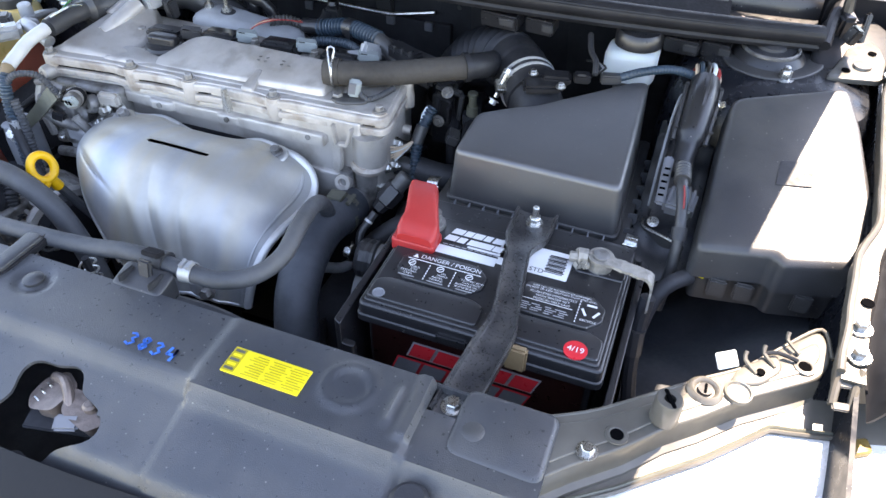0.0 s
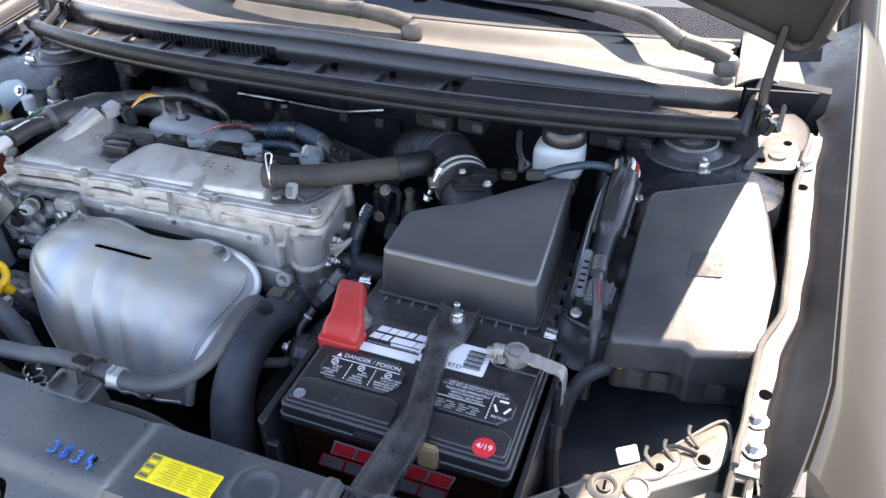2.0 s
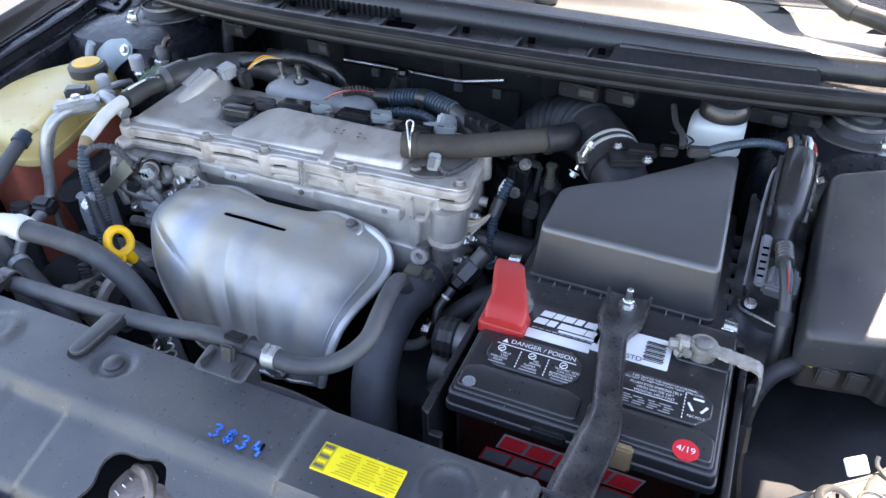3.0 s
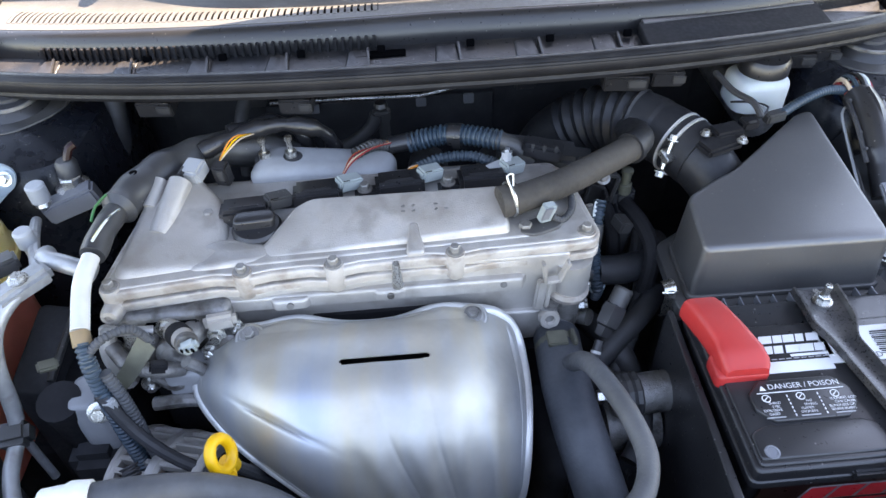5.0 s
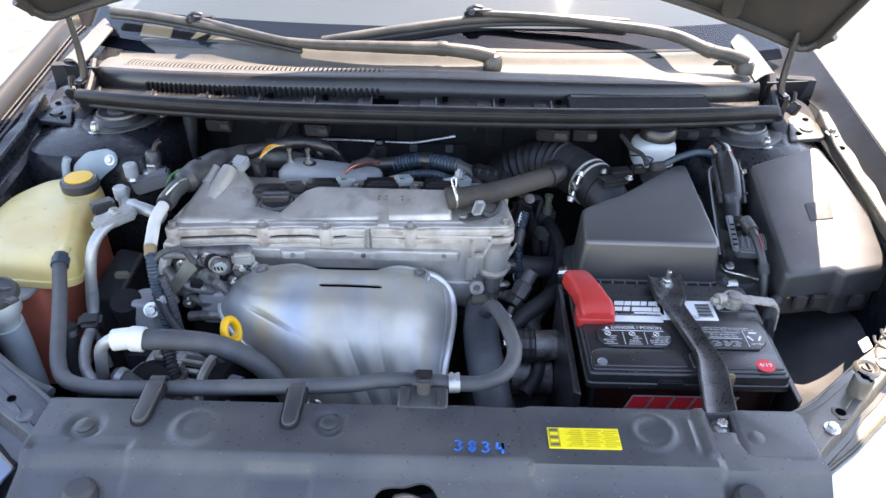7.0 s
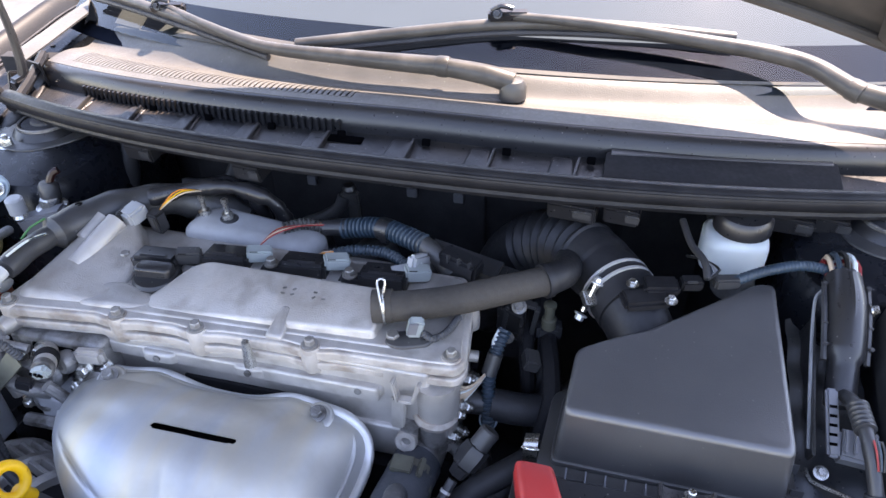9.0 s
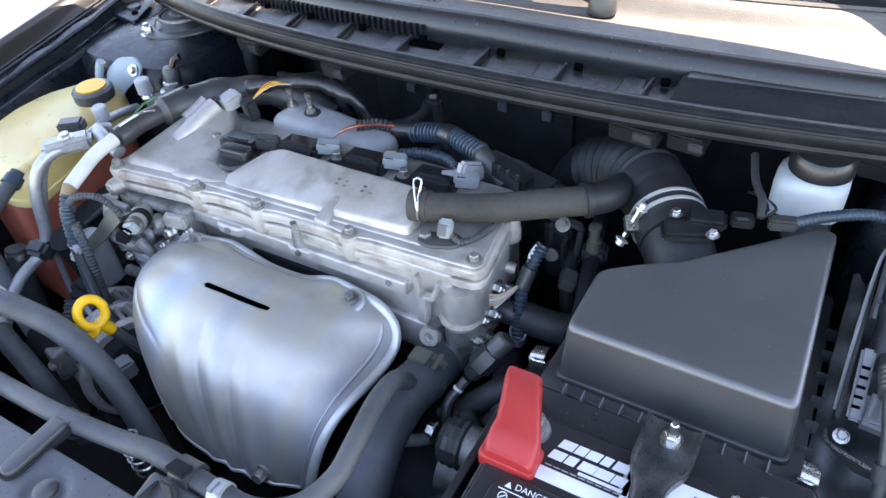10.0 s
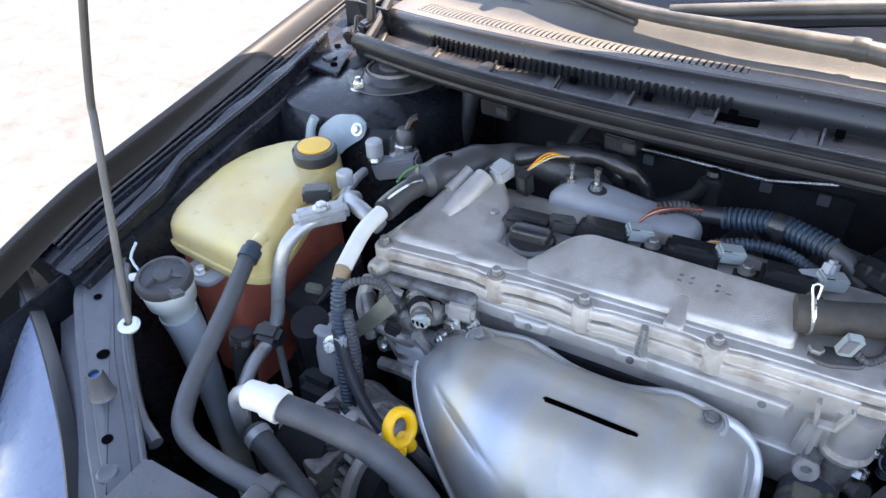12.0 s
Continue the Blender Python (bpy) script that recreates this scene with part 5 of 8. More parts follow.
t = thing("battery_terminal", (0.367, 0.412, 0.825), "corroded negative terminal clamp on the battery post", "battery terminal")
part("clamp_ring", lathe([(0.009, 0.0), (0.0125, 0.0), (0.0125, 0.012), (0.009, 0.012), (0.009, 0.0)], (0.367, 0.412, BZ + 0.002), n=24), CORRODED, t)
part("clamp_bolt", bolt((0.348, 0.408, BZ + 0.009), (-1, -0.2, 0), 0.0055, 0.008), CORRODED, t)
part("lug", tube([(0.355, 0.410, BZ + 0.010), (0.346, 0.409, BZ + 0.010)], 0.008, 10), CORRODED, t)
bm = bmesh.new()
strap = spline([(0.372, 0.409, BZ + 0.0125), (0.390, 0.406, BZ + 0.0125), (0.407, 0.4035, BZ + 0.0120), (0.4165, 0.402, BZ + 0.0105), (0.4200, 0.4005, BZ + 0.003), (0.4205, 0.3990, BZ - 0.010), (0.4210, 0.3975, BZ - 0.024)], 0.002)
rr = []
for i, q in enumerate(strap):
    w = 0.0072 + 0.0005 * math.sin(i * 0.9) + 0.0004 * math.sin(i * 2.3)
    h = 0.0016 + 0.0003 * math.sin(i * 1.1)
    rr.append([q + Vector((0, w, h)), q + Vector((0, w * 0.3, h + 0.0009)), q + Vector((0, -w, h)), q + Vector((-0.002, -w, -0.001)), q + Vector((-0.002, w, -0.001))])
loft(bm, rr)
for a in (0.3, 1.4, 2.6, 3.9, 5.2):
    box((0.352 + 0.006 * math.cos(a), 0.408 + 0.009 * math.sin(a), BZ + 0.008 + 0.004 * math.sin(3 * a)), (0.008, 0.007, 0.009), 0.002, (20 * a, 30 * a, 10 * a), bm)
part("flat_strap", bm, CORRODED, t)
part("cable", tube([(0.4185, 0.4025, BZ - 0.014), (0.417, 0.394, 0.775), (0.420, 0.372, 0.73), (0.432, 0.35, 0.68), (0.45, 0.34, 0.60)], 0.0075, 10), RUBBER, t, "black cable")
part("cable_tape", tube([(0.4155, 0.390, 0.772), (0.4175, 0.380, 0.748)], 0.0095, 10), PLASTIC, t)

t = thing("terminal_cap", (0.178, 0.40, 0.81), "red plastic cap over the positive terminal", "terminal cap")
bm = bmesh.new()
secs = ((0.367, 0.1720, 0.2125, 0.814, 0.836), (0.372, 0.1710, 0.2125, 0.814, 0.840), (0.384, 0.1705, 0.2110, 0.816, 0.8425), (0.392, 0.1710, 0.2080, 0.818, 0.8435), (0.410, 0.1670, 0.2010, 0.820, 0.8465), (0.434, 0.1605, 0.1920, 0.820, 0.8480), (0.444, 0.1585, 0.1890, 0.820, 0.8455), (0.448, 0.1600, 0.1870, 0.821, 0.8400))
rings = []
for y, xa, xb, za, zb in secs:
    r = rounded([(xa - 0.004, za), (xb - 0.001, za), (xb - 0.002, zb), (xa - 0.002, zb)], 0.007, 4)
    y = 0.374 + (y - 0.367) * 0.91
    rings.append([(q.x, y, q.y) for q in r])
first = [(0.1895 + (a - 0.1895) * 0.88, b - 0.004, 0.828 + (c - 0.828) * 0.85) for a, b, c in rings[0]]
loft(bm, [first] + rings)
part("cap", bm, RED, t)
part("skirt", block(rect(0.165, 0.369, 0.211, 0.396), 0.813, 0.827, 0.005, 0.003), RED, t)


def tray():
    t = thing("battery_tray", (0.28, 0.37, 0.58), "open black plastic tray round the battery", "battery tray")
    w = 0.0035
    part("side_wall", block([(0.150, 0.272), (0.158, 0.268), (0.160, 0.466), (0.154, 0.466)], 0.58, lambda x, y: 0.806 - 0.10 * max(0, 0.33 - y), 0.002, 0.0012), BATTERY, t)
    part("side_wall", block([(0.404, 0.268), (0.411, 0.274), (0.411, 0.455), (0.404, 0.462)], 0.58, lambda x, y: 0.800 - 0.12 * max(0, 0.33 - y), 0.002, 0.0012), BATTERY, t)
    part("rear_wall", box((0.28, 0.468, 0.69), (0.25, w, 0.20), 0.001), BATTERY, t)
    part("front_corner", block(rect(0.158, 0.266, 0.171, 0.274), 0.58, 0.775, 0.003, 0.001), BATTERY, t)
    part("front_corner", block(rect(0.388, 0.266, 0.406, 0.274), 0.58, 0.775, 0.003, 0.001), BATTERY, t)
    part("front_wall", box((0.28, 0.269, 0.63), (0.245, w, 0.10), 0.001), BATTERY, t)
    part("base", box((0.28, 0.37, 0.588), (0.26, 0.20, 0.022), 0.004), BATTERY, t)
    part("pedestal", box((0.28, 0.37, 0.495), (0.18, 0.14, 0.17), 0.01), DARK, t)
    return t


tray()

t = thing("battery_strap", (0.292, 0.33, 0.82), "black steel hold-down strap across the battery", "hold-down strap")


def along_w(y):
    """Half width of the strap along its length."""
    keys = ((0.19, 0.0175), (0.27, 0.0165), (0.32, 0.0122), (0.395, 0.0122), (0.425, 0.0215), (0.47, 0.0220))
    for (ya, wa), (yb, wb) in zip(keys, keys[1:]):
        if y <= yb:
            break
    f = min(1, max(0, (y - ya) / (yb - ya)))
    return wa + (wb - wa) * f * f * (3 - 2 * f)


line = spline([(0.291, 0.462, 0.8225), (0.291, 0.430, 0.8225), (0.289, 0.405, 0.8228), (0.291, 0.385, 0.8235), (0.298, 0.340, 0.8255), (0.304, 0.300, 0.8255), (0.302, 0.272, 0.824), (0.297, 0.235, 0.820), (0.293, 0.196, 0.8185)], 0.005)
n = len(line)
bm = bmesh.new()
rings = []
for i, q in enumerate(line):
    w = along_w(q.y)
    h = 0.0072
    rings.append([q + Vector((a * w, 0, b)) for a, b in ((-1, h), (-0.90, h), (-0.80, 0.0028), (-0.55, 0.0012), (0.55, 0.0012), (0.80, 0.0028), (0.90, h), (1, h), (1.0, -0.001), (-1.0, -0.001))])
loft(bm, rings)
part("strap", bm, material("worn_black_steel", (0.020, 0.020, 0.022), 0.32, vary=0.2, scale=60, dust=0.4, dust_color=(0.13, 0.12, 0.11), dust_scale=40, spec=0.9, grime=0.35, grime_color=(0.09, 0.08, 0.07), grime_scale=70), t, smooth=30)
part("nut", bolt((0.292, 0.447, 0.8235), r=0.0060, h=0.007, stud=0.014), STEEL, t)
part("stud_rod", tube([(0.292, 0.4600, 0.60), (0.292, 0.4600, 0.824)], 0.003, 8, smooth=False), STEEL, t)
part("bolt", bolt((0.292, 0.207, 0.8195), r=0.0066, h=0.006), STEEL, t)


# ---- air cleaner ----
LID = [(0.187, 0.488), (0.368, 0.486), (0.362, 0.668), (0.344, 0.664), (0.248, 0.588), (0.226, 0.578), (0.190, 0.556)]


def airbox():
    t = thing("air_cleaner", (0.28, 0.57, 0.62), "black plastic air cleaner box with a sloping lid", "air cleaner")
    top = lambda x, y: 0.862 + 0.145 * (y - 0.49)
    part("lid", block(LID, 0.803, top, 0.009, 0.0055, 0.004, steps=4), AIRBOX, t)
    part("lid_bead", block(offset(LID, -0.0065), 0.7985, 0.8035, 0.009, 0.0015), PLASTIC, t)
    low = offset(LID, -0.017)
    part("flange", block(low, 0.786, 0.7975, 0.010, 0.0015), PLASTIC, t)
    part("lower_case", block(offset(LID, -0.002), 0.62, 0.788, 0.010, 0.002), PLASTIC, t)
    # front ribs are grey: the light on their edges is put into the colour
    for k in range(11):
        x = 0.196 + k * 0.0165
        part("rib", box((x, 0.4695, 0.7985), (0.0012, 0.012, 0.016), 0), CLIP_GREY, t)
    for k in range(6):
        y = 0.50 + k * 0.027
        part("rib", box((0.3830, y, 0.797), (0.010, 0.0014, 0.014), 0), RUBBER_GREY, t)
    for x, y, r in ((0.163, 0.489, 12), (0.389, 0.470, -8)):
        strip = [(x, y + 0.012, 0.811), (x, y + 0.003, 0.8135), (x, y - 0.003, 0.810), (x, y - 0.005, 0.800), (x, y - 0.003, 0.790), (x, y - 0.006, 0.780), (x, y + 0.001, 0.773)]
        path = spline(strip, 0.002)
        bm = bmesh.new()
        a, n = Vector((math.cos(radians(r)), math.sin(radians(r)), 0)) * 0.0062, Vector((0, -0.0006, 0.0004))
        loft(bm, [[q + a + n, q - a + n, q - a - n, q + a - n] for q in path])
        c = part("clip", bm, STEEL, t, "sprung steel clip")
        part("clip_bow", tube([(x - 0.007, y - 0.002, 0.808), (x, y - 0.006, 0.8115), (x + 0.007, y - 0.002, 0.808)], 0.0012, 6, 0.002), STEEL, c)
    return t


airbox()

t = thing("intake_hose", (0.15, 0.72, 0.80), "black corrugated rubber intake hose with a steel band clamp", "intake hose")
ax = Vector((0.55, -0.80, 0.05)).normalized()
part("outlet", tube([(0.272, 0.596, 0.806), (0.256, 0.612, 0.828), (0.240, 0.634, 0.846), (0.222, 0.658, 0.855)], lambda q: 0.0305 + 0.03 * q, 28), ELBOW, t)
path = [(0.236, 0.640, 0.852), (0.215, 0.672, 0.857), (0.185, 0.708, 0.858), (0.152, 0.738, 0.848), (0.120, 0.756, 0.826), (0.096, 0.768, 0.795), (0.08, 0.772, 0.75)]


def elbow_r(s):
    if 0.085 < s < 0.175:
        return 0.0362 + 0.0026 * math.cos((s - 0.085) * 2 * math.pi / 0.013)
    return 0.0352 if s < 0.060 else 0.0362


part("elbow", tube(path, elbow_r, 28, 0.0022), ELBOW, t)
band = Vector((0.219, 0.664, 0.8565))
d = Vector((-0.53, 0.82, 0.1)).normalized()
for o in (-0.0085, 0.0025):
    part("clamp_band", lathe([(0.0350, -0.0014), (0.0366, -0.0014), (0.0366, 0.0014), (0.0350, 0.0014), (0.0350, -0.0014)], band + d * o, d, 36), RIM, t)
part("clamp_screw", tube([(0.190, 0.628, 0.851), (0.199, 0.638, 0.878)], 0.0030, 8, smooth=False), STEEL, t)
part("clamp_nut", bolt((0.1885, 0.6265, 0.848), (-0.35, -0.5, -0.8), 0.0045, 0.005), RIM, t)
part("clamp_nut", bolt((0.1995, 0.6385, 0.879), (0.3, 0.4, 0.85), 0.0042, 0.005), RIM, t)
part("clamp_lug", box((0.194, 0.633, 0.864), (0.014, 0.016, 0.008), 0.001, (30, 10, 35)), STEEL, t)
part("throttle_body", tube([(0.085, 0.772, 0.755), (0.06, 0.775, 0.70)], 0.036, 20), ALU_DARK, t)
part("side_port", tube([(0.150, 0.624, 0.884), (0.162, 0.638, 0.882), (0.168, 0.656, 0.876), (0.168, 0.690, 0.862)], 0.0155, 16), ELBOW, t)
part("port_ring", tube([(0.149, 0.6235, 0.884), (0.154, 0.6275, 0.884)], 0.0172, 18, smooth=False), ELBOW, t)

t = thing("breather_hose", (0.09, 0.60, 0.86), "thick brown-black foam covered breather hose", "hose")
part("hose", tube([(0.006, 0.553, 0.884), (0.030, 0.558, 0.885), (0.075, 0.580, 0.883), (0.120, 0.606, 0.884), (0.153, 0.626, 0.884)], 0.0142, 18), FOAM, t)
part("hose_end", tube([(0.002, 0.552, 0.884), (0.020, 0.556, 0.885)], 0.0158, 18, smooth=False), FOAM, t)
part("spring_clip", tube([(0.012 + 0.0165 * 0.3 * math.cos(a), 0.555 - 0.0165 * math.cos(a), 0.885 + 0.0165 * math.sin(a)) for a in [radians(k * 20) for k in range(19)]] + [(0.012, 0.545, 0.902), (0.008, 0.553, 0.915), (0.014, 0.556, 0.914), (0.014, 0.551, 0.904)], 0.0011, 6, 0.003), STEEL, t)

t = thing("airflow_sensor", (0.26, 0.63, 0.87), "black air flow sensor with plug on the intake", "sensor")
part("sensor", box((0.258, 0.642, 0.884), (0.034, 0.022, 0.011), 0.003, (0, 0, 12)), SEAL, t)
part("socket", box((0.245, 0.625, 0.880), (0.044, 0.026, 0.010), 0.003, (0, 0, 20)), SEAL, t)
part("plug", box((0.286, 0.652, 0.885), (0.020, 0.014, 0.011), 0.002, (0, 0, 12)), SEAL, t)
part("plug_catch", box((0.2865, 0.6455, 0.8912), (0.010, 0.003, 0.003), 0.001, (0, 0, 12)), PLASTIC, t)
for q in ((0.232, 0.634, 0.888), (0.268, 0.622, 0.884)):
    part("screw", bolt(q, r=0.004, h=0.004), STEEL, t)
part("wire", tube([(0.300, 0.655, 0.890), (0.296, 0.672, 0.898), (0.285, 0.700, 0.896), (0.276, 0.735, 0.900)], 0.0036, 8), RUBBER, t)
for kk, m in enumerate((LOOM, GREY_PL, BLACK_INK)):
    part("wire", tube([(0.300, 0.654, 0.890), (0.304 + 0.003 * kk, 0.664, 0.892 + 0.002 * kk), (0.298, 0.680, 0.893), (0.290 - 0.004 * kk, 0.694, 0.886)], 0.0013, 6), m, t)

t = thing("brake_reservoir", (0.336, 0.735, 0.80), "white plastic brake fluid reservoir with a dark cap", "reservoir")
part("body", block(rect(0.298, 0.708, 0.362, 0.768), lambda x, y: 0.858, lambda x, y: 0.896 - 0.12 * max(0, 0.325 - x), 0.020, 0.009), WHITE_PL, t)
part("neck", lathe([(0.024, 0), (0.024, 0.010)], (0.334, 0.739, 0.890), n=24), WHITE_PL, t)
part("cap", lathe([(0.0285, 0), (0.0285, 0.013), (0.025, 0.018), (0.003, 0.019)], (0.334, 0.739, 0.898), n=28), PLASTIC_SMOOTH, t, "dark screw cap")
part("master_cylinder", tube([(0.336, 0.72, 0.838), (0.336, 0.92, 0.838)], 0.022, 16, smooth=False), ALU_DARK, t)

t = thing("conduit", (0.37, 0.68, 0.88), "blue-grey corrugated wiring conduit behind the air cleaner", "wiring", "conduits")
part("conduit", tube([(0.325, 0.662, 0.887), (0.350, 0.672, 0.895), (0.380, 0.683, 0.899), (0.405, 0.690, 0.894), (0.416, 0.693, 0.885)], ribbed(0.0050, 0.0035, 0.06), 12, 0.0011), LOOM, t)
part("plug", box((0.318, 0.660, 0.886), (0.024, 0.012, 0.012), 0.002, (0, 0, 15)), PLASTIC, t)

t = thing("wiring_loom", (0.42, 0.60, 0.80), "thick black moulded wiring trunk with plugs beside the fuse box", "wiring")
part("trunk", tube([(0.422, 0.684, 0.889), (0.422, 0.655, 0.884), (0.421, 0.622, 0.866), (0.419, 0.592, 0.845), (0.418, 0.575, 0.832)], lambda s: 0.0165 if s < 0.085 else 0.0130, 18), PLASTIC_SMOOTH, t)
part("trunk_ridge", tube([(0.424, 0.676, 0.9030), (0.424, 0.650, 0.897), (0.423, 0.622, 0.881)], 0.0035, 8), PLASTIC_SMOOTH, t)
for k, m in enumerate((COPPER, REDWIRE, WHITE_PL, BLACK_INK, LOOM, COPPER, REDWIRE, BLACK_INK, BLUE_INK, LOOM, REDWIRE, BLUE_INK)):
    a = radians(k * 30)
    part("wire", tube([(0.414 + 0.005 * math.cos(a), 0.712, 0.884 + 0.005 * math.sin(a)), (0.419 + 0.0120 * math.cos(a), 0.703, 0.894 + 0.0120 * math.sin(a)), (0.422 + 0.0140 * math.cos(a), 0.690, 0.893 + 0.0140 * math.sin(a)), (0.422 + 0.0120 * math.cos(a), 0.678, 0.889 + 0.0120 * math.sin(a))], 0.0026, 6), m, t)
for sx in (-1, 1):
    part("side_strip", tube([(0.422 + sx * 0.0185, 0.672, 0.892), (0.421 + sx * 0.0185, 0.640, 0.880), (0.420 + sx * 0.0175, 0.604, 0.858)], 0.0028, 6), PLASTIC, t)
    for f in range(4):
        part("strip_tooth", box((0.4215 + sx * 0.0185, 0.668 - 0.018 * f, 0.8945 - 0.0085 * f), (0.005, 0.004, 0.003), 0.001, (25, 0, 0)), PLASTIC, t)
part("strip_bolt", bolt((0.442, 0.650, 0.884), (1, 0, 0.5), 0.004, 0.005), STEEL, t)
bar = part("latch_bar", box((0.4055, 0.546, 0.842), (0.010, 0.058, 0.006), 0.002, (28, 0, 2)), CLIP_GREY, t)
for f in range(5):
    part("latch_slot", box((0.4055, 0.556 - 0.007 * f, 0.8505 - 0.0037 * f), (0.006, 0.0025, 0.001), 0, (28, 0, 2)), VOID, bar)
plug = part("plug_body", box((0.427, 0.536, 0.825), (0.032, 0.026, 0.020), 0.003, (26, 0, -6)), CLIP_GREY, t)
for f in range(4):
    part("plug_rib", box((0.416 + 0.0073 * f, 0.533, 0.8365), (0.003, 0.020, 0.004), 0.001, (26, 0, -6)), CLIP_GREY, plug)
part("collar", tube([(0.4205, 0.552, 0.860), (0.423, 0.528, 0.858)], ribbed(0.0080, 0.0045, 0.10), 18, 0.0015), PLASTIC, t, "ribbed rubber collar")
part("branch", tube([(0.418, 0.585, 0.838), (0.4185, 0.566, 0.853), (0.421, 0.548, 0.860), (0.424, 0.522, 0.856), (0.429, 0.503, 0.842), (0.433, 0.484, 0.822), (0.434, 0.470, 0.79), (0.432, 0.46, 0.74)], 0.0058, 12), PLASTIC, t)
part("branch_tape", tube([(0.4318, 0.490, 0.829), (0.4333, 0.4815, 0.8185)], 0.0080, 12, smooth=False), RUBBER, t)
for f, m in enumerate((REDWIRE, LOOM, BLACK_INK)):
    part("wire", tube([(0.4255 + 0.003 * f, 0.516, 0.8615), (0.428 + 0.003 * f, 0.508, 0.856), (0.4305 + 0.002 * f, 0.499, 0.846)], 0.0009, 6), m, t)
bk = part("bracket", block([(0.394, 0.5235), (0.398, 0.519), (0.440, 0.507), (0.443, 0.510), (0.400, 0.5235)], 0.735, lambda x, y: 0.796 - 0.12 * (x - 0.394), 0.001, 0.0006), PLASTIC, t, "black steel bracket with holes")
part("bracket_edge", tube([(0.394, 0.528, 0.800), (0.397, 0.518, 0.7975), (0.420, 0.5115, 0.7950), (0.441, 0.507, 0.7915)], 0.0016, 6), STEEL, bk)
for x, z, r in ((0.408, 0.778, 0.0055), (0.420, 0.762, 0.007), (0.432, 0.775, 0.004)):
    part("bracket_hole", lathe([(r, 0), (r, 0.0008)], (x, 0.5145 - 0.27 * (x - 0.415), z), (-0.27, -1, 0), 14), VOID, bk)
part("bracket_bolt", bolt((0.405, 0.526, 0.800), (0, -0.5, 1), 0.0042, 0.005), STEEL, bk)
part("sleeve", tube([(0.452, 0.462, 0.792), (0.444, 0.452, 0.794), (0.432, 0.440, 0.790), (0.422, 0.424, 0.775), (0.417, 0.404, 0.75)], 0.0085, 12), RUBBER, t)
for k, m in enumerate((YELLOW, LOOM, WHITE_PL)):
    part("wire", tube([(0.466, 0.462 + 0.003 * k, 0.796 + 0.002 * k), (0.456, 0.460 + 0.002 * k, 0.799), (0.448, 0.455 + 0.002 * k, 0.797)], 0.0018, 6), m, t)
part("panel_edge", tube([(0.410, 0.678, 0.880), (0.400, 0.668, 0.878), (0.3965, 0.640, 0.864), (0.3955, 0.590, 0.835), (0.396, 0.545, 0.806)], 0.0016, 6), GREY_PL, t)
part("back_panel", box((0.3985, 0.605, 0.815), (0.003, 0.130, 0.055), 0.001, (27, 0, 0)), PLASTIC, t)
part("shelf", sheet(lambda u, v: (0.386 + 0.064 * u, 0.470 + 0.215 * v, 0.772 + 0.060 * v + 0.004 * math.sin(u * 9) + 0.003 * math.sin(v * 31)), 14, 40, 0.003), COVER, t, "dusty black ribbed shelf")


# ---- fuse box ----
def fuse_box():
    t = thing("fuse_box", (0.53, 0.57, 0.62), "large black plastic fuse box half in sunlight", "fuse box")
    top = lambda x, y: 0.836 + 0.287 * (y - 0.462) - 0.10 * max(0, x - 0.575)
    poly = [(0.450, 0.458), (0.522, 0.470), (0.530, 0.462), (0.596, 0.478), (0.604, 0.560), (0.586, 0.655), (0.570, 0.706), (0.454, 0.660)]
    part("lid", block(poly, lambda x, y: top(x, y) - 0.035, top, 0.010, 0.007, 0.003, steps=4), PLASTIC, t)
    part("case", block(offset(poly, 0.004), 0.765, lambda x, y: top(x, y) - 0.033, 0.010, 0.003), PLASTIC, t)
    part("recess", block([(0.511, 0.552), (0.546, 0.558), (0.551, 0.591), (0.513, 0.584)], lambda x, y: top(x, y) - 0.004, lambda x, y: top(x, y) + 0.0008, 0.002, 0.0006), RUBBER, t, "rough dark square patch")
    for x, y in ((0.480, 0.458), (0.505, 0.461), (0.560, 0.466)):
        part("latch", box((x, y, 0.790), (0.018, 0.006, 0.022), 0.002), PLASTIC, t)
    part("leg", box((0.54, 0.60, 0.59), (0.05, 0.08, 0.37), 0.005), PLASTIC, t)
    return t


fuse_box()


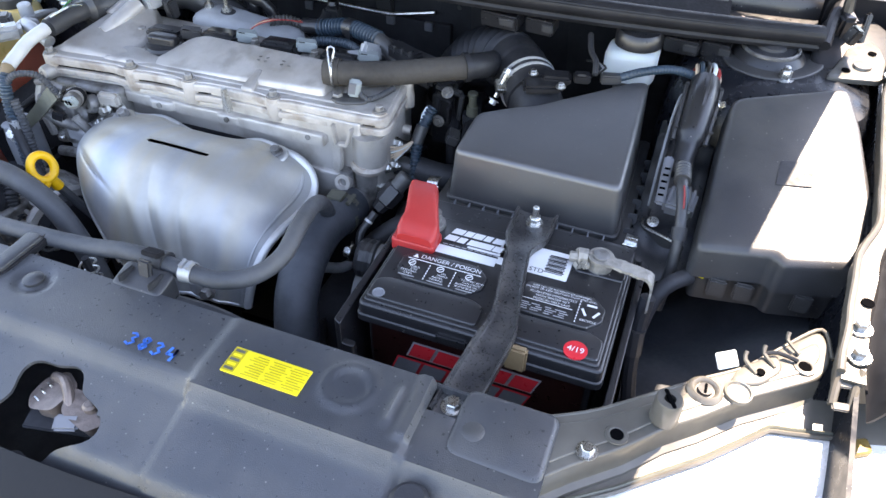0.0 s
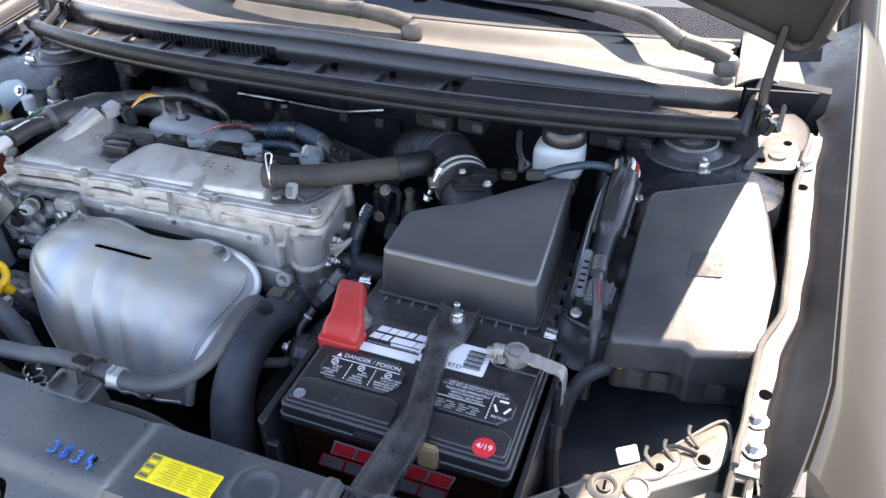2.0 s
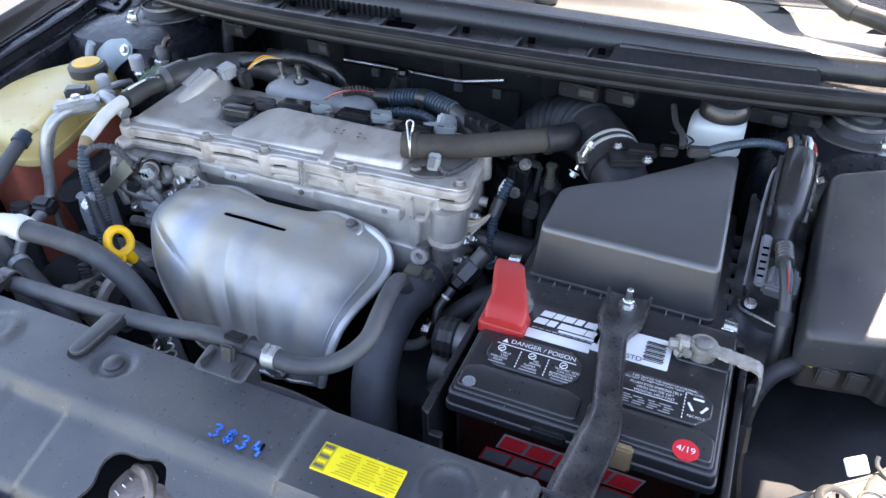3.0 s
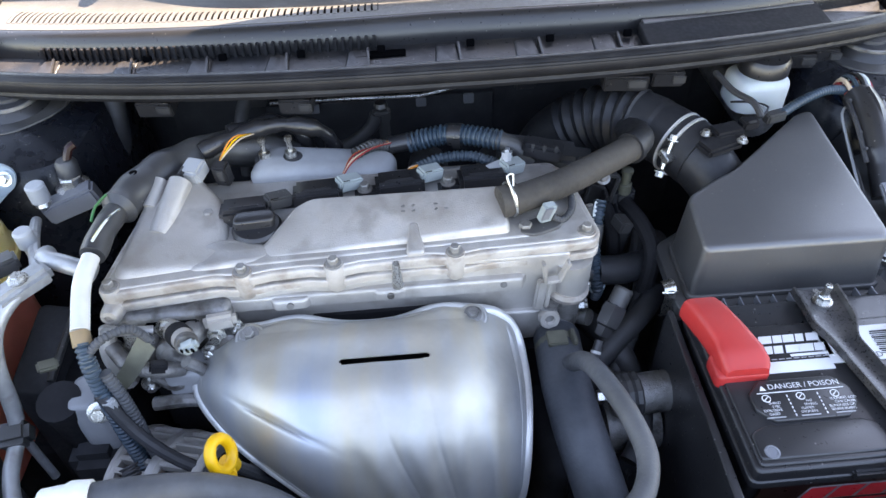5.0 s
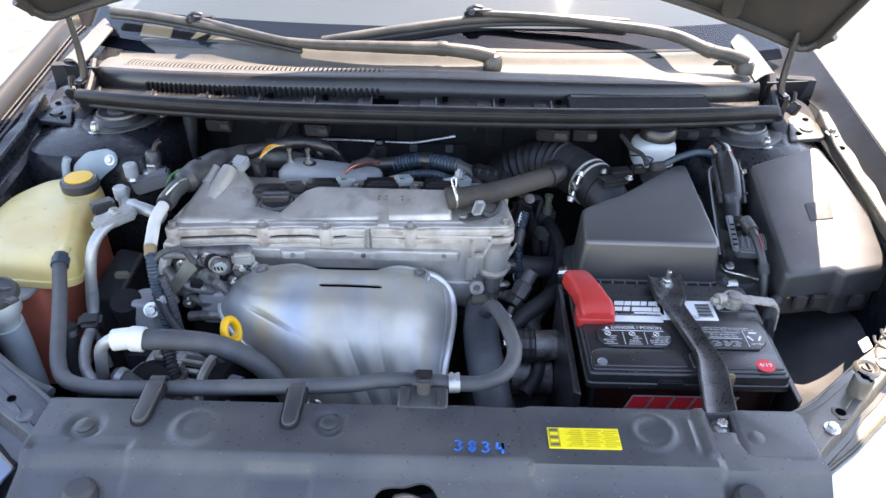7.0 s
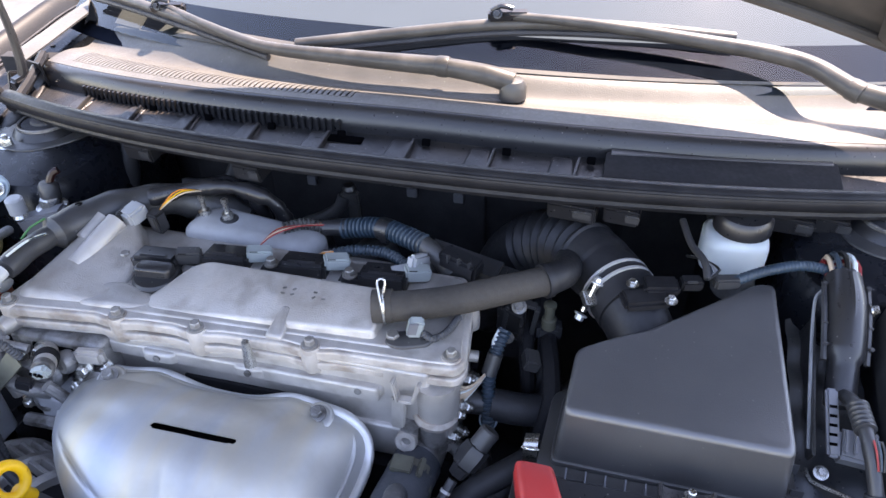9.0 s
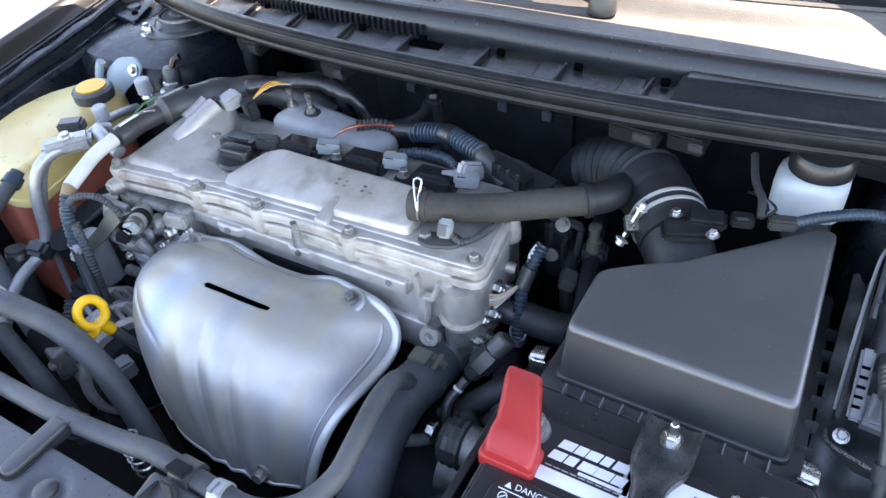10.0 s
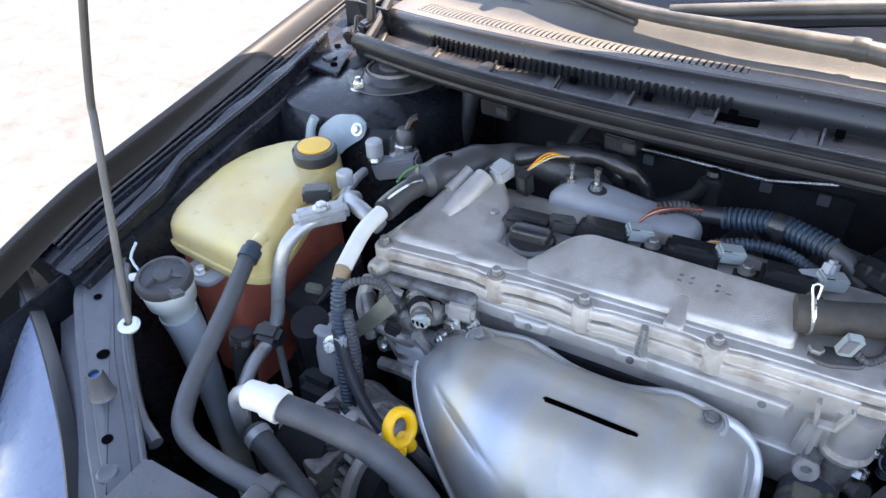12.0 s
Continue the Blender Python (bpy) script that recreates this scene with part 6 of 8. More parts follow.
# ---- engine ----
def engine():
    t = thing("engine", (-0.14, 0.56, 0.45), "four-cylinder engine with a dusty cast aluminium valve cover", "engine")
    # block is black, not alloy: the bay's shade is put into its colour
    part("block", box((-0.14, 0.60, 0.59), (0.44, 0.20, 0.30), 0.02), DEEP_BLACK, t)
    part("cylinder_head", block(rect(-0.335, 0.508, 0.066, 0.660), 0.73, 0.852, 0.006, 0.003), ALU, t)
    part("head_ledge", block(rect(-0.270, 0.500, 0.020, 0.52), 0.815, 0.830, 0.004, 0.003), ALU, t)
    # flat black plate stands in for the shade of the port gap
    part("port_shade", box((-0.125, 0.5065, 0.784), (0.130, 0.004, 0.022), 0.001), DEEP_BLACK, t)
    part("head_web", block(rect(-0.260, 0.503, 0.055, 0.52), 0.740, 0.778, 0.004, 0.003), ALU, t)
    # valve cover: flange, broad left hump, ridge along the front, valley with coils
    fy = lambda x: 0.499 + 0.011 * (x + 0.265) / 0.335
    fl = [(-0.376, 0.500), (-0.365, 0.489)]
    for bx in (-0.245, -0.160, -0.046):
        fl += [(bx - 0.024, fy(bx)), (bx - 0.012, fy(bx) - 0.0024), (bx + 0.012, fy(bx) - 0.0024), (bx + 0.024, fy(bx) + 0.0005)]
    fl += [(0.066, 0.510), (0.090, 0.512), (0.097, 0.524), (0.094, 0.545), (0.085, 0.612), (0.070, 0.640), (-0.300, 0.645), (-0.352, 0.640)]
    part("gasket", block(offset(fl, 0.0050), 0.8440, 0.8540, 0.006, 0.0005), VOID, t)
    part("cover_flange", block(fl, 0.8525, 0.8618, 0.006, 0.0026), ALU_TAN, t)
    part("flange_step", block(offset(fl, 0.0050), 0.8605, 0.8631, 0.006, 0.0020), ALU, t)
    part("head_rail", block(offset(fl, -0.0004), 0.8400, 0.8475, 0.006, 0.0020), ALU_TAN, t)
    part("rail_seam", block(offset(fl, 0.0060), 0.8350, 0.8405, 0.006, 0.0005), VOID, t)
    part("rail_lip", block(offset(fl, 0.0035), 0.8275, 0.8368, 0.006, 0.0025), ALU, t)
    for xa, xb in ((-0.330, -0.285), (-0.222, -0.190), (-0.125, -0.095), (-0.020, 0.020)):
        part("cast_pad", block([(xa, fy(xa) - 0.0065), (xb, fy(xb) - 0.0065), (xb + 0.006, fy(xb) + 0.006), (xa - 0.006, fy(xa) + 0.006)], 0.8180, 0.8290, 0.006, 0.0035), ALU, t)
        part("pad_hole", lathe([(0.0035, 0), (0.0035, 0.002), (0.001, 0.002)], ((xa + xb) / 2, fy(xa) - 0.0062, 0.824), (0, -1, 0.1), 12), ALU_DARK, t)
    hump = [(-0.366, 0.505), (-0.270, 0.512), (-0.262, 0.560), (-0.272, 0.600), (-0.305, 0.640), (-0.345, 0.632)]
    part("chain_cover", block(hump, 0.858, lambda x, y: 0.868 + 0.14 * (y - 0.505) - 0.006 * math.exp(-((x + 0.268) / 0.03) ** 2), 0.014, 0.009, 0.005, steps=5, seg=6), ALU, t)
    part("saddle", block([(-0.300, 0.508), (-0.240, 0.513), (-0.215, 0.522), (-0.222, 0.540), (-0.268, 0.548), (-0.300, 0.540)], 0.857, lambda x, y: 0.8655 + 0.05 * (y - 0.51) + 0.003 * math.cos((x + 0.26) * 60), 0.012, 0.006, 0.004, steps=4), ALU, t)
    ridge = [(-0.250, 0.520), (-0.225, 0.5185), (0.009, 0.530), (0.007, 0.580), (-0.182, 0.581), (-0.200, 0.570), (-0.226, 0.540)]
    rz = lambda x, y: 0.870 + 0.24 * (y - 0.52) - 0.012 * max(0, min(1, (-0.195 - x) / 0.05))
    part("cover_ridge", block(ridge, 0.857, rz, 0.007, 0.004, 0.003), ALU, t)
    part("ridge_step", block([(-0.256, 0.511), (0.030, 0.523), (0.030, 0.545), (-0.256, 0.545)], 0.856, 0.8645, 0.004, 0.003), ALU, t)
    part("ridge_boss", block([(-0.092, 0.510), (-0.074, 0.510), (-0.078, 0.545), (-0.088, 0.545)], 0.857, lambda x, y: 0.866 + 0.25 * (y - 0.51), 0.004, 0.003), ALU, t)
    for k in range(7):
        part("cast_mark", box((-0.092 + 0.010 * (k % 4) + (0.012 if k % 4 > 1 else 0), 0.556 + 0.006 * (k // 4), rz(-0.08, 0.556 + 0.006 * (k // 4)) + 0.0003), (0.004, 0.002, 0.0012), 0.0004, (13, 0, 25 * (k % 3))), ALU_DARK, t)
    part("valley", block(rect(-0.30, 0.575, 0.080, 0.640), 0.850, 0.8555, 0.006, 0.002), ALU, t)
    part("solenoid_boss", tube([(-0.330, 0.560, 0.866), (-0.322, 0.590, 0.877), (-0.315, 0.618, 0.886)], 0.0118, 18), ALU, t)
    part("solenoid_rib", tube([(-0.343, 0.592, 0.876), (-0.338, 0.614, 0.884), (-0.336, 0.622, 0.887)], 0.0080, 14), ALU, t)
    part("solenoid_plug", box((-0.303, 0.632, 0.889), (0.022, 0.024, 0.018), 0.003, (10, 0, -20)), GREY_PL, t)
    part("plug_lock", box((-0.313, 0.626, 0.890), (0.006, 0.014, 0.014), 0.002, (10, 0, -20)), PLASTIC, t)
    for x, y in ((-0.364, 0.498), (-0.245, 0.505), (-0.160, 0.506), (-0.046, 0.510), (0.083, 0.526), (0.082, 0.603)):
        part("boss", lathe([(0.0085, -0.014), (0.0098, -0.010), (0.0102, 0.013), (0.0090, 0.0155)], (x, y, 0.848), n=18), ALU_TAN, t)
        part("bolt", bolt((x, y, 0.8638), r=0.0050, h=0.0060), DULL_BOLT, t)
    part("bolt", bolt((0.025, 0.536, 0.862), r=0.0065, h=0.006), DULL_BOLT, t)
    part("stud", tube([(-0.102, 0.494, 0.840), (-0.102, 0.494, 0.870)], lambda s: 0.0058 if s < 0.010 else 0.0035, 10, 0.002, False), STEEL, t)
    part("sensor_plug", box((0.046, 0.540, 0.878), (0.014, 0.010, 0.022), 0.002, (12, 10, 24)), PLUG_GREY, t, "pale grey sensor plug")
    part("plug_lever", box((0.0455, 0.5345, 0.880), (0.009, 0.002, 0.016), 0.0006, (12, 10, 24)), CLIP_GREY, t)
    part("sensor_base", block([(0.018, 0.526), (0.034, 0.522), (0.060, 0.532), (0.064, 0.545), (0.052, 0.552), (0.022, 0.542)], 0.858, 0.8665, 0.008, 0.002), PLASTIC, t)
    part("sensor_wire", tube([(0.052, 0.540, 0.872), (0.062, 0.540, 0.867), (0.073, 0.552, 0.868), (0.078, 0.575, 0.866)], ribbed(0.0034, 0.003), 10, 0.0009), RUBBER_GREY, t)
    # oil filler cap
    part("oil_cap", lathe([(0.0245, 0), (0.0245, 0.009), (0.022, 0.012), (0.017, 0.0125), (0.001, 0.0125)], (-0.236, 0.562, 0.859), n=32), PLASTIC_SMOOTH, t, "black oil filler cap")
    part("oil_cap_grip", block([(-0.257, 0.553), (-0.217, 0.556), (-0.218, 0.573), (-0.256, 0.571)], 0.866, 0.8815, 0.006, 0.003), PLASTIC_SMOOTH, t)
    # coils
    for x, y in ((-0.285, 0.582), (-0.214, 0.602), (-0.130, 0.608), (-0.044, 0.609)):
        c = part("ignition_coil", box((x + 0.036, y + 0.004, 0.865), (0.050, 0.030, 0.026), 0.004, (-8, 0, 4)), PLASTIC_SMOOTH, t, "black ignition coil")
        part("coil_tab", box((x + 0.003, y, 0.860), (0.028, 0.020, 0.016), 0.004), PLASTIC_SMOOTH, c)
        part("coil_ridge", box((x + 0.036, y - 0.002, 0.8790), (0.030, 0.004, 0.003), 0.001, (-8, 0, 4)), PLASTIC_SMOOTH, c)
        part("coil_bolt", bolt((x, y, 0.8680), r=0.0052, h=0.006), DULL_BOLT, c)
        part("coil_plug", box((x + 0.068, y + 0.012, 0.874), (0.026, 0.016, 0.014), 0.002, (0, 12, 30)), PLUG_GREY if x > -0.25 else PLASTIC, c)
        part("plug_slot", box((x + 0.066, y + 0.0055, 0.8815), (0.008, 0.003, 0.0012), 0, (0, 12, 30)), VOID, c)
    # intake plenum behind
    part("plenum", block([(-0.256, 0.636), (-0.100, 0.642), (-0.094, 0.684), (-0.238, 0.692)], 0.78, lambda x, y: 0.880 - 0.09 * (x + 0.25), 0.018, 0.014, steps=5), INTAKE, t, "pale grey intake plenum")
    for x, y in ((-0.236, 0.664), (-0.208, 0.664)):
        part("grommet", lathe([(0.012, 0), (0.012, 0.003), (0.009, 0.005)], (x, y, 0.872), n=16), RUBBER, t)
        part("stud", lathe([(0.0065, 0), (0.0065, 0.007), (0.0030, 0.008), (0.0028, 0.020), (0.0042, 0.021), (0.0042, 0.025), (0.002, 0.026)], (x, y, 0.876), n=10), STEEL, t)
    for k in range(4):
        x = -0.23 + k * 0.085
        part("intake_runner", tube([(x, 0.66, 0.80), (x, 0.70, 0.815), (x, 0.74, 0.79), (x, 0.75, 0.72)], 0.024, 14), PLASTIC, t)
    # right end: bracket, water outlet, studs
    part("lifting_eye", lathe([(0.0042, -0.004), (0.0105, -0.004), (0.0108, 0.003), (0.0098, 0.005), (0.0052, 0.005), (0.0042, -0.004)], (0.0465, 0.4935, 0.7765), (0.05, -1, 0.35), 24), ALU, t, "pale cast ring with a bolt hole")
    part("eye_hole", lathe([(0.0044, 0), (0.0044, 0.002)], (0.0465, 0.4965, 0.7755), (0.05, -1, 0.35), 14), VOID, t)
    part("eye_neck", tube([(0.048, 0.502, 0.790), (0.047, 0.500, 0.772), (0.050, 0.502, 0.756)], 0.009, 12), ALU_DARK, t)
    # open U of the hanger with its stem
    for c, s, r in (((0.0385, 0.4965, 0.8400), (0.0038, 0.009, 0.026), (0, -8, 0)), ((0.0575, 0.4965, 0.8400), (0.0038, 0.009, 0.026), (0, 18, 0)), ((0.0465, 0.4965, 0.8285), (0.0160, 0.009, 0.0040), (0, -6, 0)), ((0.0440, 0.4975, 0.8100), (0.0040, 0.009, 0.036), (0, 4, 0))):
        part("hanger_edge", box(c, s, 0.0012, r), ALU, t)
    part("hanger_web", box((0.0375, 0.500, 0.806), (0.012, 0.006, 0.042), 0.002, (0, 5, 0)), ALU, t)
    part("end_casting", block(rect(0.040, 0.512, 0.086, 0.60), 0.745, 0.838, 0.012, 0.005), ALU, t)
    part("end_column", lathe([(0.020, -0.004), (0.021, 0.036)], (0.0700, 0.521, 0.800), n=24), ALU, t)
    part("end_collar", lathe([(0.018, 0), (0.0220, 0.003), (0.0228, 0.008), (0.020, 0.012)], (0.0680, 0.520, 0.786), (0.08, -0.05, 1), 24), ALU_TAN, t)
    part("end_stub", lathe([(0.014, 0), (0.015, 0.040)], (0.0670, 0.514, 0.750), n=20), ALU_DARK, t)
    part("side_stub", tube([(0.066, 0.583, 0.808), (0.094, 0.589, 0.804)], 0.0062, 12, smooth=False), ALU, t)
    part("hanger_arm", tube([(0.058, 0.580, 0.848), (0.066, 0.594, 0.846), (0.082, 0.606, 0.842)], 0.0055, 8), ALU, t)
    part("hanger_arm", tube([(0.062, 0.582, 0.834), (0.070, 0.594, 0.832), (0.084, 0.604, 0.828)], 0.0050, 8), ALU, t)
    part("hanger_pad", lathe([(0.0085, -0.014), (0.0090, 0.0), (0.008, 0.002)], (0.083, 0.606, 0.842), n=16), ALU, t)
    part("hanger_bolt", bolt((0.083, 0.606, 0.844), r=0.0058, h=0.008), STEEL, t)
    part("water_outlet", tube([(0.060, 0.560, 0.735), (0.058, 0.515, 0.742), (0.056, 0.478, 0.746)], 0.0215, 20), ALU_DARK, t)
    for q in ((0.084, 0.528, 0.785), (0.088, 0.545, 0.778), (0.086, 0.560, 0.800), (0.082, 0.520, 0.762), (0.086, 0.535, 0.752), (0.088, 0.580, 0.782)):
        part("bolt", bolt(q, (1, -0.2, 0.1), 0.006, 0.007, 0.004), STEEL, t)
    part("outlet_stub", tube([(0.070, 0.560, 0.768), (0.112, 0.566, 0.764)], 0.0125, 16, smooth=False), PLASTIC, t)
    part("stub_ring", tube([(0.072, 0.5602, 0.768), (0.078, 0.561, 0.7675)], 0.0145, 16, smooth=False), ALU_DARK, t)
    part("dark_stub", tube([(0.112, 0.566, 0.764), (0.150, 0.572, 0.758), (0.180, 0.592, 0.752), (0.20, 0.63, 0.74)], 0.0165, 14), RUBBER, t)
    part("temp_sensor", tube([(0.080, 0.530, 0.738), (0.096, 0.515, 0.746)], 0.009, 12), ALU_DARK, t)
    part("side_bracket", box((0.120, 0.634, 0.832), (0.024, 0.012, 0.004), 0.001, (0, 22, 0)), PLASTIC_SMOOTH, t)
    part("bracket_leg", box((0.131, 0.629, 0.796), (0.004, 0.014, 0.062), 0.001, (8, 0, 0)), PLASTIC_SMOOTH, t)
    part("bracket_web", box((0.118, 0.640, 0.795), (0.030, 0.004, 0.07), 0.001), PLASTIC_SMOOTH, t)
    part("brass_fitting", lathe([(0.0075, -0.016), (0.0075, -0.004), (0.0052, -0.003), (0.0052, 0.010), (0.0066, 0.011), (0.0066, 0.015), (0.003, 0.016)], (0.157, 0.640, 0.828), n=12), OLIVE, t, "dull brass fitting")
    part("fitting_block", box((0.157, 0.645, 0.804), (0.026, 0.020, 0.022), 0.004, (0, 0, 12)), DARK, t)
    for c, s in (((0.112, 0.636, 0.815), (0.005, 0.010, 0.052)), ((0.142, 0.636, 0.815), (0.005, 0.010, 0.052)), ((0.127, 0.636, 0.843), (0.035, 0.010, 0.005)), ((0.127, 0.636, 0.795), (0.035, 0.010, 0.005))):
        part("bracket_frame", box(c, s, 0.0015, (6, 8, 0)), PLASTIC, t)
    part("bracket_bolt", bolt((0.127, 0.630, 0.842), (0, -0.6, 0.8), 0.0052, 0.005), DULL_BOLT, t)
    part("bracket_bolt", bolt((0.116, 0.628, 0.800), (0, -1, 0.2), 0.0052, 0.005), DULL_BOLT, t)
    # timing side clutter at the left front
    part("vvt_body", tube([(-0.330, 0.492, 0.815), (-0.304, 0.462, 0.832), (-0.292, 0.446, 0.838)], lambda s: 0.0095 if s < 0.030 else 0.0105, 20), ALU, t)
    part("vvt_band", tube([(-0.306, 0.4645, 0.8305), (-0.298, 0.454, 0.835)], 0.0116, 20, smooth=False), DEEP_BLACK, t)
    part("vvt_cap", lathe([(0.0106, 0), (0.0106, 0.004), (0.0092, 0.006), (0.0045, 0.006), (0.0035, 0.010), (0.001, 0.010)], (-0.2930, 0.4475, 0.8376), (0.35, -0.8, 0.30), 20), ALU_DARK, t)
    for q, r in (((-0.352, 0.474, 0.790), 0.020), ((-0.318, 0.470, 0.800), 0.016), ((-0.268, 0.476, 0.792), 0.017), ((-0.300, 0.468, 0.770), 0.014)):
        part("boss", lathe([(r, -0.02), (r, 0.006), (r * 0.7, 0.012), (r * 0.3, 0.012)], q, (0.15, -1, 0.3), 18), ALU_DARK, t)
    part("pipe_stub", tube([(-0.372, 0.470, 0.812), (-0.352, 0.450, 0.808), (-0.325, 0.448, 0.800), (-0.310, 0.456, 0.790)], 0.0075, 12), ALU_DARK, t)
    part("lower_case", box((-0.315, 0.51, 0.70), (0.10, 0.05, 0.13), 0.01), DARK, t)
    part("front_case", block(rect(-0.372, 0.484, -0.262, 0.52), 0.765, 0.834, 0.012, 0.006), ALU_DARK, t)
    part("case_slot", box((-0.316, 0.4835, 0.822), (0.050, 0.004, 0.010), 0.002), VOID, t)
    part("case_web", box((-0.270, 0.480, 0.826), (0.030, 0.012, 0.018), 0.004, (0, 0, 8)), ALU, t)
    for q in ((-0.352, 0.476, 0.815), (-0.318, 0.474, 0.830), (-0.276, 0.476, 0.812), (-0.362, 0.474, 0.778)):
        part("bolt", bolt(q, (0, -1, 0.2), 0.006, 0.008), STEEL, t)
    plate = [Vector(q) for q in ((-0.392, 0.420, 0.776), (-0.372, 0.426, 0.792), (-0.350, 0.436, 0.812), (-0.328, 0.452, 0.838))]
    bm = bmesh.new()
    rr = []
    for q, w in zip(plate, (0.0065, 0.0065, 0.008, 0.010)):
        a, n = Vector((-0.55, 0.25, 0.80)) * w, Vector((0.25, -0.80, 0.50)) * 0.0016
        rr.append([q + a + n, q - a + n, q - a - n, q + a - n])
    loft(bm, rr)
    part("olive_stay", bm, OLIVE, t, "olive plated flat stay")
    part("stay_end", box((-0.384, 0.426, 0.780), (0.018, 0.014, 0.018), 0.003, (0, 30, 0)), OLIVE, t)
    part("stay_bolt", bolt((-0.380, 0.418, 0.785), (0.2, -0.8, 0.5), 0.007, 0.008), STEEL, t)
    part("case_rib", tube([(-0.372, 0.478, 0.83), (-0.378, 0.470, 0.80), (-0.370, 0.468, 0.76)], 0.008, 10), ALU, t)
    rnd = random.Random(7)
    for x, y, z, r, m in ((-0.366, 0.482, 0.842, 0.008, 0), (-0.342, 0.478, 0.800, 0.011, 0), (-0.330, 0.474, 0.782, 0.008, 1), (-0.300, 0.474, 0.815, 0.010, 0), (-0.284, 0.470, 0.796, 0.007, 1), (-0.262, 0.478, 0.780, 0.010, 0),
                          (-0.276, 0.470, 0.765, 0.008, 0), (-0.318, 0.462, 0.758, 0.010, 0), (-0.348, 0.462, 0.765, 0.008, 1), (-0.258, 0.486, 0.812, 0.006, 1), (-0.372, 0.476, 0.806, 0.007, 1), (-0.290, 0.480, 0.742, 0.012, 0)):
        d = (rnd.uniform(-0.3, 0.3), -1, rnd.uniform(0.0, 0.5))
        if m:
            part("bolt", bolt((x, y, z), d, r * 0.8, r * 0.9, 0.004), STEEL, t)
        else:
            part("boss", lathe([(r * 1.3, -0.012), (r * 1.2, 0.0), (r, 0.004), (r * 0.55, 0.005), (r * 0.5, 0.002)], (x, y, z), d, 18), ALU_DARK if rnd.random() < 0.5 else ALU, t)
    for pts, r, m in (([(-0.372, 0.470, 0.834), (-0.350, 0.462, 0.842), (-0.326, 0.466, 0.836)], 0.0045, ALU_DARK), ([(-0.345, 0.466, 0.772), (-0.322, 0.452, 0.770), (-0.300, 0.458, 0.780)], 0.0055, ALU_DARK),
                      ([(-0.300, 0.446, 0.812), (-0.290, 0.452, 0.790), (-0.292, 0.460, 0.765)], 0.0060, ALU_DARK), ([(-0.264, 0.478, 0.800), (-0.262, 0.474, 0.775), (-0.272, 0.470, 0.745)], 0.0045, PLASTIC)):
        part("cast_web", tube(pts, r, 10), m, t)
    part("dark_clip", box((-0.326, 0.446, 0.808), (0.016, 0.010, 0.012), 0.002, (0, 20, 15)), PLASTIC_SMOOTH, t)
    part("vvt_plug", box((-0.288, 0.4385, 0.841), (0.016, 0.010, 0.014), 0.003, (20, -10, 20)), PLUG_GREY, t)
    for k in range(3):
        part("plug_slot", box((-0.2925 + 0.0045 * k, 0.4330, 0.8425), (0.0018, 0.002, 0.006), 0, (20, -10, 20)), VOID, t)
    part("under_boss", block(rect(-0.330, 0.448, -0.285, 0.482), 0.74, 0.790, 0.010, 0.006), INTAKE, t)
    return t


engine()


# ---- exhaust heat shield ----
def along(keys, v):
    """A smooth curve through keys of (v, x, y, z)."""
    for i in range(len(keys) - 1):
        if v <= keys[i + 1][0] or i == len(keys) - 2:
            break
    a, b = keys[i], keys[i + 1]
    s = (v - a[0]) / (b[0] - a[0])

    def slope(k):
        lo, hi = keys[max(0, k - 1)], keys[min(len(keys) - 1, k + 1)]
        return (Vector(hi[1:]) - Vector(lo[1:])) / (hi[0] - lo[0]) * (b[0] - a[0])
    p, q = Vector(a[1:]), Vector(b[1:])
    return (2 * s ** 3 - 3 * s * s + 1) * p + (s ** 3 - 2 * s * s + s) * slope(i) + (3 * s * s - 2 * s ** 3) * q + (s ** 3 - s * s) * slope(i + 1)


EDGE_L = [(0, -0.262, 0.486, 0.806), (0.15, -0.291, 0.480, 0.788), (0.3, -0.302, 0.455, 0.771), (0.42, -0.292, 0.430, 0.763), (0.55, -0.255, 0.388, 0.757), (0.7, -0.201, 0.347, 0.747), (0.85, -0.155, 0.325, 0.70), (1, -0.138, 0.318, 0.62)]
EDGE_R = [(0, -0.014, 0.494, 0.797), (0.15, 0.008, 0.489, 0.776), (0.3, 0.0145, 0.468, 0.757), (0.42, 0.0125, 0.420, 0.760), (0.55, 0.006, 0.378, 0.757), (0.7, 0.0, 0.348, 0.726), (0.85, -0.008, 0.337, 0.675), (1, -0.012, 0.335, 0.60)]
CENTRE = [(0, 0, 0.492, 0.789), (0.07, 0, 0.472, 0.815), (0.15, 0, 0.448, 0.828), (0.3, 0, 0.4125, 0.8355), (0.42, 0, 0.377, 0.829), (0.55, 0, 0.345, 0.802), (0.7, 0, 0.322, 0.752), (0.85, 0, 0.312, 0.70), (1, 0, 0.310, 0.61)]


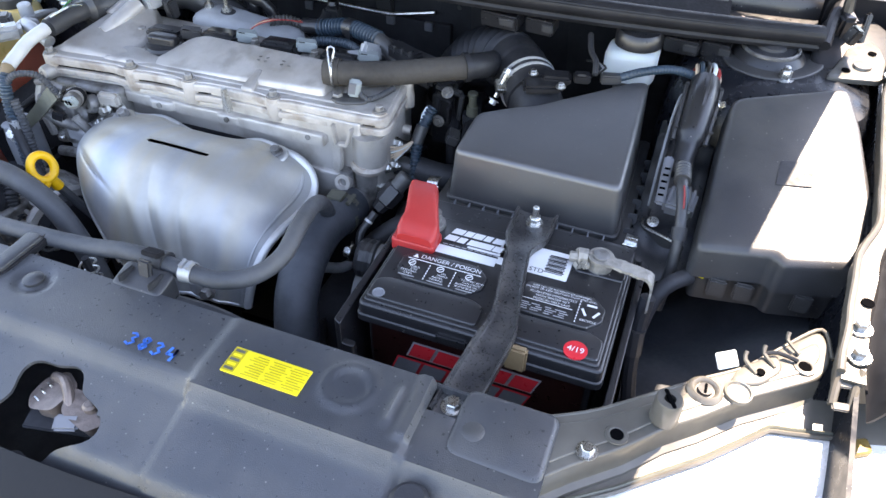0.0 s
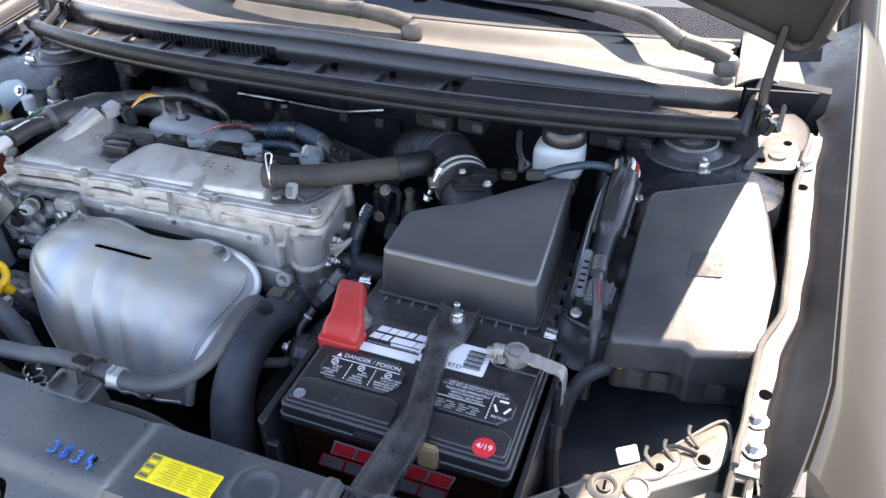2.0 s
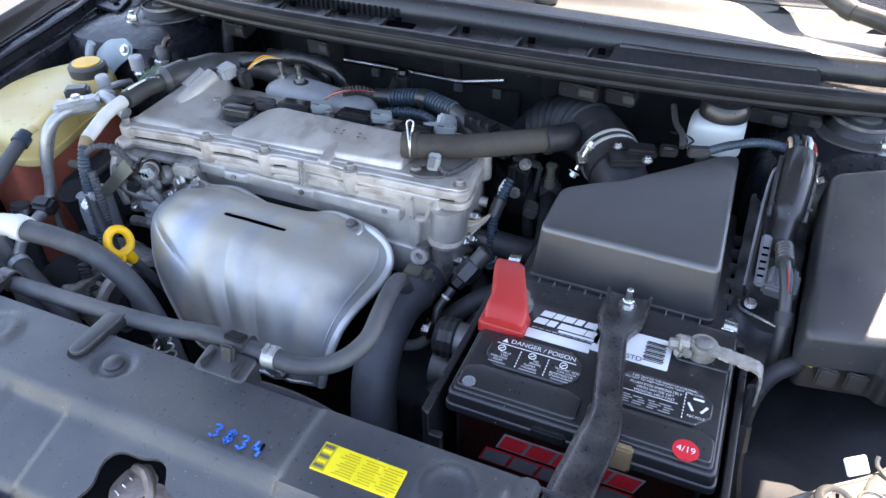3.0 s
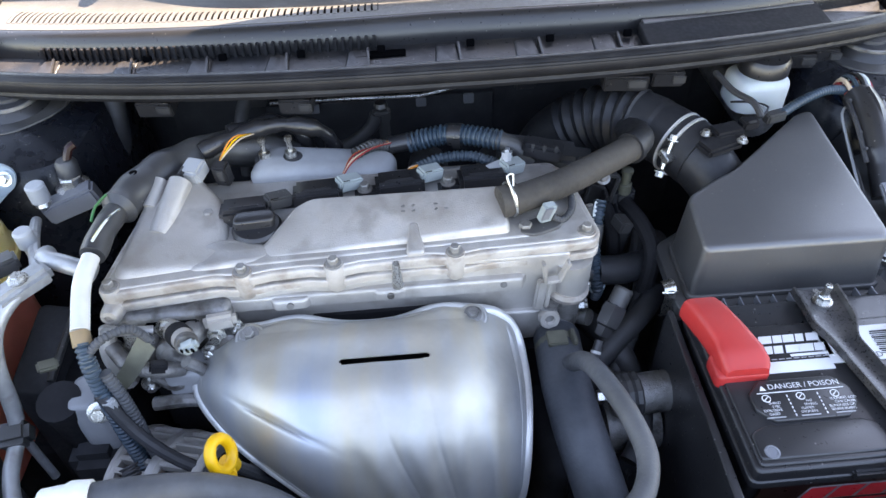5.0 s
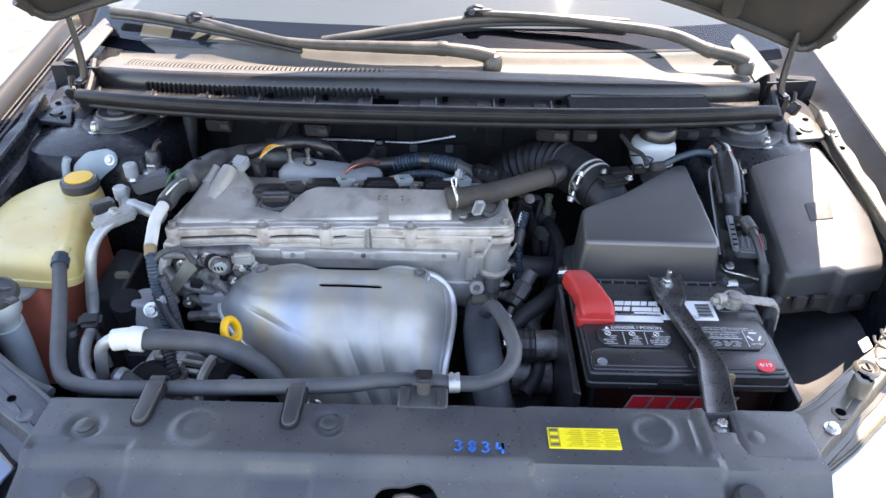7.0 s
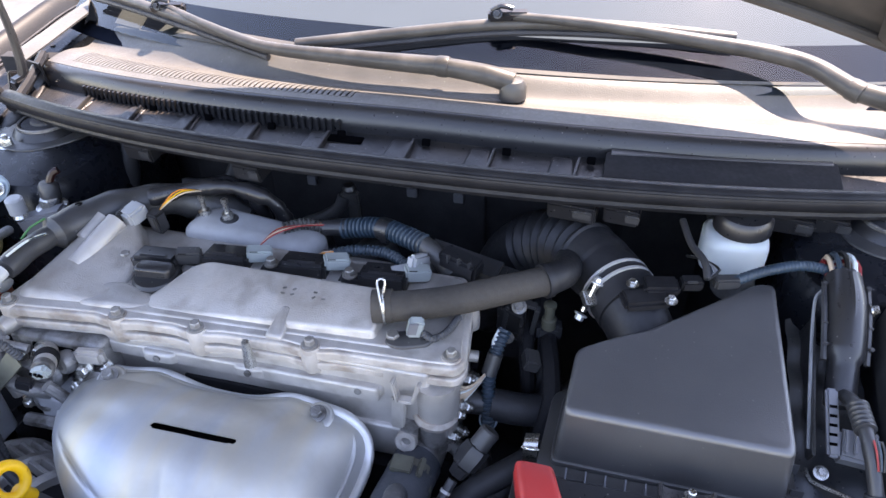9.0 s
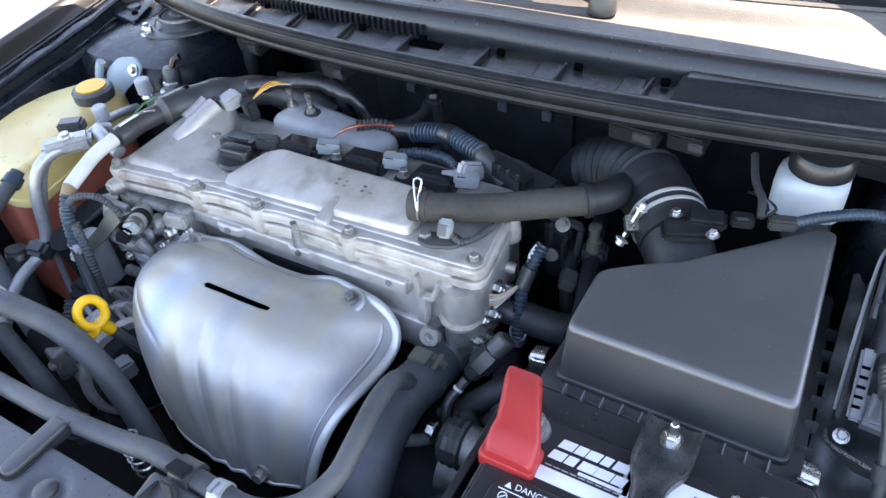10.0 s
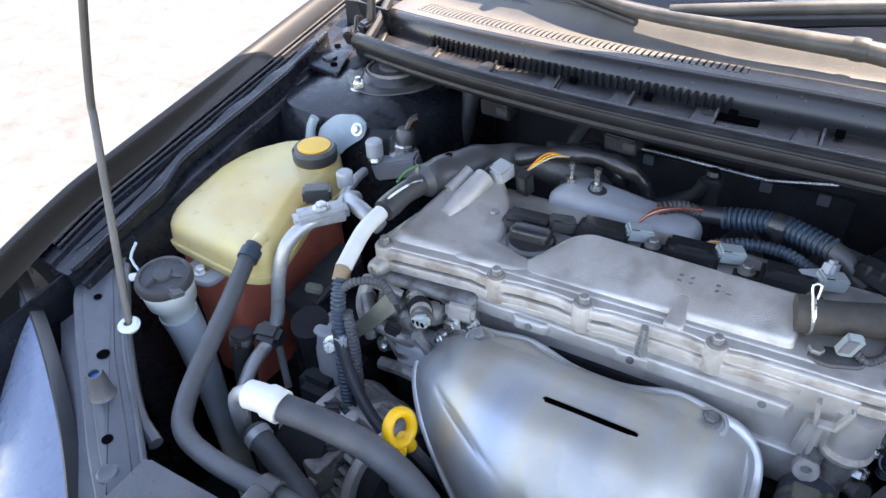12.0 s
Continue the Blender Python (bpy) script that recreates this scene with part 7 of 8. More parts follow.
def shield_fn(u, v):
    l, r, c = along(EDGE_L, v), along(EDGE_R, v), along(CENTRE, v)
    e = u * 2 - 1
    edge = l if e < 0 else r
    w = abs(e) ** 3.4
    x = l.x + (r.x - l.x) * u
    y, z = c.y + (edge.y - c.y) * w, c.z + (edge.z - c.z) * w
    front = min(1, max(0, (v - 0.30) / 0.16)) * max(0.0, 1 - 1.2 * max(0.0, v - 0.6)) * (1 - w)
    for uc, uw, h in ((0.47, 0.045, 0.0034), (0.615, 0.040, 0.0040), (0.755, 0.036, 0.0042), (0.875, 0.030, 0.0034)):
        y -= front * h * math.exp(-((u - uc + 0.05 * (v - 0.5)) / uw) ** 2)
    for uc in (0.545, 0.69):
        y += front * 0.0012 * math.exp(-((u - uc + 0.05 * (v - 0.5)) / 0.010) ** 2)
    # one crease and a shallow oval dent on the shoulder
    z -= 0.0060 * math.exp(-((u - 0.24 - 1.3 * (v - 0.46)) / 0.020) ** 2 - ((v - 0.46) / 0.050) ** 2)
    z -= 0.0035 * math.exp(-((u - 0.29) / 0.09) ** 2 - ((v - 0.29) / 0.06) ** 2)
    z += 0.017 * (math.exp(-((u - 0.24) / 0.11) ** 2) + math.exp(-((u - 0.80) / 0.11) ** 2)) * max(0, 1 - v / 0.10)
    return Vector((x, y, z))


def heat_shield():
    t = thing("heat_shield", (-0.135, 0.40, 0.62), "bright pressed steel exhaust heat shield with a blue-gold sheen", "heat shield")
    bm = bmesh.new()
    nu, nv, low_end = 150, 160, 0.81
    us = [i / nu for i in range(nu + 1)]
    SX, SL, SV, SW = -0.117, 0.0365, 0.302, 0.0125      # slot: middle, half length, level, half width (of v)
    K = 0.003 / SW

    def slot_gap(x, v):
        """Distance outside the rounded slot, in metres, and the nearest point of its outline."""
        px, pv = x - SX, (v - SV) * K
        cx = max(-SL, min(SL, px))
        d = math.hypot(px - cx, pv)
        q = (cx + (px - cx) / d * 0.003, pv / d * 0.003) if d > 1e-9 else (px, 0.003)
        return d - 0.003, (SX + q[0], SV + q[1] / K)

    def vert(u, v):
        p = shield_fn(u, v)
        gap, q = slot_gap(p.x, v)
        if abs(gap) < 0.0011:
            p2 = shield_fn(u + (q[0] - p.x) / 0.30, q[1])
            return p2
        return p
    g = [[bm.verts.new(vert(u, low_end * j / nv)) for j in range(nv + 1)] for u in us]
    for i in range(nu):
        for j in range(nv):
            v = low_end * (j + 0.5) / nv
            if slot_gap(shield_fn((i + 0.5) / nu, v).x, v)[0] < -0.0002:
                continue
            bm.faces.new((g[i][j], g[i + 1][j], g[i + 1][j + 1], g[i][j + 1]))
    bmesh.ops.delete(bm, geom=[v for v in bm.verts if not v.link_faces], context="VERTS")
    bmesh.ops.recalc_face_normals(bm, faces=bm.faces)
    bmesh.ops.solidify(bm, geom=bm.faces[:], thickness=0.0015)
    part("shell", bm, SHIELD, t, smooth=60)
    # one rolled edge: up one side, along the top, down the other
    rim = [shield_fn(0, low_end * (1 - k / 24)) for k in range(24)] + [shield_fn(k / 30, 0) for k in range(31)] + [shield_fn(1, low_end * k / 24) for k in range(1, 25)]
    for _ in range(4):
        rim = [rim[0]] + [rim[k] * 0.5 + (rim[k - 1] + rim[k + 1]) * 0.25 for k in range(1, len(rim) - 1)] + [rim[-1]]
    part("rolled_edge", tube(rim, 0.0058, 12), RIM, t)
    step = [shield_fn(0.030, low_end * (1 - k / 24)) for k in range(22)] + [shield_fn(0.04 + 0.92 * k / 30, 0.030) for k in range(31)] + [shield_fn(0.970, low_end * k / 24) for k in range(3, 25)]
    for _ in range(6):
        step = [step[0]] + [step[k] * 0.5 + (step[k - 1] + step[k + 1]) * 0.25 for k in range(1, len(step) - 1)] + [step[-1]]
    part("inner_step", tube(step, 0.0034, 10), SHIELD, t)
    part("lower_edge", tube([shield_fn(k / 20, low_end) for k in range(21)], 0.0030, 8), SHIELD, t)
    part("lower_bolt", bolt(shield_fn(0.80, low_end - 0.03) + Vector((0, -0.001, 0)), (0.1, -1, 0.2), 0.0065, 0.008), ALU_DARK, t)
    for u0, v0 in ((0.14, 0.105), (0.885, 0.085)):
        x, y, z = shield_fn(u0, v0) + Vector((0, 0, 0.003))
        part("washer", lathe([(0.015, 0), (0.0135, 0.0022), (0.0115, 0.0026), (0.0105, 0.0018), (0.006, 0.0022)], (x, y, z - 0.004), (0, -0.25, 1), 26), SHIELD, t)
        part("bolt", bolt((x, y, z), (0, -0.25, 1), 0.0058, 0.006), ALU_DARK, t)
    # black in colour, so that the gap under the shell reads as shade
    part("inner_manifold", box((-0.14, 0.42, 0.70), (0.20, 0.14, 0.20), 0.03), DEEP_BLACK, t)
    part("manifold_neck", tube([(-0.14, 0.40, 0.62), (-0.14, 0.40, 0.42)], 0.05, 16, smooth=False), DEEP_BLACK, t)
    return t


heat_shield()

# ---- radiator hoses ----
t = thing("radiator_hose", (0.07, 0.40, 0.70), "thick black upper radiator hose with a spring clamp", "hose")
part("hose", tube([(0.056, 0.492, 0.746), (0.054, 0.462, 0.750), (0.052, 0.425, 0.756), (0.055, 0.380, 0.750), (0.064, 0.338, 0.730), (0.078, 0.305, 0.685), (0.088, 0.285, 0.62), (0.09, 0.28, 0.55)], 0.0240, 26), HOSE, t)
for o in (0.462, 0.474):
    part("spring_clamp", lathe([(0.0218, -0.004), (0.0238, -0.004), (0.0238, 0.004), (0.0218, 0.004), (0.0218, -0.004)], (0.0545, o, 0.7490), (0, 1, -0.05), 26), OLIVE, t)
part("clamp_ear", box((0.050, 0.468, 0.7745), (0.020, 0.018, 0.005), 0.001), OLIVE, t)
part("clamp_ear", box((0.066, 0.470, 0.770), (0.005, 0.020, 0.010), 0.001, (0, 30, 0)), OLIVE, t)

t = thing("bypass_hose", (-0.1, 0.25, 0.82), "grey dusty coolant hose clipped along the cover", "hose")
part("hose", tube([(-0.497, 0.452, 0.846), (-0.492, 0.432, 0.840), (-0.470, 0.380, 0.833), (-0.447, 0.320, 0.824), (-0.432, 0.282, 0.816), (-0.412, 0.258, 0.813), (-0.372, 0.247, 0.815), (-0.300, 0.243, 0.820), (-0.220, 0.242, 0.825), (-0.160, 0.243, 0.827), (-0.100, 0.249, 0.826), (-0.060, 0.253, 0.830), (-0.020, 0.251, 0.832), (0.014, 0.250, 0.831), (0.045, 0.253, 0.829), (0.071, 0.270, 0.829), (0.083, 0.300, 0.831), (0.079, 0.335, 0.833), (0.070, 0.375, 0.827), (0.063, 0.408, 0.812), (0.058, 0.428, 0.788), (0.056, 0.436, 0.772)], 0.0088, 14), RUBBER_GREY, t)
part("sleeve_end", tube([(-0.018, 0.2505, 0.832), (-0.012, 0.2505, 0.832)], 0.0098, 14, smooth=False), RUBBER, t)
bm = lathe([(0.0088, -0.006), (0.0105, -0.006), (0.0105, 0.006), (0.0088, 0.006), (0.0088, -0.006)], (0.014, 0.250, 0.831), (1, 0.1, 0), 18)
box((0.011, 0.249, 0.842), (0.004, 0.010, 0.004), 0.0005, (0, 0, 0), bm)
box((0.018, 0.249, 0.842), (0.004, 0.010, 0.004), 0.0005, (0, 0, 0), bm)
part("spring_clamp", bm, PIPE, t, "bright spring clamp")
part("hose_end_clamp", lathe([(0.009, -0.006), (0.011, -0.006), (0.011, 0.006), (0.009, 0.006), (0.009, -0.006)], (-0.494, 0.440, 0.842), (0.2, -1, -0.3), 18), LOOM, t)
for x, y in ((-0.303, 0.214), (-0.152, 0.216)):
    arm = [(x - 0.009, 0.238), (x - 0.008, 0.188), (x - 0.004, 0.182), (x + 0.004, 0.182), (x + 0.008, 0.188), (x + 0.009, 0.238)]
    c = part("retainer", block(arm, 0.826, 0.8365, 0.005, 0.002), PLASTIC, t, "black clip arm")
    part("retainer_groove", block(offset(arm, -0.0025), 0.826, 0.8322, 0.006, 0.0008), DEEP_BLACK, c)
    part("retainer_loop", lathe([(0.0088, -0.008), (0.0115, -0.008), (0.0115, 0.008), (0.0088, 0.008), (0.0088, -0.008)], (x, 0.2425, 0.824), (1, 0, 0), 18), PLASTIC, c)
t = thing("hose_bracket", (-0.018, 0.235, 0.80), "black plastic hose bracket at the cover's rear edge", "bracket")
part("foot", block(rect(-0.045, 0.212, 0.008, 0.240), 0.790, lambda x, y: 0.834 - 0.2 * (0.226 - y) , 0.005, 0.003), PLASTIC, t)
part("upright", box((-0.018, 0.232, 0.840), (0.014, 0.006, 0.020), 0.002, (-15, 0, 0)), PLASTIC, t)
for sx in (-1, 1):
    part("foot_rib", box((-0.018 + sx * 0.016, 0.224, 0.836), (0.003, 0.020, 0.008), 0.001, (-8, 0, 0)), PLASTIC, t)
part("loop", lathe([(0.009, -0.010), (0.012, -0.010), (0.012, 0.010), (0.009, 0.010), (0.009, -0.010)], (-0.020, 0.251, 0.832), (1, 0, 0), 18), PLASTIC, t)
part("hook", box((-0.018, 0.246, 0.848), (0.018, 0.012, 0.005), 0.001, (-20, 0, 0)), DEEP_BLACK, t)

t = thing("overflow_pipe", (0.05, 0.24, 0.79), "thin black pipe under the coolant hose", "hose")
part("pipe", tube([(-0.06, 0.228, 0.805), (0.0, 0.232, 0.806), (0.04, 0.236, 0.802), (0.08, 0.232, 0.80), (0.105, 0.226, 0.795), (0.115, 0.215, 0.77)], 0.0065, 10), RUBBER, t)

t = thing("gearbox_housing", (0.11, 0.42, 0.45), "dark gearbox casting and starter below the hoses", "gearbox")
part("housing", block(rect(0.03, 0.39, 0.155, 0.62), 0.42, 0.655, 0.03, 0.02), DARK, t)
part("starter", tube([(0.122, 0.4216, 0.735), (0.158, 0.4245, 0.735)], 0.0205, 20, smooth=False), ALU_DARK, t, "grimy grey starter barrel")
part("starter_tip", lathe([(0.012, -0.020), (0.020, -0.018), (0.0235, -0.012), (0.0225, -0.008), (0.0240, -0.004), (0.0225, 0.0), (0.0240, 0.004), (0.022, 0.006)], (0.118, 0.4214, 0.735), (1, 0.05, 0), 12), PLASTIC, t, smooth=20)
part("starter_body", tube([(0.095, 0.425, 0.680), (0.150, 0.428, 0.680)], 0.030, 22, smooth=False), ALU_DARK, t)
part("starter_nut", bolt((0.092, 0.420, 0.738), (-1, 0, 0), 0.007, 0.008), STEEL, t)
part("lower_hose", tube([(0.10, 0.46, 0.72), (0.13, 0.43, 0.715), (0.128, 0.40, 0.70), (0.11, 0.375, 0.69)], 0.010, 12), RUBBER, t)
for k in range(5):
    part("fin", box((0.06 + k * 0.02, 0.395, 0.60), (0.006, 0.02, 0.09), 0.002), DARK, t)
part("dark_hose", tube([(0.10, 0.56, 0.70), (0.12, 0.50, 0.72), (0.135, 0.47, 0.70), (0.14, 0.44, 0.64)], 0.013, 12), RUBBER, t)

t = thing("heater_pipe", (0.07, 0.44, 0.69), "bent steel heater pipe with a black clip and hose", "pipe")
part("pipe", tube([(0.050, 0.408, 0.712), (0.058, 0.420, 0.703), (0.068, 0.432, 0.696), (0.077, 0.448, 0.697), (0.082, 0.462, 0.702)], 0.0065, 12), PIPE, t)
part("clip", box((0.081, 0.459, 0.703), (0.020, 0.014, 0.020), 0.002, (30, 10, 35)), PLASTIC_SMOOTH, t)
for d in (-0.008, 0.008):
    part("clip_ear", box((0.081 + d, 0.456 + d * 0.4, 0.716), (0.004, 0.008, 0.010), 0.001, (20, 10, 35)), PLASTIC_SMOOTH, t)
part("hose", tube([(0.083, 0.463, 0.702), (0.100, 0.478, 0.718), (0.121, 0.493, 0.733), (0.150, 0.515, 0.742), (0.18, 0.55, 0.74)], 0.0125, 14), RUBBER, t)
t = thing("coil_spring", (-0.147, 0.272, 0.70), "small dull steel coil spring under the hose bracket", "spring")
part("coil", tube([(-0.147 + 0.009 * math.cos(a), 0.272 + 0.009 * math.sin(a), 0.770 - 0.0009 * a / 0.5) for a in [k * 0.5 for k in range(62)]], 0.0013, 6, 0.003), STEEL, t)
part("pin", tube([(-0.147, 0.272, 0.775), (-0.147, 0.272, 0.42)], 0.004, 8, smooth=False), DARK, t)

t = thing("sensor_loom", (0.11, 0.57, 0.78), "blue-grey conduit with bare tan wires at the engine's end", "wiring", "conduits")
part("conduit", tube([(0.118, 0.602, 0.834), (0.114, 0.590, 0.822), (0.110, 0.578, 0.808), (0.109, 0.570, 0.790), (0.111, 0.560, 0.770), (0.113, 0.553, 0.752), (0.112, 0.555, 0.735)], ribbed(0.0064), 12, 0.0011), LOOM, t)
part("tape", tube([(0.1125, 0.584, 0.817), (0.1085, 0.573, 0.799)], 0.0080, 12, smooth=False), PLASTIC, t, "black tape")
for k in range(7):
    f = (k - 3) / 3
    part("wire", tube([(0.1075, 0.573, 0.803), (0.102, 0.561 - 0.001 * f, 0.800 + 0.003 * f), (0.095, 0.551 - 0.002 * f, 0.796 + 0.007 * f), (0.086, 0.545, 0.792 + 0.012 * f), (0.078, 0.546, 0.790 + 0.014 * f)], 0.0012, 6), COPPER if k % 4 else WHITE_PL, t)
for k in range(5):
    part("wire", tube([(0.1095, 0.584, 0.818), (0.1085 + 0.0008 * k, 0.590, 0.828), (0.112 + 0.0006 * k, 0.598 + 0.0006 * k, 0.836 + 0.0004 * k)], 0.0009, 6), WHITE_PL, t)
part("tie", tube([(0.1125 + 0.0085 * math.cos(a), 0.5535 + 0.004 * math.sin(a), 0.7535 + 0.0085 * math.sin(a)) for a in [radians(k * 30) for k in range(13)]], 0.0012, 6, 0.003), EAR, t)
t = thing("knock_sensor", (0.11, 0.49, 0.76), "black hexagonal sensor plug with a taped lead", "sensor")
ax = Vector((0.022, 0.024, 0.030)).normalized()
part("body", lathe([(0.008, -0.024), (0.0095, -0.014), (0.0125, -0.012), (0.0135, 0.004), (0.0125, 0.010), (0.008, 0.012)], (0.110, 0.490, 0.778), ax, 6), PLASTIC_SMOOTH, t, smooth=20)
part("socket", lathe([(0.010, 0), (0.010, 0.018), (0.008, 0.020)], Vector((0.110, 0.490, 0.778)) + ax * 0.010, ax, 14), PLASTIC, t)
part("lead", tube([(0.096, 0.474, 0.758), (0.090, 0.463, 0.748), (0.086, 0.452, 0.740), (0.088, 0.44, 0.72)], 0.0048, 10), PLASTIC, t)
part("marker_ring", tube([(0.0915, 0.4665, 0.751), (0.0905, 0.4645, 0.7492)], 0.0054, 10, smooth=False), TAPE, t)

t = thing("rear_loom", (0.15, 0.62, 0.70), "black sheathed cables hanging beside the air cleaner", "wiring")
for a, b, r, m in (((0.140, 0.615), (0.148, 0.605), 0.008, DEEP_BLACK), ((0.158, 0.628), (0.150, 0.620), 0.010, RUBBER), ((0.166, 0.600), (0.158, 0.585), 0.007, DEEP_BLACK), ((0.172, 0.565), (0.160, 0.545), 0.009, DEEP_BLACK)):
    part("cable", tube([(a[0] - 0.03, a[1] + 0.14, 0.760), (a[0] - 0.012, a[1] + 0.06, 0.800), (a[0], a[1], 0.785), (b[0], b[1], 0.70), (b[0] + 0.006, b[1], 0.55)], r, 10), m, t)
part("cross_hose", tube([(0.118, 0.47, 0.700), (0.135, 0.50, 0.722), (0.158, 0.535, 0.735), (0.175, 0.58, 0.735)], 0.011, 12), RUBBER, t)
part("plug", box((0.146, 0.600, 0.800), (0.016, 0.022, 0.014), 0.002, (0, 20, 15)), PLASTIC, t)

# ---- looms on top of the engine ----
t = thing("coil_loom", (-0.06, 0.66, 0.85), "blue-grey corrugated loom behind the ignition coils", "wiring", "conduits")
part("conduit", tube([(-0.082, 0.690, 0.864), (-0.065, 0.690, 0.868), (-0.030, 0.684, 0.876), (0.020, 0.664, 0.877)], ribbed(0.0105, 0.0055), 16, 0.0013), LOOM, t)
part("tape", tube([(-0.036, 0.6855, 0.875), (-0.022, 0.681, 0.8765)], 0.0125, 14, smooth=False), PLASTIC_SMOOTH, t)
part("clip", box((-0.029, 0.675, 0.872), (0.012, 0.008, 0.018), 0.002, (10, 0, -15)), PLASTIC_SMOOTH, t)
part("end_plug", box((0.062, 0.650, 0.872), (0.044, 0.022, 0.018), 0.003, (0, 6, -18)), PLASTIC_SMOOTH, t, "black plug")
for f in (-0.012, 0.0, 0.012):
    part("plug_rib", box((0.062 + f, 0.6405 - 0.3 * f, 0.879), (0.004, 0.004, 0.010), 0.001, (0, 6, -18)), PLASTIC, t)
part("conduit", tube([(0.014, 0.667, 0.877), (0.035, 0.658, 0.870), (0.050, 0.652, 0.855)], 0.0105, 14), PLASTIC, t)
part("conduit", tube([(-0.078, 0.640, 0.866), (-0.050, 0.650, 0.869), (-0.018, 0.650, 0.870), (0.010, 0.636, 0.868)], ribbed(0.0055), 12, 0.0012), LOOM, t)
part("conduit", tube([(-0.140, 0.660, 0.876), (-0.120, 0.675, 0.875), (-0.100, 0.686, 0.864)], ribbed(0.0060), 12, 0.0012), PLASTIC, t)
part("tape", tube([(-0.104, 0.685, 0.866), (-0.080, 0.690, 0.866)], 0.0098, 12), PLASTIC_SMOOTH, t)
for k, m in enumerate((REDWIRE, COPPER, BLACK_INK, REDWIRE, ORANGE)):
    part("wire", tube([(-0.152, 0.626 + 0.001 * k, 0.874), (-0.142, 0.640 + 0.003 * k, 0.880 + 0.001 * (k % 2)), (-0.122, 0.660 + 0.0025 * k, 0.881 - 0.001 * k), (-0.098, 0.682 + 0.001 * k, 0.872)], 0.0008, 6), m, t)
for k, m in enumerate((ORANGE, COPPER, BLACK_INK)):
    part("wire", tube([(-0.088, 0.626, 0.870), (-0.082, 0.632 + 0.002 * k, 0.872), (-0.070, 0.642, 0.869)], 0.0013, 6), m, t)
part("plug", box((0.008, 0.620, 0.871), (0.024, 0.016, 0.014), 0.002, (0, 0, 30)), GREY_PL, t)
part("wire", tube([(0.012, 0.626, 0.876), (0.020, 0.634, 0.884), (0.026, 0.630, 0.876)], 0.0013, 6), WHITE_PL, t)
part("stay", box((0.022, 0.640, 0.872), (0.010, 0.05, 0.020), 0.003, (-30, 0, -12)), GREY_PL, t)
part("mass", box((0.060, 0.665, 0.852), (0.09, 0.04, 0.03), 0.006, (0, 8, -8)), PLASTIC, t)
part("mass", box((0.100, 0.680, 0.835), (0.06, 0.03, 0.02), 0.006, (0, 8, -8)), PLASTIC, t)

t = thing("main_loom", (-0.30, 0.65, 0.86), "thick black sheathed loom crossing behind the engine", "wiring")
part("sheath", tube([(-0.378, 0.520, 0.884), (-0.374, 0.560, 0.886), (-0.360, 0.610, 0.884), (-0.330, 0.658, 0.880), (-0.290, 0.690, 0.874), (-0.250, 0.700, 0.862), (-0.21, 0.705, 0.845)], lambda s: (0.0115 if s < 0.062 else 0.0195) * (1 + 0.05 * math.sin(s * 150) + 0.05 * math.sin(s * 61)), 18), PLASTIC, t)
part("sheath_hole", lathe([(0.004, 0), (0.004, 0.0010), (0.001, 0.001)], (-0.357, 0.617, 0.9025), n=12), VOID, t)
part("inner_wire", tube([(-0.386, 0.558, 0.893), (-0.384, 0.572, 0.899), (-0.376, 0.586, 0.902)], 0.0013, 8), material("green_wire", (0.03, 0.16, 0.05), 0.5), t)
part("branch", tube([(-0.300, 0.660, 0.892), (-0.265, 0.680, 0.896), (-0.225, 0.700, 0.893), (-0.192, 0.706, 0.884), (-0.172, 0.712, 0.866), (-0.165, 0.716, 0.83)], lambda s: 0.009 * (1 + 0.18 * math.sin(s * 120) + 0.1 * math.sin(s * 310)), 12), PLASTIC_SMOOTH, t)
part("branch", tube([(-0.275, 0.690, 0.893), (-0.235, 0.712, 0.890), (-0.205, 0.716, 0.874), (-0.190, 0.720, 0.83)], lambda s: 0.008 * (1 + 0.2 * math.sin(s * 140 + 1) + 0.1 * math.sin(s * 290)), 12), PLASTIC_SMOOTH, t)
for k, m in enumerate((ORANGE, YELLOW_PL, COPPER)):
    part("wire", tube([(-0.280, 0.645, 0.888), (-0.272 + 0.003 * k, 0.655, 0.899), (-0.264 + 0.004 * k, 0.666, 0.904 - 0.001 * k), (-0.250 + 0.002 * k, 0.680, 0.897)], 0.0009, 6), m, t)
part("plug", box((-0.276, 0.634, 0.882), (0.016, 0.014, 0.026), 0.002, (8, 0, -15)), PLASTIC_SMOOTH, t)
part("plug_tab", box((-0.276, 0.6265, 0.884), (0.008, 0.003, 0.014), 0.001, (8, 0, -15)), PLASTIC, t)
part("tape", tube([(-0.378, 0.516, 0.885), (-0.379, 0.485, 0.881), (-0.372, 0.440, 0.870)], 0.0080, 14), TAPE, t, "white tape wrapping")
part("tan_tape", tube([(-0.3725, 0.4415, 0.8705), (-0.3700, 0.431, 0.862)], 0.0080, 14, smooth=False), BRASS_TAN, t)
part("conduit", tube([(-0.373, 0.444, 0.871), (-0.369, 0.428, 0.860), (-0.366, 0.418, 0.84), (-0.362, 0.410, 0.80), (-0.355, 0.400, 0.74), (-0.345, 0.39, 0.66)], ribbed(0.0066, 0.0045), 14, 0.0013), LOOM, t)
part("conduit", tube([(-0.366, 0.425, 0.858), (-0.352, 0.432, 0.868), (-0.335, 0.446, 0.862), (-0.326, 0.455, 0.835)], ribbed(0.0038, 0.0035), 12, 0.0010), RUBBER_GREY, t)
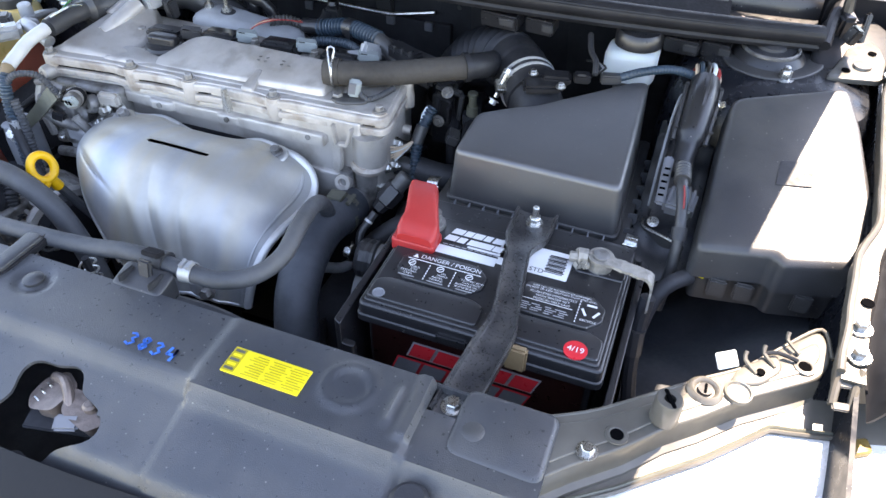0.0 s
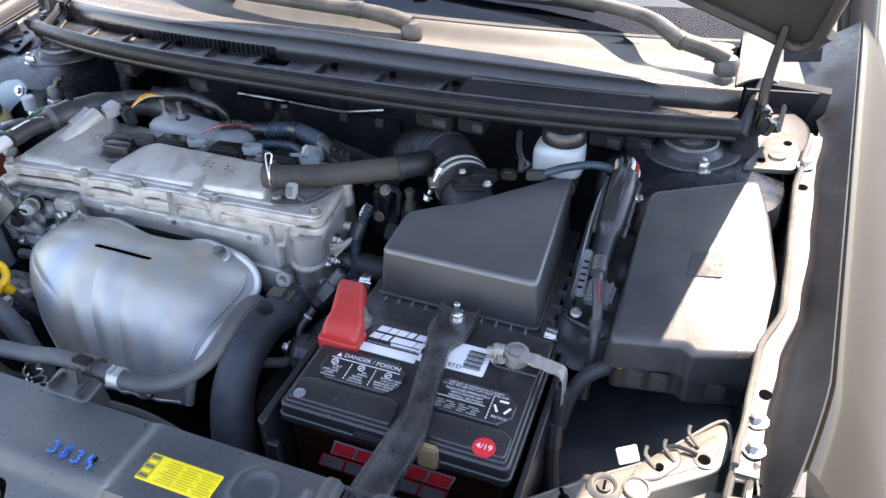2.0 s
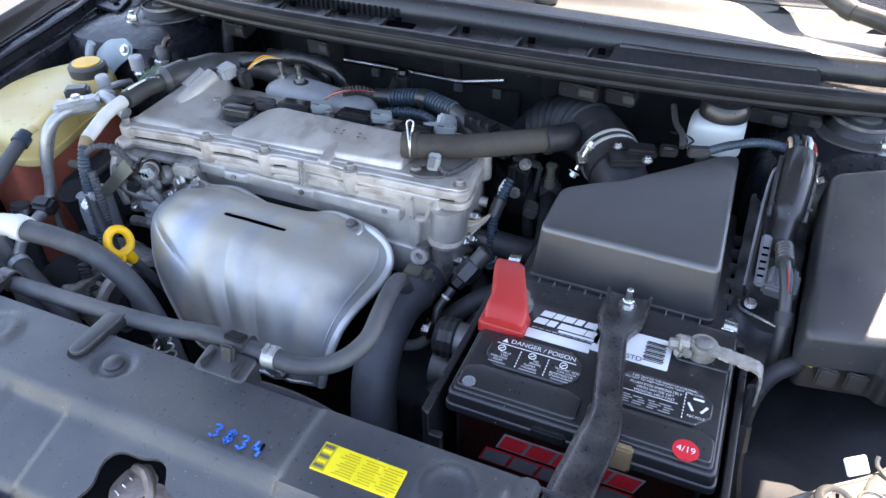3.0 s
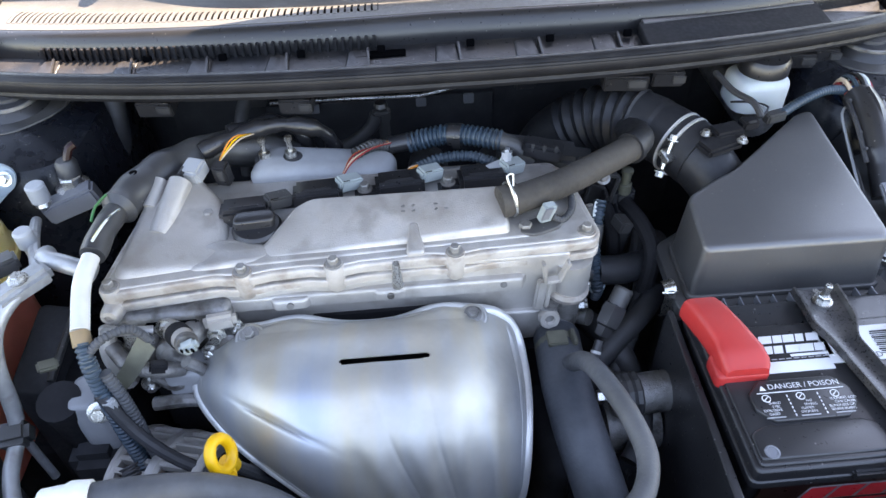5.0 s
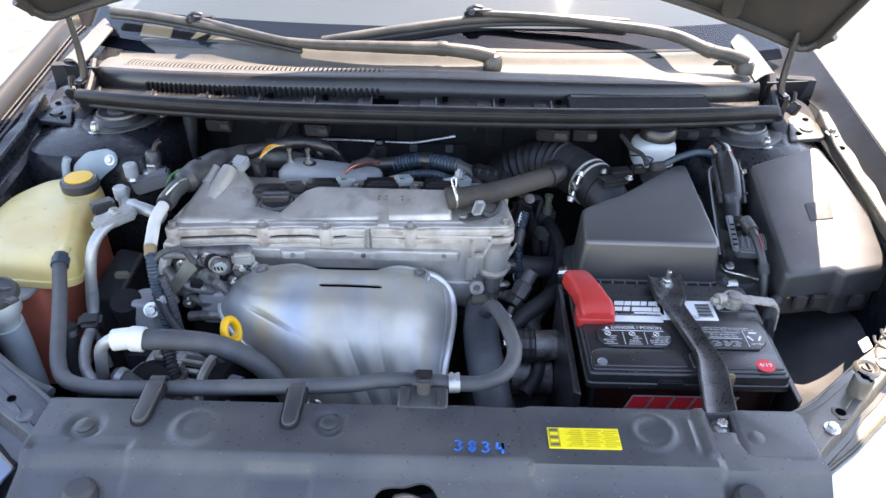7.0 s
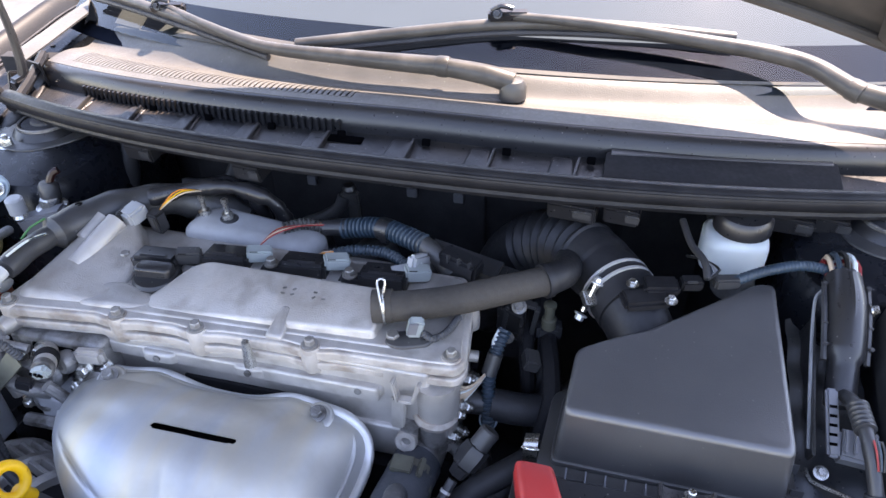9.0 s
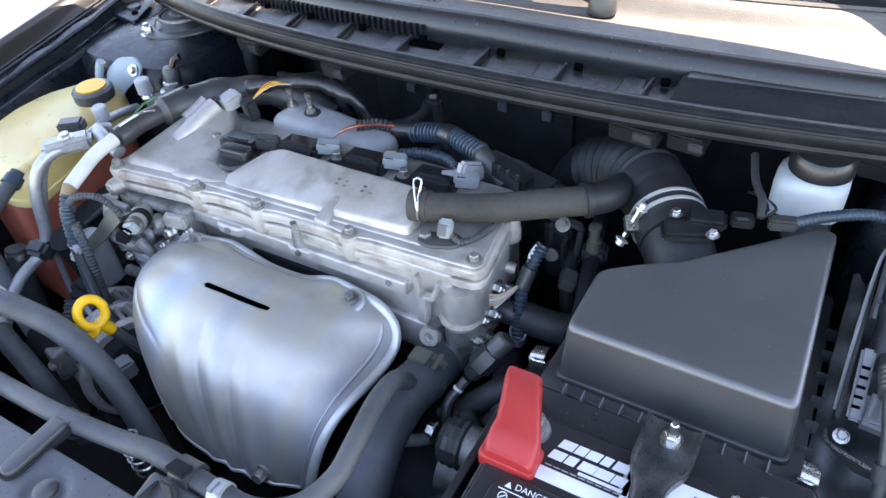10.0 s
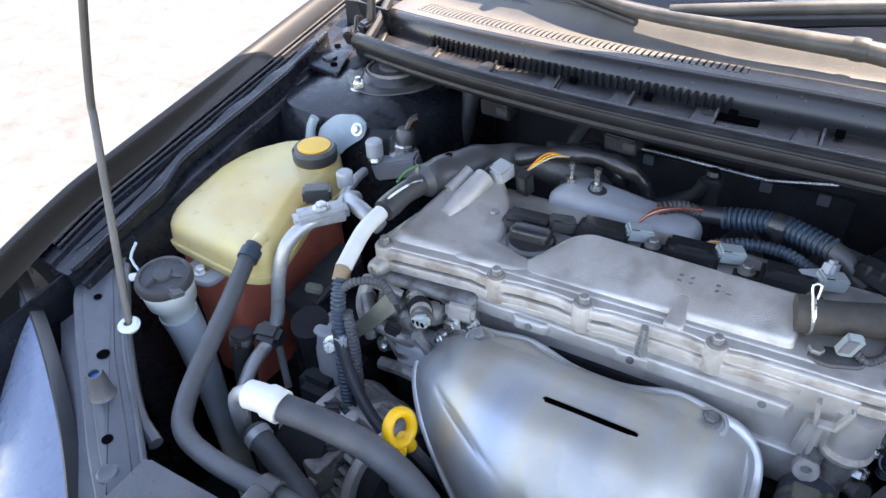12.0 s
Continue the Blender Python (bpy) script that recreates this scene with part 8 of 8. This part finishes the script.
part("conduit", tube([(-0.356, 0.418, 0.84), (-0.348, 0.412, 0.80), (-0.341, 0.402, 0.74), (-0.332, 0.392, 0.66)], ribbed(0.0050, 0.0042), 12, 0.0012), RUBBER_GREY, t)
part("stay_clip", box((-0.360, 0.408, 0.808), (0.012, 0.008, 0.016), 0.002), GREY_PL, t)
for k, m in enumerate((WHITE_PL, YELLOW, LOOM)):
    part("wire", tube([(-0.375, 0.525 + 0.004 * k, 0.897), (-0.366, 0.548, 0.902), (-0.360, 0.566, 0.899)], 0.0013, 6), m, t)
part("lower_hose", tube([(-0.366, 0.412, 0.82), (-0.348, 0.400, 0.780), (-0.318, 0.385, 0.755), (-0.28, 0.375, 0.73)], 0.0058, 10), RUBBER, t)

t = thing("firewall_brace", (-0.12, 0.875, 0.80), "thin bright metal edge on the firewall", "brace")
part("edge", tube([(-0.262, 0.872, 0.816), (-0.180, 0.872, 0.8155), (-0.075, 0.872, 0.8130), (-0.050, 0.872, 0.8145), (0.015, 0.872, 0.8275)], 0.0030, 8), STEEL, t)
part("panel", block([(-0.27, 0.876), (0.04, 0.876), (0.04, 0.93), (-0.27, 0.93)], 0.62, 0.808, 0.003, 0.002), DARK, t)
for x in (-0.205, -0.060, 0.005):
    part("tab", box((x, 0.872, 0.803), (0.014, 0.006, 0.014), 0.001), CLIP_GREY, t)
t = thing("vacuum_line", (-0.13, 0.80, 0.86), "black vacuum hose with its holder behind the engine", "hose")
part("hose", tube([(-0.118, 0.782, 0.846), (-0.126, 0.780, 0.828), (-0.148, 0.776, 0.812), (-0.172, 0.770, 0.802), (-0.190, 0.765, 0.780)], 0.0085, 12), RUBBER, t)
part("holder", box((-0.112, 0.785, 0.842), (0.022, 0.014, 0.020), 0.003, (10, 0, 4)), PLASTIC, t)
part("holder_cap", lathe([(0.008, 0), (0.009, 0.004), (0.007, 0.009), (0.002, 0.010)], (-0.112, 0.785, 0.851), n=16), PLASTIC_SMOOTH, t)
part("holder_leg", box((-0.110, 0.790, 0.80), (0.014, 0.010, 0.07), 0.002), PLASTIC, t)

# ---- left side: coolant tank, filler, pipes ----
t = thing("coolant_tank", (-0.54, 0.53, 0.60), "clouded yellowish coolant tank with red coolant inside", "coolant tank")
tk = [(-0.506, 0.434), (-0.478, 0.446), (-0.490, 0.500), (-0.506, 0.552), (-0.510, 0.622), (-0.530, 0.650), (-0.600, 0.646), (-0.638, 0.600), (-0.645, 0.545), (-0.638, 0.470), (-0.620, 0.444)]
dome = lambda x, y: 0.846 + 0.010 * min(1, (y - 0.43) / 0.12) - 0.10 * max(0, -0.58 - x)
part("upper_half", block(tk, 0.804, dome, 0.016, 0.018, 0.002, steps=5), TANK, t)
part("seam", block(offset(tk, -0.004), 0.811, 0.8155, 0.016, 0.001), TANK, t)
low = [(-0.532, 0.440), (-0.530, 0.500), (-0.528, 0.560), (-0.522, 0.620), (-0.540, 0.645), (-0.600, 0.640), (-0.634, 0.600), (-0.640, 0.545), (-0.633, 0.472), (-0.616, 0.448)]
part("lower_half", block(low, 0.62, 0.806, 0.016, 0.003), COOLANT, t, "red coolant showing through")
part("filler_neck", lathe([(0.024, 0), (0.024, 0.010)], (-0.533, 0.605, 0.852), n=24), TANK, t)
cp = part("cap", lathe([(0.0255, 0), (0.0265, 0.003), (0.0265, 0.013), (0.0235, 0.017), (0.020, 0.017)], (-0.533, 0.605, 0.858), n=32), PLASTIC, t, "black cap with a yellow disc")
part("cap_disc", lathe([(0.0195, 0), (0.0195, 0.0015), (0.001, 0.0015)], (-0.533, 0.605, 0.875), n=28), YELLOW_PL, cp)
part("outlet", tube([(-0.497, 0.465, 0.846), (-0.496, 0.445, 0.842)], 0.008, 12, smooth=False), TANK, t)
ear = [(-0.566, 0.842), (-0.570, 0.868), (-0.548, 0.888), (-0.512, 0.894), (-0.494, 0.884), (-0.495, 0.866), (-0.510, 0.856), (-0.522, 0.846), (-0.530, 0.832)]
bm = bmesh.new()
loft(bm, [[(q.x, 0.640 + d + 0.55 * (q.y - 0.84), q.y) for q in rounded(offset(ear[::-1], s), 0.008, 4)] for d, s in ((0.004, 0.004), (0.001, 0.004), (0.0, 0.0055))])
part("bracket", bm, EAR, t, "pale mounting ear")
part("bracket_bolt", bolt((-0.508, 0.658, 0.877), (0, -0.85, 0.5), 0.0055, 0.005), STEEL, t)
part("bracket_stub", tube([(-0.572, 0.640, 0.846), (-0.574, 0.652, 0.870), (-0.570, 0.656, 0.880)], 0.006, 10), EAR, t)
part("front_ear", block([(-0.585, 0.412), (-0.540, 0.415), (-0.535, 0.445), (-0.585, 0.450)], 0.797, 0.803, 0.010, 0.002), INTAKE, t)
part("front_ear_bolt", bolt((-0.562, 0.428, 0.803), r=0.006, h=0.005), STEEL, t)
part("foot", box((-0.54, 0.54, 0.52), (0.10, 0.10, 0.21), 0.01), DARK, t)

t = thing("washer_filler", (-0.545, 0.372, 0.70), "white washer fluid filler neck with a dark lever cap", "filler neck")
WF, WA = Vector((-0.545, 0.372, 0.838)), Vector((0.06, -0.10, 1)).normalized()
cap = part("cap", lathe([(0.024, -0.002), (0.0285, 0.0), (0.0290, 0.004), (0.0265, 0.009), (0.0225, 0.0105), (0.0215, 0.0085), (0.010, 0.0085), (0.009, 0.0115), (0.001, 0.012)], WF, WA, 32), RUBBER, t, "dark grey round cap")
part("cap_lever", box(WF + Vector((0.026, -0.010, 0.004)), (0.018, 0.014, 0.005), 0.002, (-10, 8, -20)), RUBBER_GREY, cap)
for a in (0.4, 2.5, 4.6):
    part("cap_rib", box(WF + WA * 0.0105 + Vector((0.015 * math.cos(a), 0.015 * math.sin(a), -0.001)), (0.012, 0.003, 0.003), 0.001, (-14, 8, math.degrees(a))), RUBBER_GREY, cap)
part("funnel", lathe([(0.0180, -0.050), (0.0190, -0.032), (0.0250, -0.024), (0.0262, -0.004), (0.0280, -0.002), (0.0280, 0.0)], WF, WA, 28), WHITE_PL, t)
part("spout_lip", tube([WF + Vector((-0.026, -0.004, -0.006)), WF + Vector((-0.034, -0.006, -0.003)), WF + Vector((-0.040, -0.010, -0.004))], 0.004, 8), WHITE_PL, t)
part("neck", tube([WF - WA * 0.045, (-0.549, 0.382, 0.76), (-0.550, 0.386, 0.70), (-0.55, 0.395, 0.42)], lambda q: 0.0200 - 0.03 * min(q, 0.15), 20), FILLER, t)
part("overflow_hose", tube([(-0.488, 0.400, 0.770), (-0.487, 0.392, 0.73), (-0.478, 0.380, 0.66), (-0.465, 0.37, 0.58)], 0.012, 14), RUBBER, t)
part("hose_clip", tube([(-0.488, 0.399, 0.765), (-0.4878, 0.3975, 0.757)], 0.0132, 14, smooth=False), STEEL, t)
part("cap_strap", tube([(-0.572, 0.366, 0.845), (-0.582, 0.368, 0.856), (-0.590, 0.384, 0.862)], 0.0015, 6), FILLER, t)

t = thing("prop_rod", (-0.533, 0.314, 0.83), "thin grey steel prop rod holding the hood", "prop rod")
part("rod", tube([(-0.533, 0.314, 0.830), (-0.545, 0.329, 0.866), (-0.573, 0.366, 0.955), (-0.588, 0.386, 1.003), (-0.590, 0.390, 1.018), (-0.573, 0.401, 1.098), (-0.518, 0.424, 1.295), (-0.440, 0.458, 1.560)], 0.0037, 10, 0.02), ROD, t)
part("grommet", lathe([(0.004, 0), (0.0095, 0), (0.0105, 0.003), (0.008, 0.006), (0.004, 0.006), (0.004, 0)], (-0.533, 0.314, 0.830), (0.1, -0.1, 1), n=18), WHITE_PL, t, "white plastic grommet")

t = thing("air_conditioning_line", (-0.43, 0.40, 0.75), "bent aluminium air conditioning pipes with a black hose", "pipe")
part("pipe", tube([(-0.425, 0.500, 0.876), (-0.440, 0.478, 0.876), (-0.452, 0.455, 0.862), (-0.458, 0.440, 0.830), (-0.462, 0.430, 0.780), (-0.462, 0.412, 0.760), (-0.460, 0.380, 0.752), (-0.450, 0.352, 0.742), (-0.428, 0.328, 0.738), (-0.408, 0.312, 0.752), (-0.398, 0.304, 0.790), (-0.390, 0.301, 0.822), (-0.376, 0.301, 0.836), (-0.362, 0.302, 0.838)], 0.0072, 14), PIPE, t)
part("thin_pipe", tube([(-0.430, 0.520, 0.873), (-0.445, 0.492, 0.870), (-0.462, 0.470, 0.855), (-0.470, 0.450, 0.810), (-0.474, 0.435, 0.75), (-0.46, 0.42, 0.68)], 0.0042, 10), PIPE, t)
part("block_fitting", box((-0.436, 0.492, 0.878), (0.024, 0.056, 0.018), 0.005, (0, 0, -40)), PIPE, t)
part("fitting_bolt", bolt((-0.434, 0.492, 0.887), r=0.006, h=0.005), STEEL, t)
part("white_sleeve", tube([(-0.372, 0.301, 0.836), (-0.355, 0.302, 0.838), (-0.338, 0.303, 0.836)], lambda s: 0.0125 if s < 0.018 else 0.0145, 16, 0.003), TAPE, t, "white crimped sleeve")
part("hose", tube([(-0.340, 0.303, 0.836), (-0.300, 0.308, 0.832), (-0.255, 0.312, 0.820), (-0.215, 0.310, 0.795), (-0.185, 0.303, 0.755), (-0.165, 0.297, 0.69), (-0.155, 0.295, 0.60)], 0.0120, 18), RUBBER_GREY, t, "thick black hose")
part("clamp", box((-0.463, 0.415, 0.764), (0.030, 0.022, 0.024), 0.005, (20, 0, 10)), PLASTIC, t)
part("lower_hose", tube([(-0.385, 0.305, 0.775), (-0.370, 0.300, 0.772), (-0.345, 0.296, 0.748), (-0.318, 0.292, 0.715), (-0.30, 0.29, 0.64)], 0.0112, 16), RUBBER_GREY, t)
part("lower_ring", lathe([(0.0112, -0.004), (0.0128, -0.004), (0.0128, 0.004), (0.0112, 0.004), (0.0112, -0.004)], (-0.378, 0.3025, 0.7745), (1, -0.3, -0.2), 18), PIPE, t)
part("valve_block", box((-0.446, 0.648, 0.848), (0.058, 0.022, 0.024), 0.003, (0, -14, 14)), CLIP_GREY, t)
part("valve_neck", lathe([(0.0065, 0), (0.0085, 0.004), (0.0065, 0.008), (0.0085, 0.012)], (-0.470, 0.638, 0.852), n=14), STEEL, t)
part("valve_cap", lathe([(0.0100, 0), (0.0100, 0.018), (0.0080, 0.020)], (-0.470, 0.638, 0.862), n=18), GREY_PL, t)
part("valve_cap", lathe([(0.009, 0), (0.009, 0.016), (0.007, 0.018)], (-0.452, 0.556, 0.872), n=16), GREY_PL, t)
part("valve_neck", lathe([(0.006, -0.02), (0.006, 0.0)], (-0.452, 0.556, 0.872), n=12), PIPE, t)
part("sensor_nut", bolt((-0.446, 0.664, 0.856), r=0.012, h=0.012), STEEL, t)
part("sensor_plug", lathe([(0.0115, 0), (0.0115, 0.018), (0.009, 0.022)], (-0.446, 0.667, 0.866), (0, 0.15, 1), 16), PLASTIC, t)
part("plug_leads", tube([(-0.444, 0.671, 0.886), (-0.440, 0.676, 0.897), (-0.434, 0.680, 0.900)], 0.0045, 8), DARK_RED, t)
part("pipe", tube([(-0.475, 0.62, 0.848), (-0.46, 0.585, 0.862), (-0.445, 0.55, 0.872), (-0.43, 0.515, 0.876)], 0.0055, 10), PIPE, t)
part("cross_pipe", tube([(-0.432, 0.545, 0.868), (-0.428, 0.530, 0.876), (-0.405, 0.520, 0.876), (-0.380, 0.515, 0.866)], 0.0085, 12), PIPE, t)
part("plug_block", box((-0.462, 0.520, 0.880), (0.030, 0.020, 0.016), 0.003, (0, 0, 35)), PLASTIC, t)

t = thing("dipstick", (-0.25, 0.345, 0.72), "yellow ring handle of the engine oil dipstick", "dipstick")
nrm = Vector((0.88, -0.22, 0.30)).normalized()
upv = (Vector((0, 0, 1)) - nrm * nrm.z).normalized()
acr = upv.cross(nrm)
rn = [Vector((-0.252, 0.343, 0.816)) + acr * 0.0125 * math.cos(a) + upv * (0.0155 if math.sin(a) > 0 else 0.014) * math.sin(a) for a in [radians(k * 20) for k in range(18)]]
part("ring", tube(rn + [rn[0]], 0.0048, 12, 0.004), YELLOW_PL, t)
part("ring_tail", tube([Vector((-0.250, 0.341, 0.803)), Vector((-0.247, 0.335, 0.799)), Vector((-0.246, 0.332, 0.801))], 0.0048, 10), YELLOW_PL, t)
part("stem", tube([(-0.252, 0.345, 0.802), (-0.250, 0.352, 0.785)], 0.0065, 12, smooth=False), YELLOW_PL, t)
part("tube", tube([(-0.251, 0.350, 0.790), (-0.243, 0.362, 0.755), (-0.225, 0.378, 0.70), (-0.20, 0.39, 0.62)], 0.0055, 10), RUBBER_GREY, t)

t = thing("alternator", (-0.30, 0.38, 0.60), "grey slotted alternator below the hoses", "alternator")
AX = Vector((0.92, -0.34, 0.18)).normalized()
AC = Vector((-0.292, 0.376, 0.684))
part("core", lathe([(0.033, -0.080), (0.049, -0.076), (0.050, 0.010), (0.033, 0.014)], AC, AX, 30), DARK, t)
for s0, s1 in ((-0.088, -0.078), (-0.046, -0.032), (0.002, 0.012)):
    part("housing_ring", lathe([(0.033, s0), (0.059, s0 + 0.001), (0.063, s0 + 0.003), (0.063, s1 - 0.003), (0.059, s1), (0.033, s1)], AC, AX, 32), ALU, t)
part("rear_cover", lathe([(0.051, 0.011), (0.050, 0.022), (0.046, 0.030), (0.034, 0.034), (0.014, 0.035), (0.0005, 0.035)], AC, AX, 36), DEEP_BLACK, t, "black plastic rear cover")
q = Vector((1, 0, 0)).rotation_difference(AX)
for k in range(30):
    a = radians(k * 12)
    for s in (-0.062, -0.016):
        m = Matrix.Translation(AC) @ q.to_matrix().to_4x4() @ Matrix.Rotation(a, 4, "X")
        bm = box((s, 0, 0.056), (0.036, 0.0050, 0.011), 0.001)
        for v in bm.verts:
            v.co = m @ v.co
        part("fin", bm, ALU, t)
for a in (40, 160, 280):
    off = q.to_matrix() @ Vector((0.036, 0.036 * math.cos(radians(a)), 0.036 * math.sin(radians(a))))
    part("cover_nut", bolt(AC + off, AX, 0.0045, 0.006), ALU_DARK, t)
part("stator", lathe([(0.050, -0.046), (0.0605, -0.044), (0.0605, -0.034), (0.050, -0.032)], AC, AX, 40), ALU_DARK, t)
part("ear", block([(-0.352, 0.318), (-0.330, 0.312), (-0.322, 0.360), (-0.345, 0.368)], 0.700, 0.738, 0.008, 0.003), ALU_DARK, t)
part("ear_bolt", bolt((-0.336, 0.318, 0.722), (0, -1, 0.3), 0.0055, 0.006), DULL_BOLT, t)
part("terminal_clip", box((-0.385, 0.352, 0.735), (0.030, 0.012, 0.014), 0.002, (0, -25, 35)), CLIP_GREY, t, "pale grey clip")
part("mount", box((-0.33, 0.42, 0.50), (0.08, 0.08, 0.20), 0.01), DEEP_BLACK, t)
part("upper_rail", tube([(-0.345, 0.446, 0.752), (-0.300, 0.442, 0.758), (-0.262, 0.430, 0.752)], 0.007, 10), ALU_DARK, t)
part("plug", box((-0.262, 0.350, 0.720), (0.022, 0.018, 0.022), 0.003, (0, 0, -15)), CLIP_GREY, t)
part("conduit", tube([(-0.350, 0.372, 0.765), (-0.338, 0.350, 0.745), (-0.328, 0.338, 0.70), (-0.325, 0.335, 0.60)], ribbed(0.0075), 12, 0.0013), RUBBER, t)

t = thing("accessory_drive", (-0.42, 0.45, 0.60), "dark pump, belt parts and brackets below the tank", "engine parts")
part("bracket", box((-0.405, 0.44, 0.66), (0.05, 0.08, 0.14), 0.01), DARK, t)
part("pulley", lathe([(0.055, -0.012), (0.06, -0.010), (0.055, 0), (0.06, 0.010), (0.055, 0.012)], (-0.40, 0.42, 0.60), (1, 0, 0), 30), PLASTIC, t)
part("mount_rubber", lathe([(0.045, 0), (0.05, 0.03), (0.03, 0.045), (0.01, 0.05)], (-0.43, 0.50, 0.70), n=26), DEEP_BLACK, t)
part("mount_base", box((-0.43, 0.50, 0.56), (0.08, 0.08, 0.30), 0.01), DARK, t)
part("black_case", block([(-0.486, 0.462), (-0.448, 0.458), (-0.440, 0.560), (-0.484, 0.570)], 0.60, lambda x, y: 0.772 + 0.10 * (y - 0.50), 0.010, 0.005), DARK, t, "plain black case")
part("case_rib", tube([(-0.446, 0.470, 0.768), (-0.444, 0.510, 0.774), (-0.442, 0.550, 0.778)], 0.004, 8), PLASTIC, t)
part("reservoir", block(rect(-0.412, 0.420, -0.380, 0.460), 0.66, 0.790, 0.010, 0.005), INTAKE, t)

part("pump_body", tube([(-0.418, 0.43, 0.79), (-0.420, 0.44, 0.75), (-0.424, 0.45, 0.66)], 0.020, 16), DEEP_BLACK, t)
part("wire_clip", box((-0.425, 0.452, 0.815), (0.018, 0.011, 0.007), 0.002, (20, 15, 30)), OLIVE, t)
part("cover_panel", box((-0.405, 0.350, 0.64), (0.07, 0.01, 0.12), 0.006, (-20, 0, 6)), DEEP_BLACK, t)
part("pulley_hub", lathe([(0.026, -0.01), (0.030, 0.0), (0.022, 0.010), (0.008, 0.012)], (-0.360, 0.335, 0.735), (0.2, -0.5, 0.85), 24), DEEP_BLACK, t)
part("hub_stay", box((-0.360, 0.350, 0.68), (0.02, 0.02, 0.10), 0.004), DEEP_BLACK, t)
